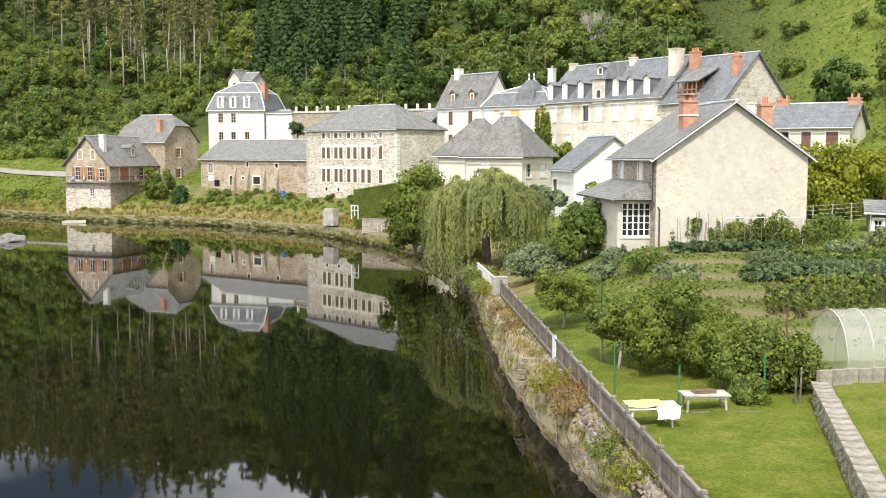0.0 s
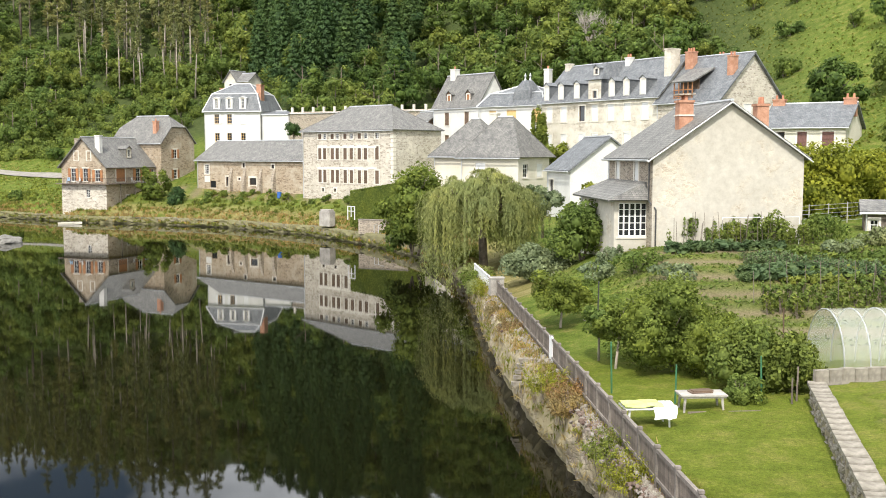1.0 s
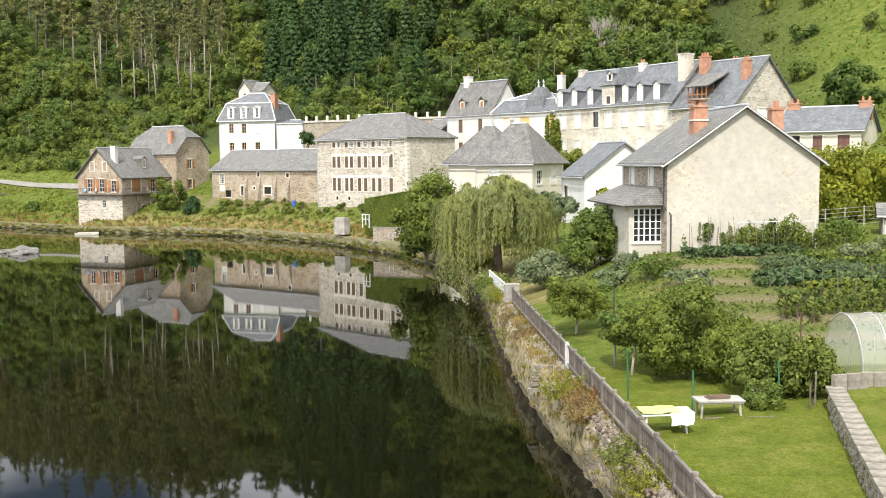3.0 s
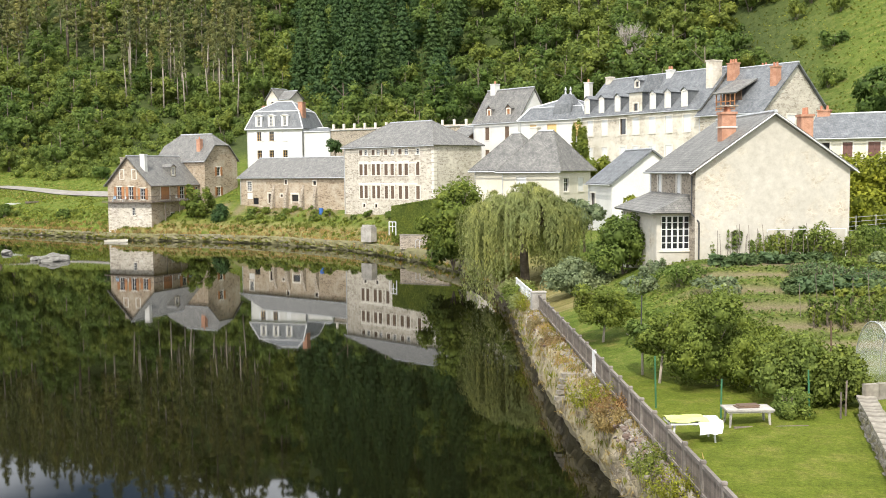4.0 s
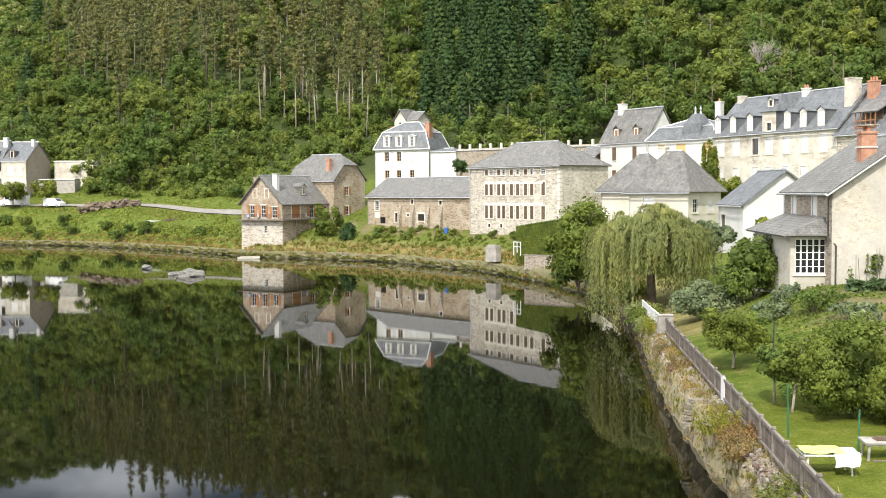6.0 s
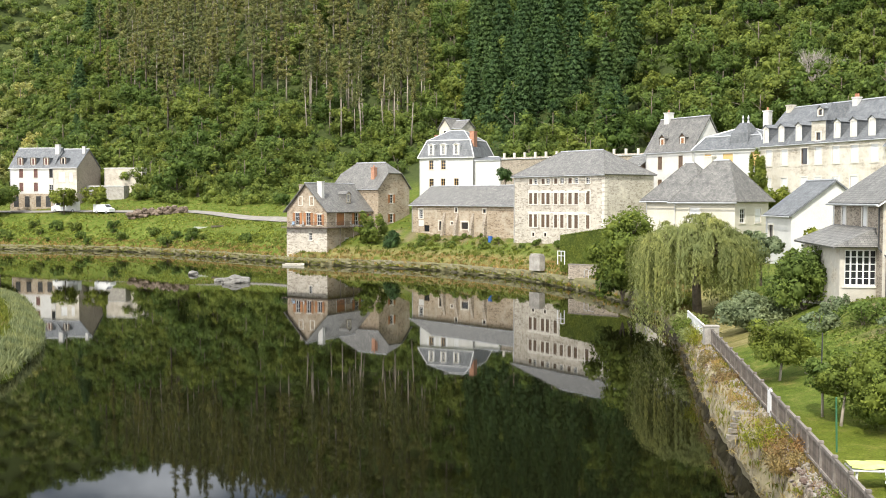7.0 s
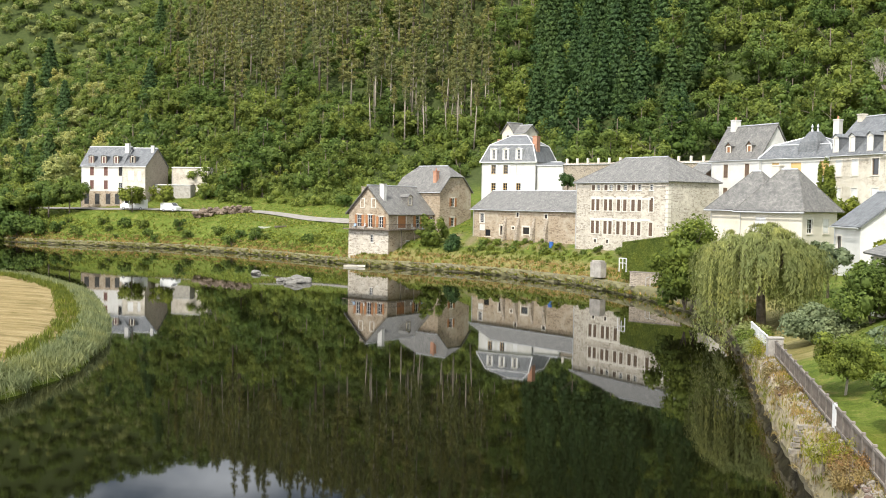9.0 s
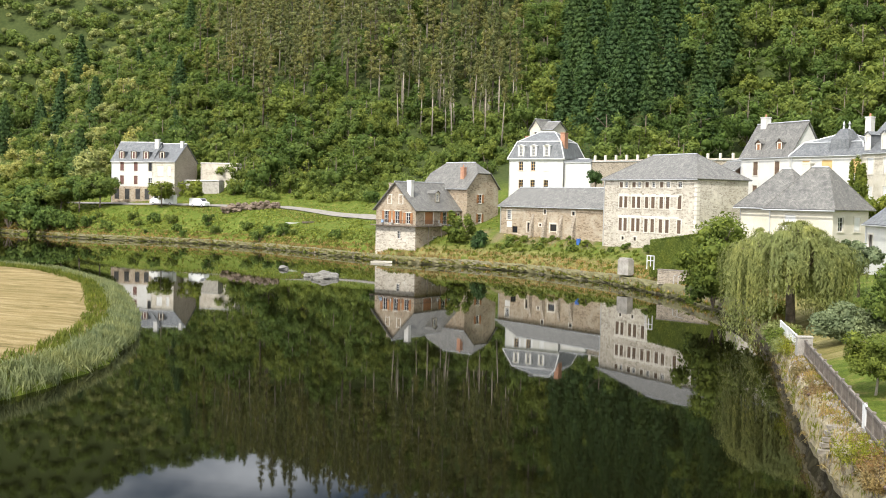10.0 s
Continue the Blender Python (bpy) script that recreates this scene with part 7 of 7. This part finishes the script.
for i, (x, y, h, w, mm, lb) in enumerate(((4.5, 35.8, 1.0, 0.7, L_RUST, "rust-brown dry bush on the river wall"), (4.0, 37.3, 1.1, 0.75, L_YELLOW, "yellow-green bush on the river wall"), (4.3, 34.4, 0.8, 0.6, L_DRY, "dry brown weeds on the river wall"), (4.95, 29.0, 0.9, 0.75, L_MID, "green weeds on the river wall"), (3.5, 50.5, 0.7, 0.7, L_RUST, "rusty dry weeds on the river wall"), (3.0, 63.5, 1.3, 0.8, L_YELLOW, "pale yellow-green bush on the river wall"), (5.2, 26.6, 0.9, 0.8, L_YELLOW, "leafy yellow-green weeds on the river wall"), (3.3, 56.0, 0.7, 0.7, L_DRY, "straw-coloured weeds on the river wall"))):
    put(weed_bush(lb, 420 + i, h * 1.2, w * 1.35, mm), x, y, 1.7)


def meadow(name, label, box, count, h, size, material, seed, keep, lean=-1.6, tip=0.8):
    """Blades and low leaves scattered over a stretch of ground."""
    q = np.random.default_rng(seed)
    x, y = q.uniform(box[0], box[2], count), q.uniform(box[1], box[3], count)
    z, s_, f_ = terrain(x, y)
    ok = keep(x, y, s_, f_)
    g = q.uniform(0, math.tau, count)
    p = np.stack([x, y, z + h * 0.3, np.cos(g) * tip, np.sin(g) * tip, 1 - 0.3 * tip + 0 * x], 1)[ok]
    tagged(new(name, leaves(name, p, size, material, seed, lean, h / size * 0.8)), label, "grass", kind="stuff")


def off_road(x, y):
    return to_line(road_line[::4], x, y) > 2.4


meadow("plot_weeds", "weeds and seedlings between the vegetable beds", (7, 42, 34, 62), 14000, 0.28, 0.1, L_LIGHT, 502, lambda x, y, s, f: (s > 3) & ((np.sin(y * 2.6 + 0.3 * x) < 0.35) | (x < 11)), -0.8)
meadow("slope_grass", "rough grass and weeds on the far slope", (-190, 100, -2, 236), 60000, 0.5, 0.2, L_GRASS, 503, lambda x, y, s, f: (s > 2) & (s < 34) & off_road(x, y) & ~((x > -46) & (x < -8) & (s > 6) & (s < 14)), -1.0)
meadow("slope_straw", "dry straw patches on the far slope", (-150, 100, -2, 225), 60000, 0.45, 0.12, L_DRY, 506, lambda x, y, s, f: (s > 1) & (s < 30) & off_road(x, y) & (np.sin(x * 0.21 + 1) + np.cos(y * 0.33 + x * 0.11) > 0.3), -1.0)
meadow("slope_weeds", "patches of leafy weeds on the far slope", (-190, 150, -60, 236), 60000, 0.6, 0.24, L_MID, 504, lambda x, y, s, f: (s > 2) & (s < 19) & off_road(x, y) & (np.sin(x * 0.5) + np.cos(y * 0.6 + x * 0.2) > -0.2), -0.5)
meadow("hill_grass", "rough pasture grass on the open hill", (10, 100, 120, 260), 26000, 0.5, 0.3, L_GRASS, 505, lambda x, y, s, f: (s > 40), -1.0)

up = thing("utility_pole", "slim pale utility pole on the open hillside", "pole", pose(66.8, 156.2, ground_z(66.8, 156.2)))
part("pole", Build().rod((0, 0, -0.5), (0, 0, 8.2), 0.14, 0.1, 8).mesh("pole", M_PALEBARK), up)
part("crossarm", Build().box(-0.5, -0.05, 7.7, 0.5, 0.05, 7.82).mesh("crossarm", M_ZINC), up)

# things on the old house's balcony
for i, (u, v, turn, mm, lb) in enumerate(((1.6, -0.45, 10, M_PALEBLUE, "pale blue plastic chair on the balcony"), (3.6, -0.45, -20, M_PVC, "white plastic chair on the balcony"), (8.9, 6.2, 100, M_PVC, "white plastic chair on the side balcony"), (8.9, 9.4, 80, M_PALEBLUE, "pale blue plastic chair on the side balcony"))):
    t = thing("balcony_chair", lb, "chair", pose(-59.97, 163.7, 2.3, 0, 0, -20) @ pose(u, v, 3.68, 0, 0, turn))
    part("seat", Build().box(-0.24, -0.24, 0.4, 0.24, 0.24, 0.44).mesh("seat", mm), t)
    part("backrest", Build().box(-0.24, 0.2, 0.44, 0.24, 0.25, 0.92).mesh("backrest", mm), t)
    for a in (-0.2, 0.2):
        for c in (-0.2, 0.2):
            part("leg", Build().rod((a, c, 0), (a, c, 0.41), 0.03, None, 6).mesh("leg", mm), t)

tufts("waterline_grass", "green grass hanging over the water's edge", far_line, (-0.15, 0.5), 24000, 0.45, L_GRASS, 413, 0.09, ((-0.2, 0.0, 0.5), (0.05, 0.3, 0.9)), -0.6)
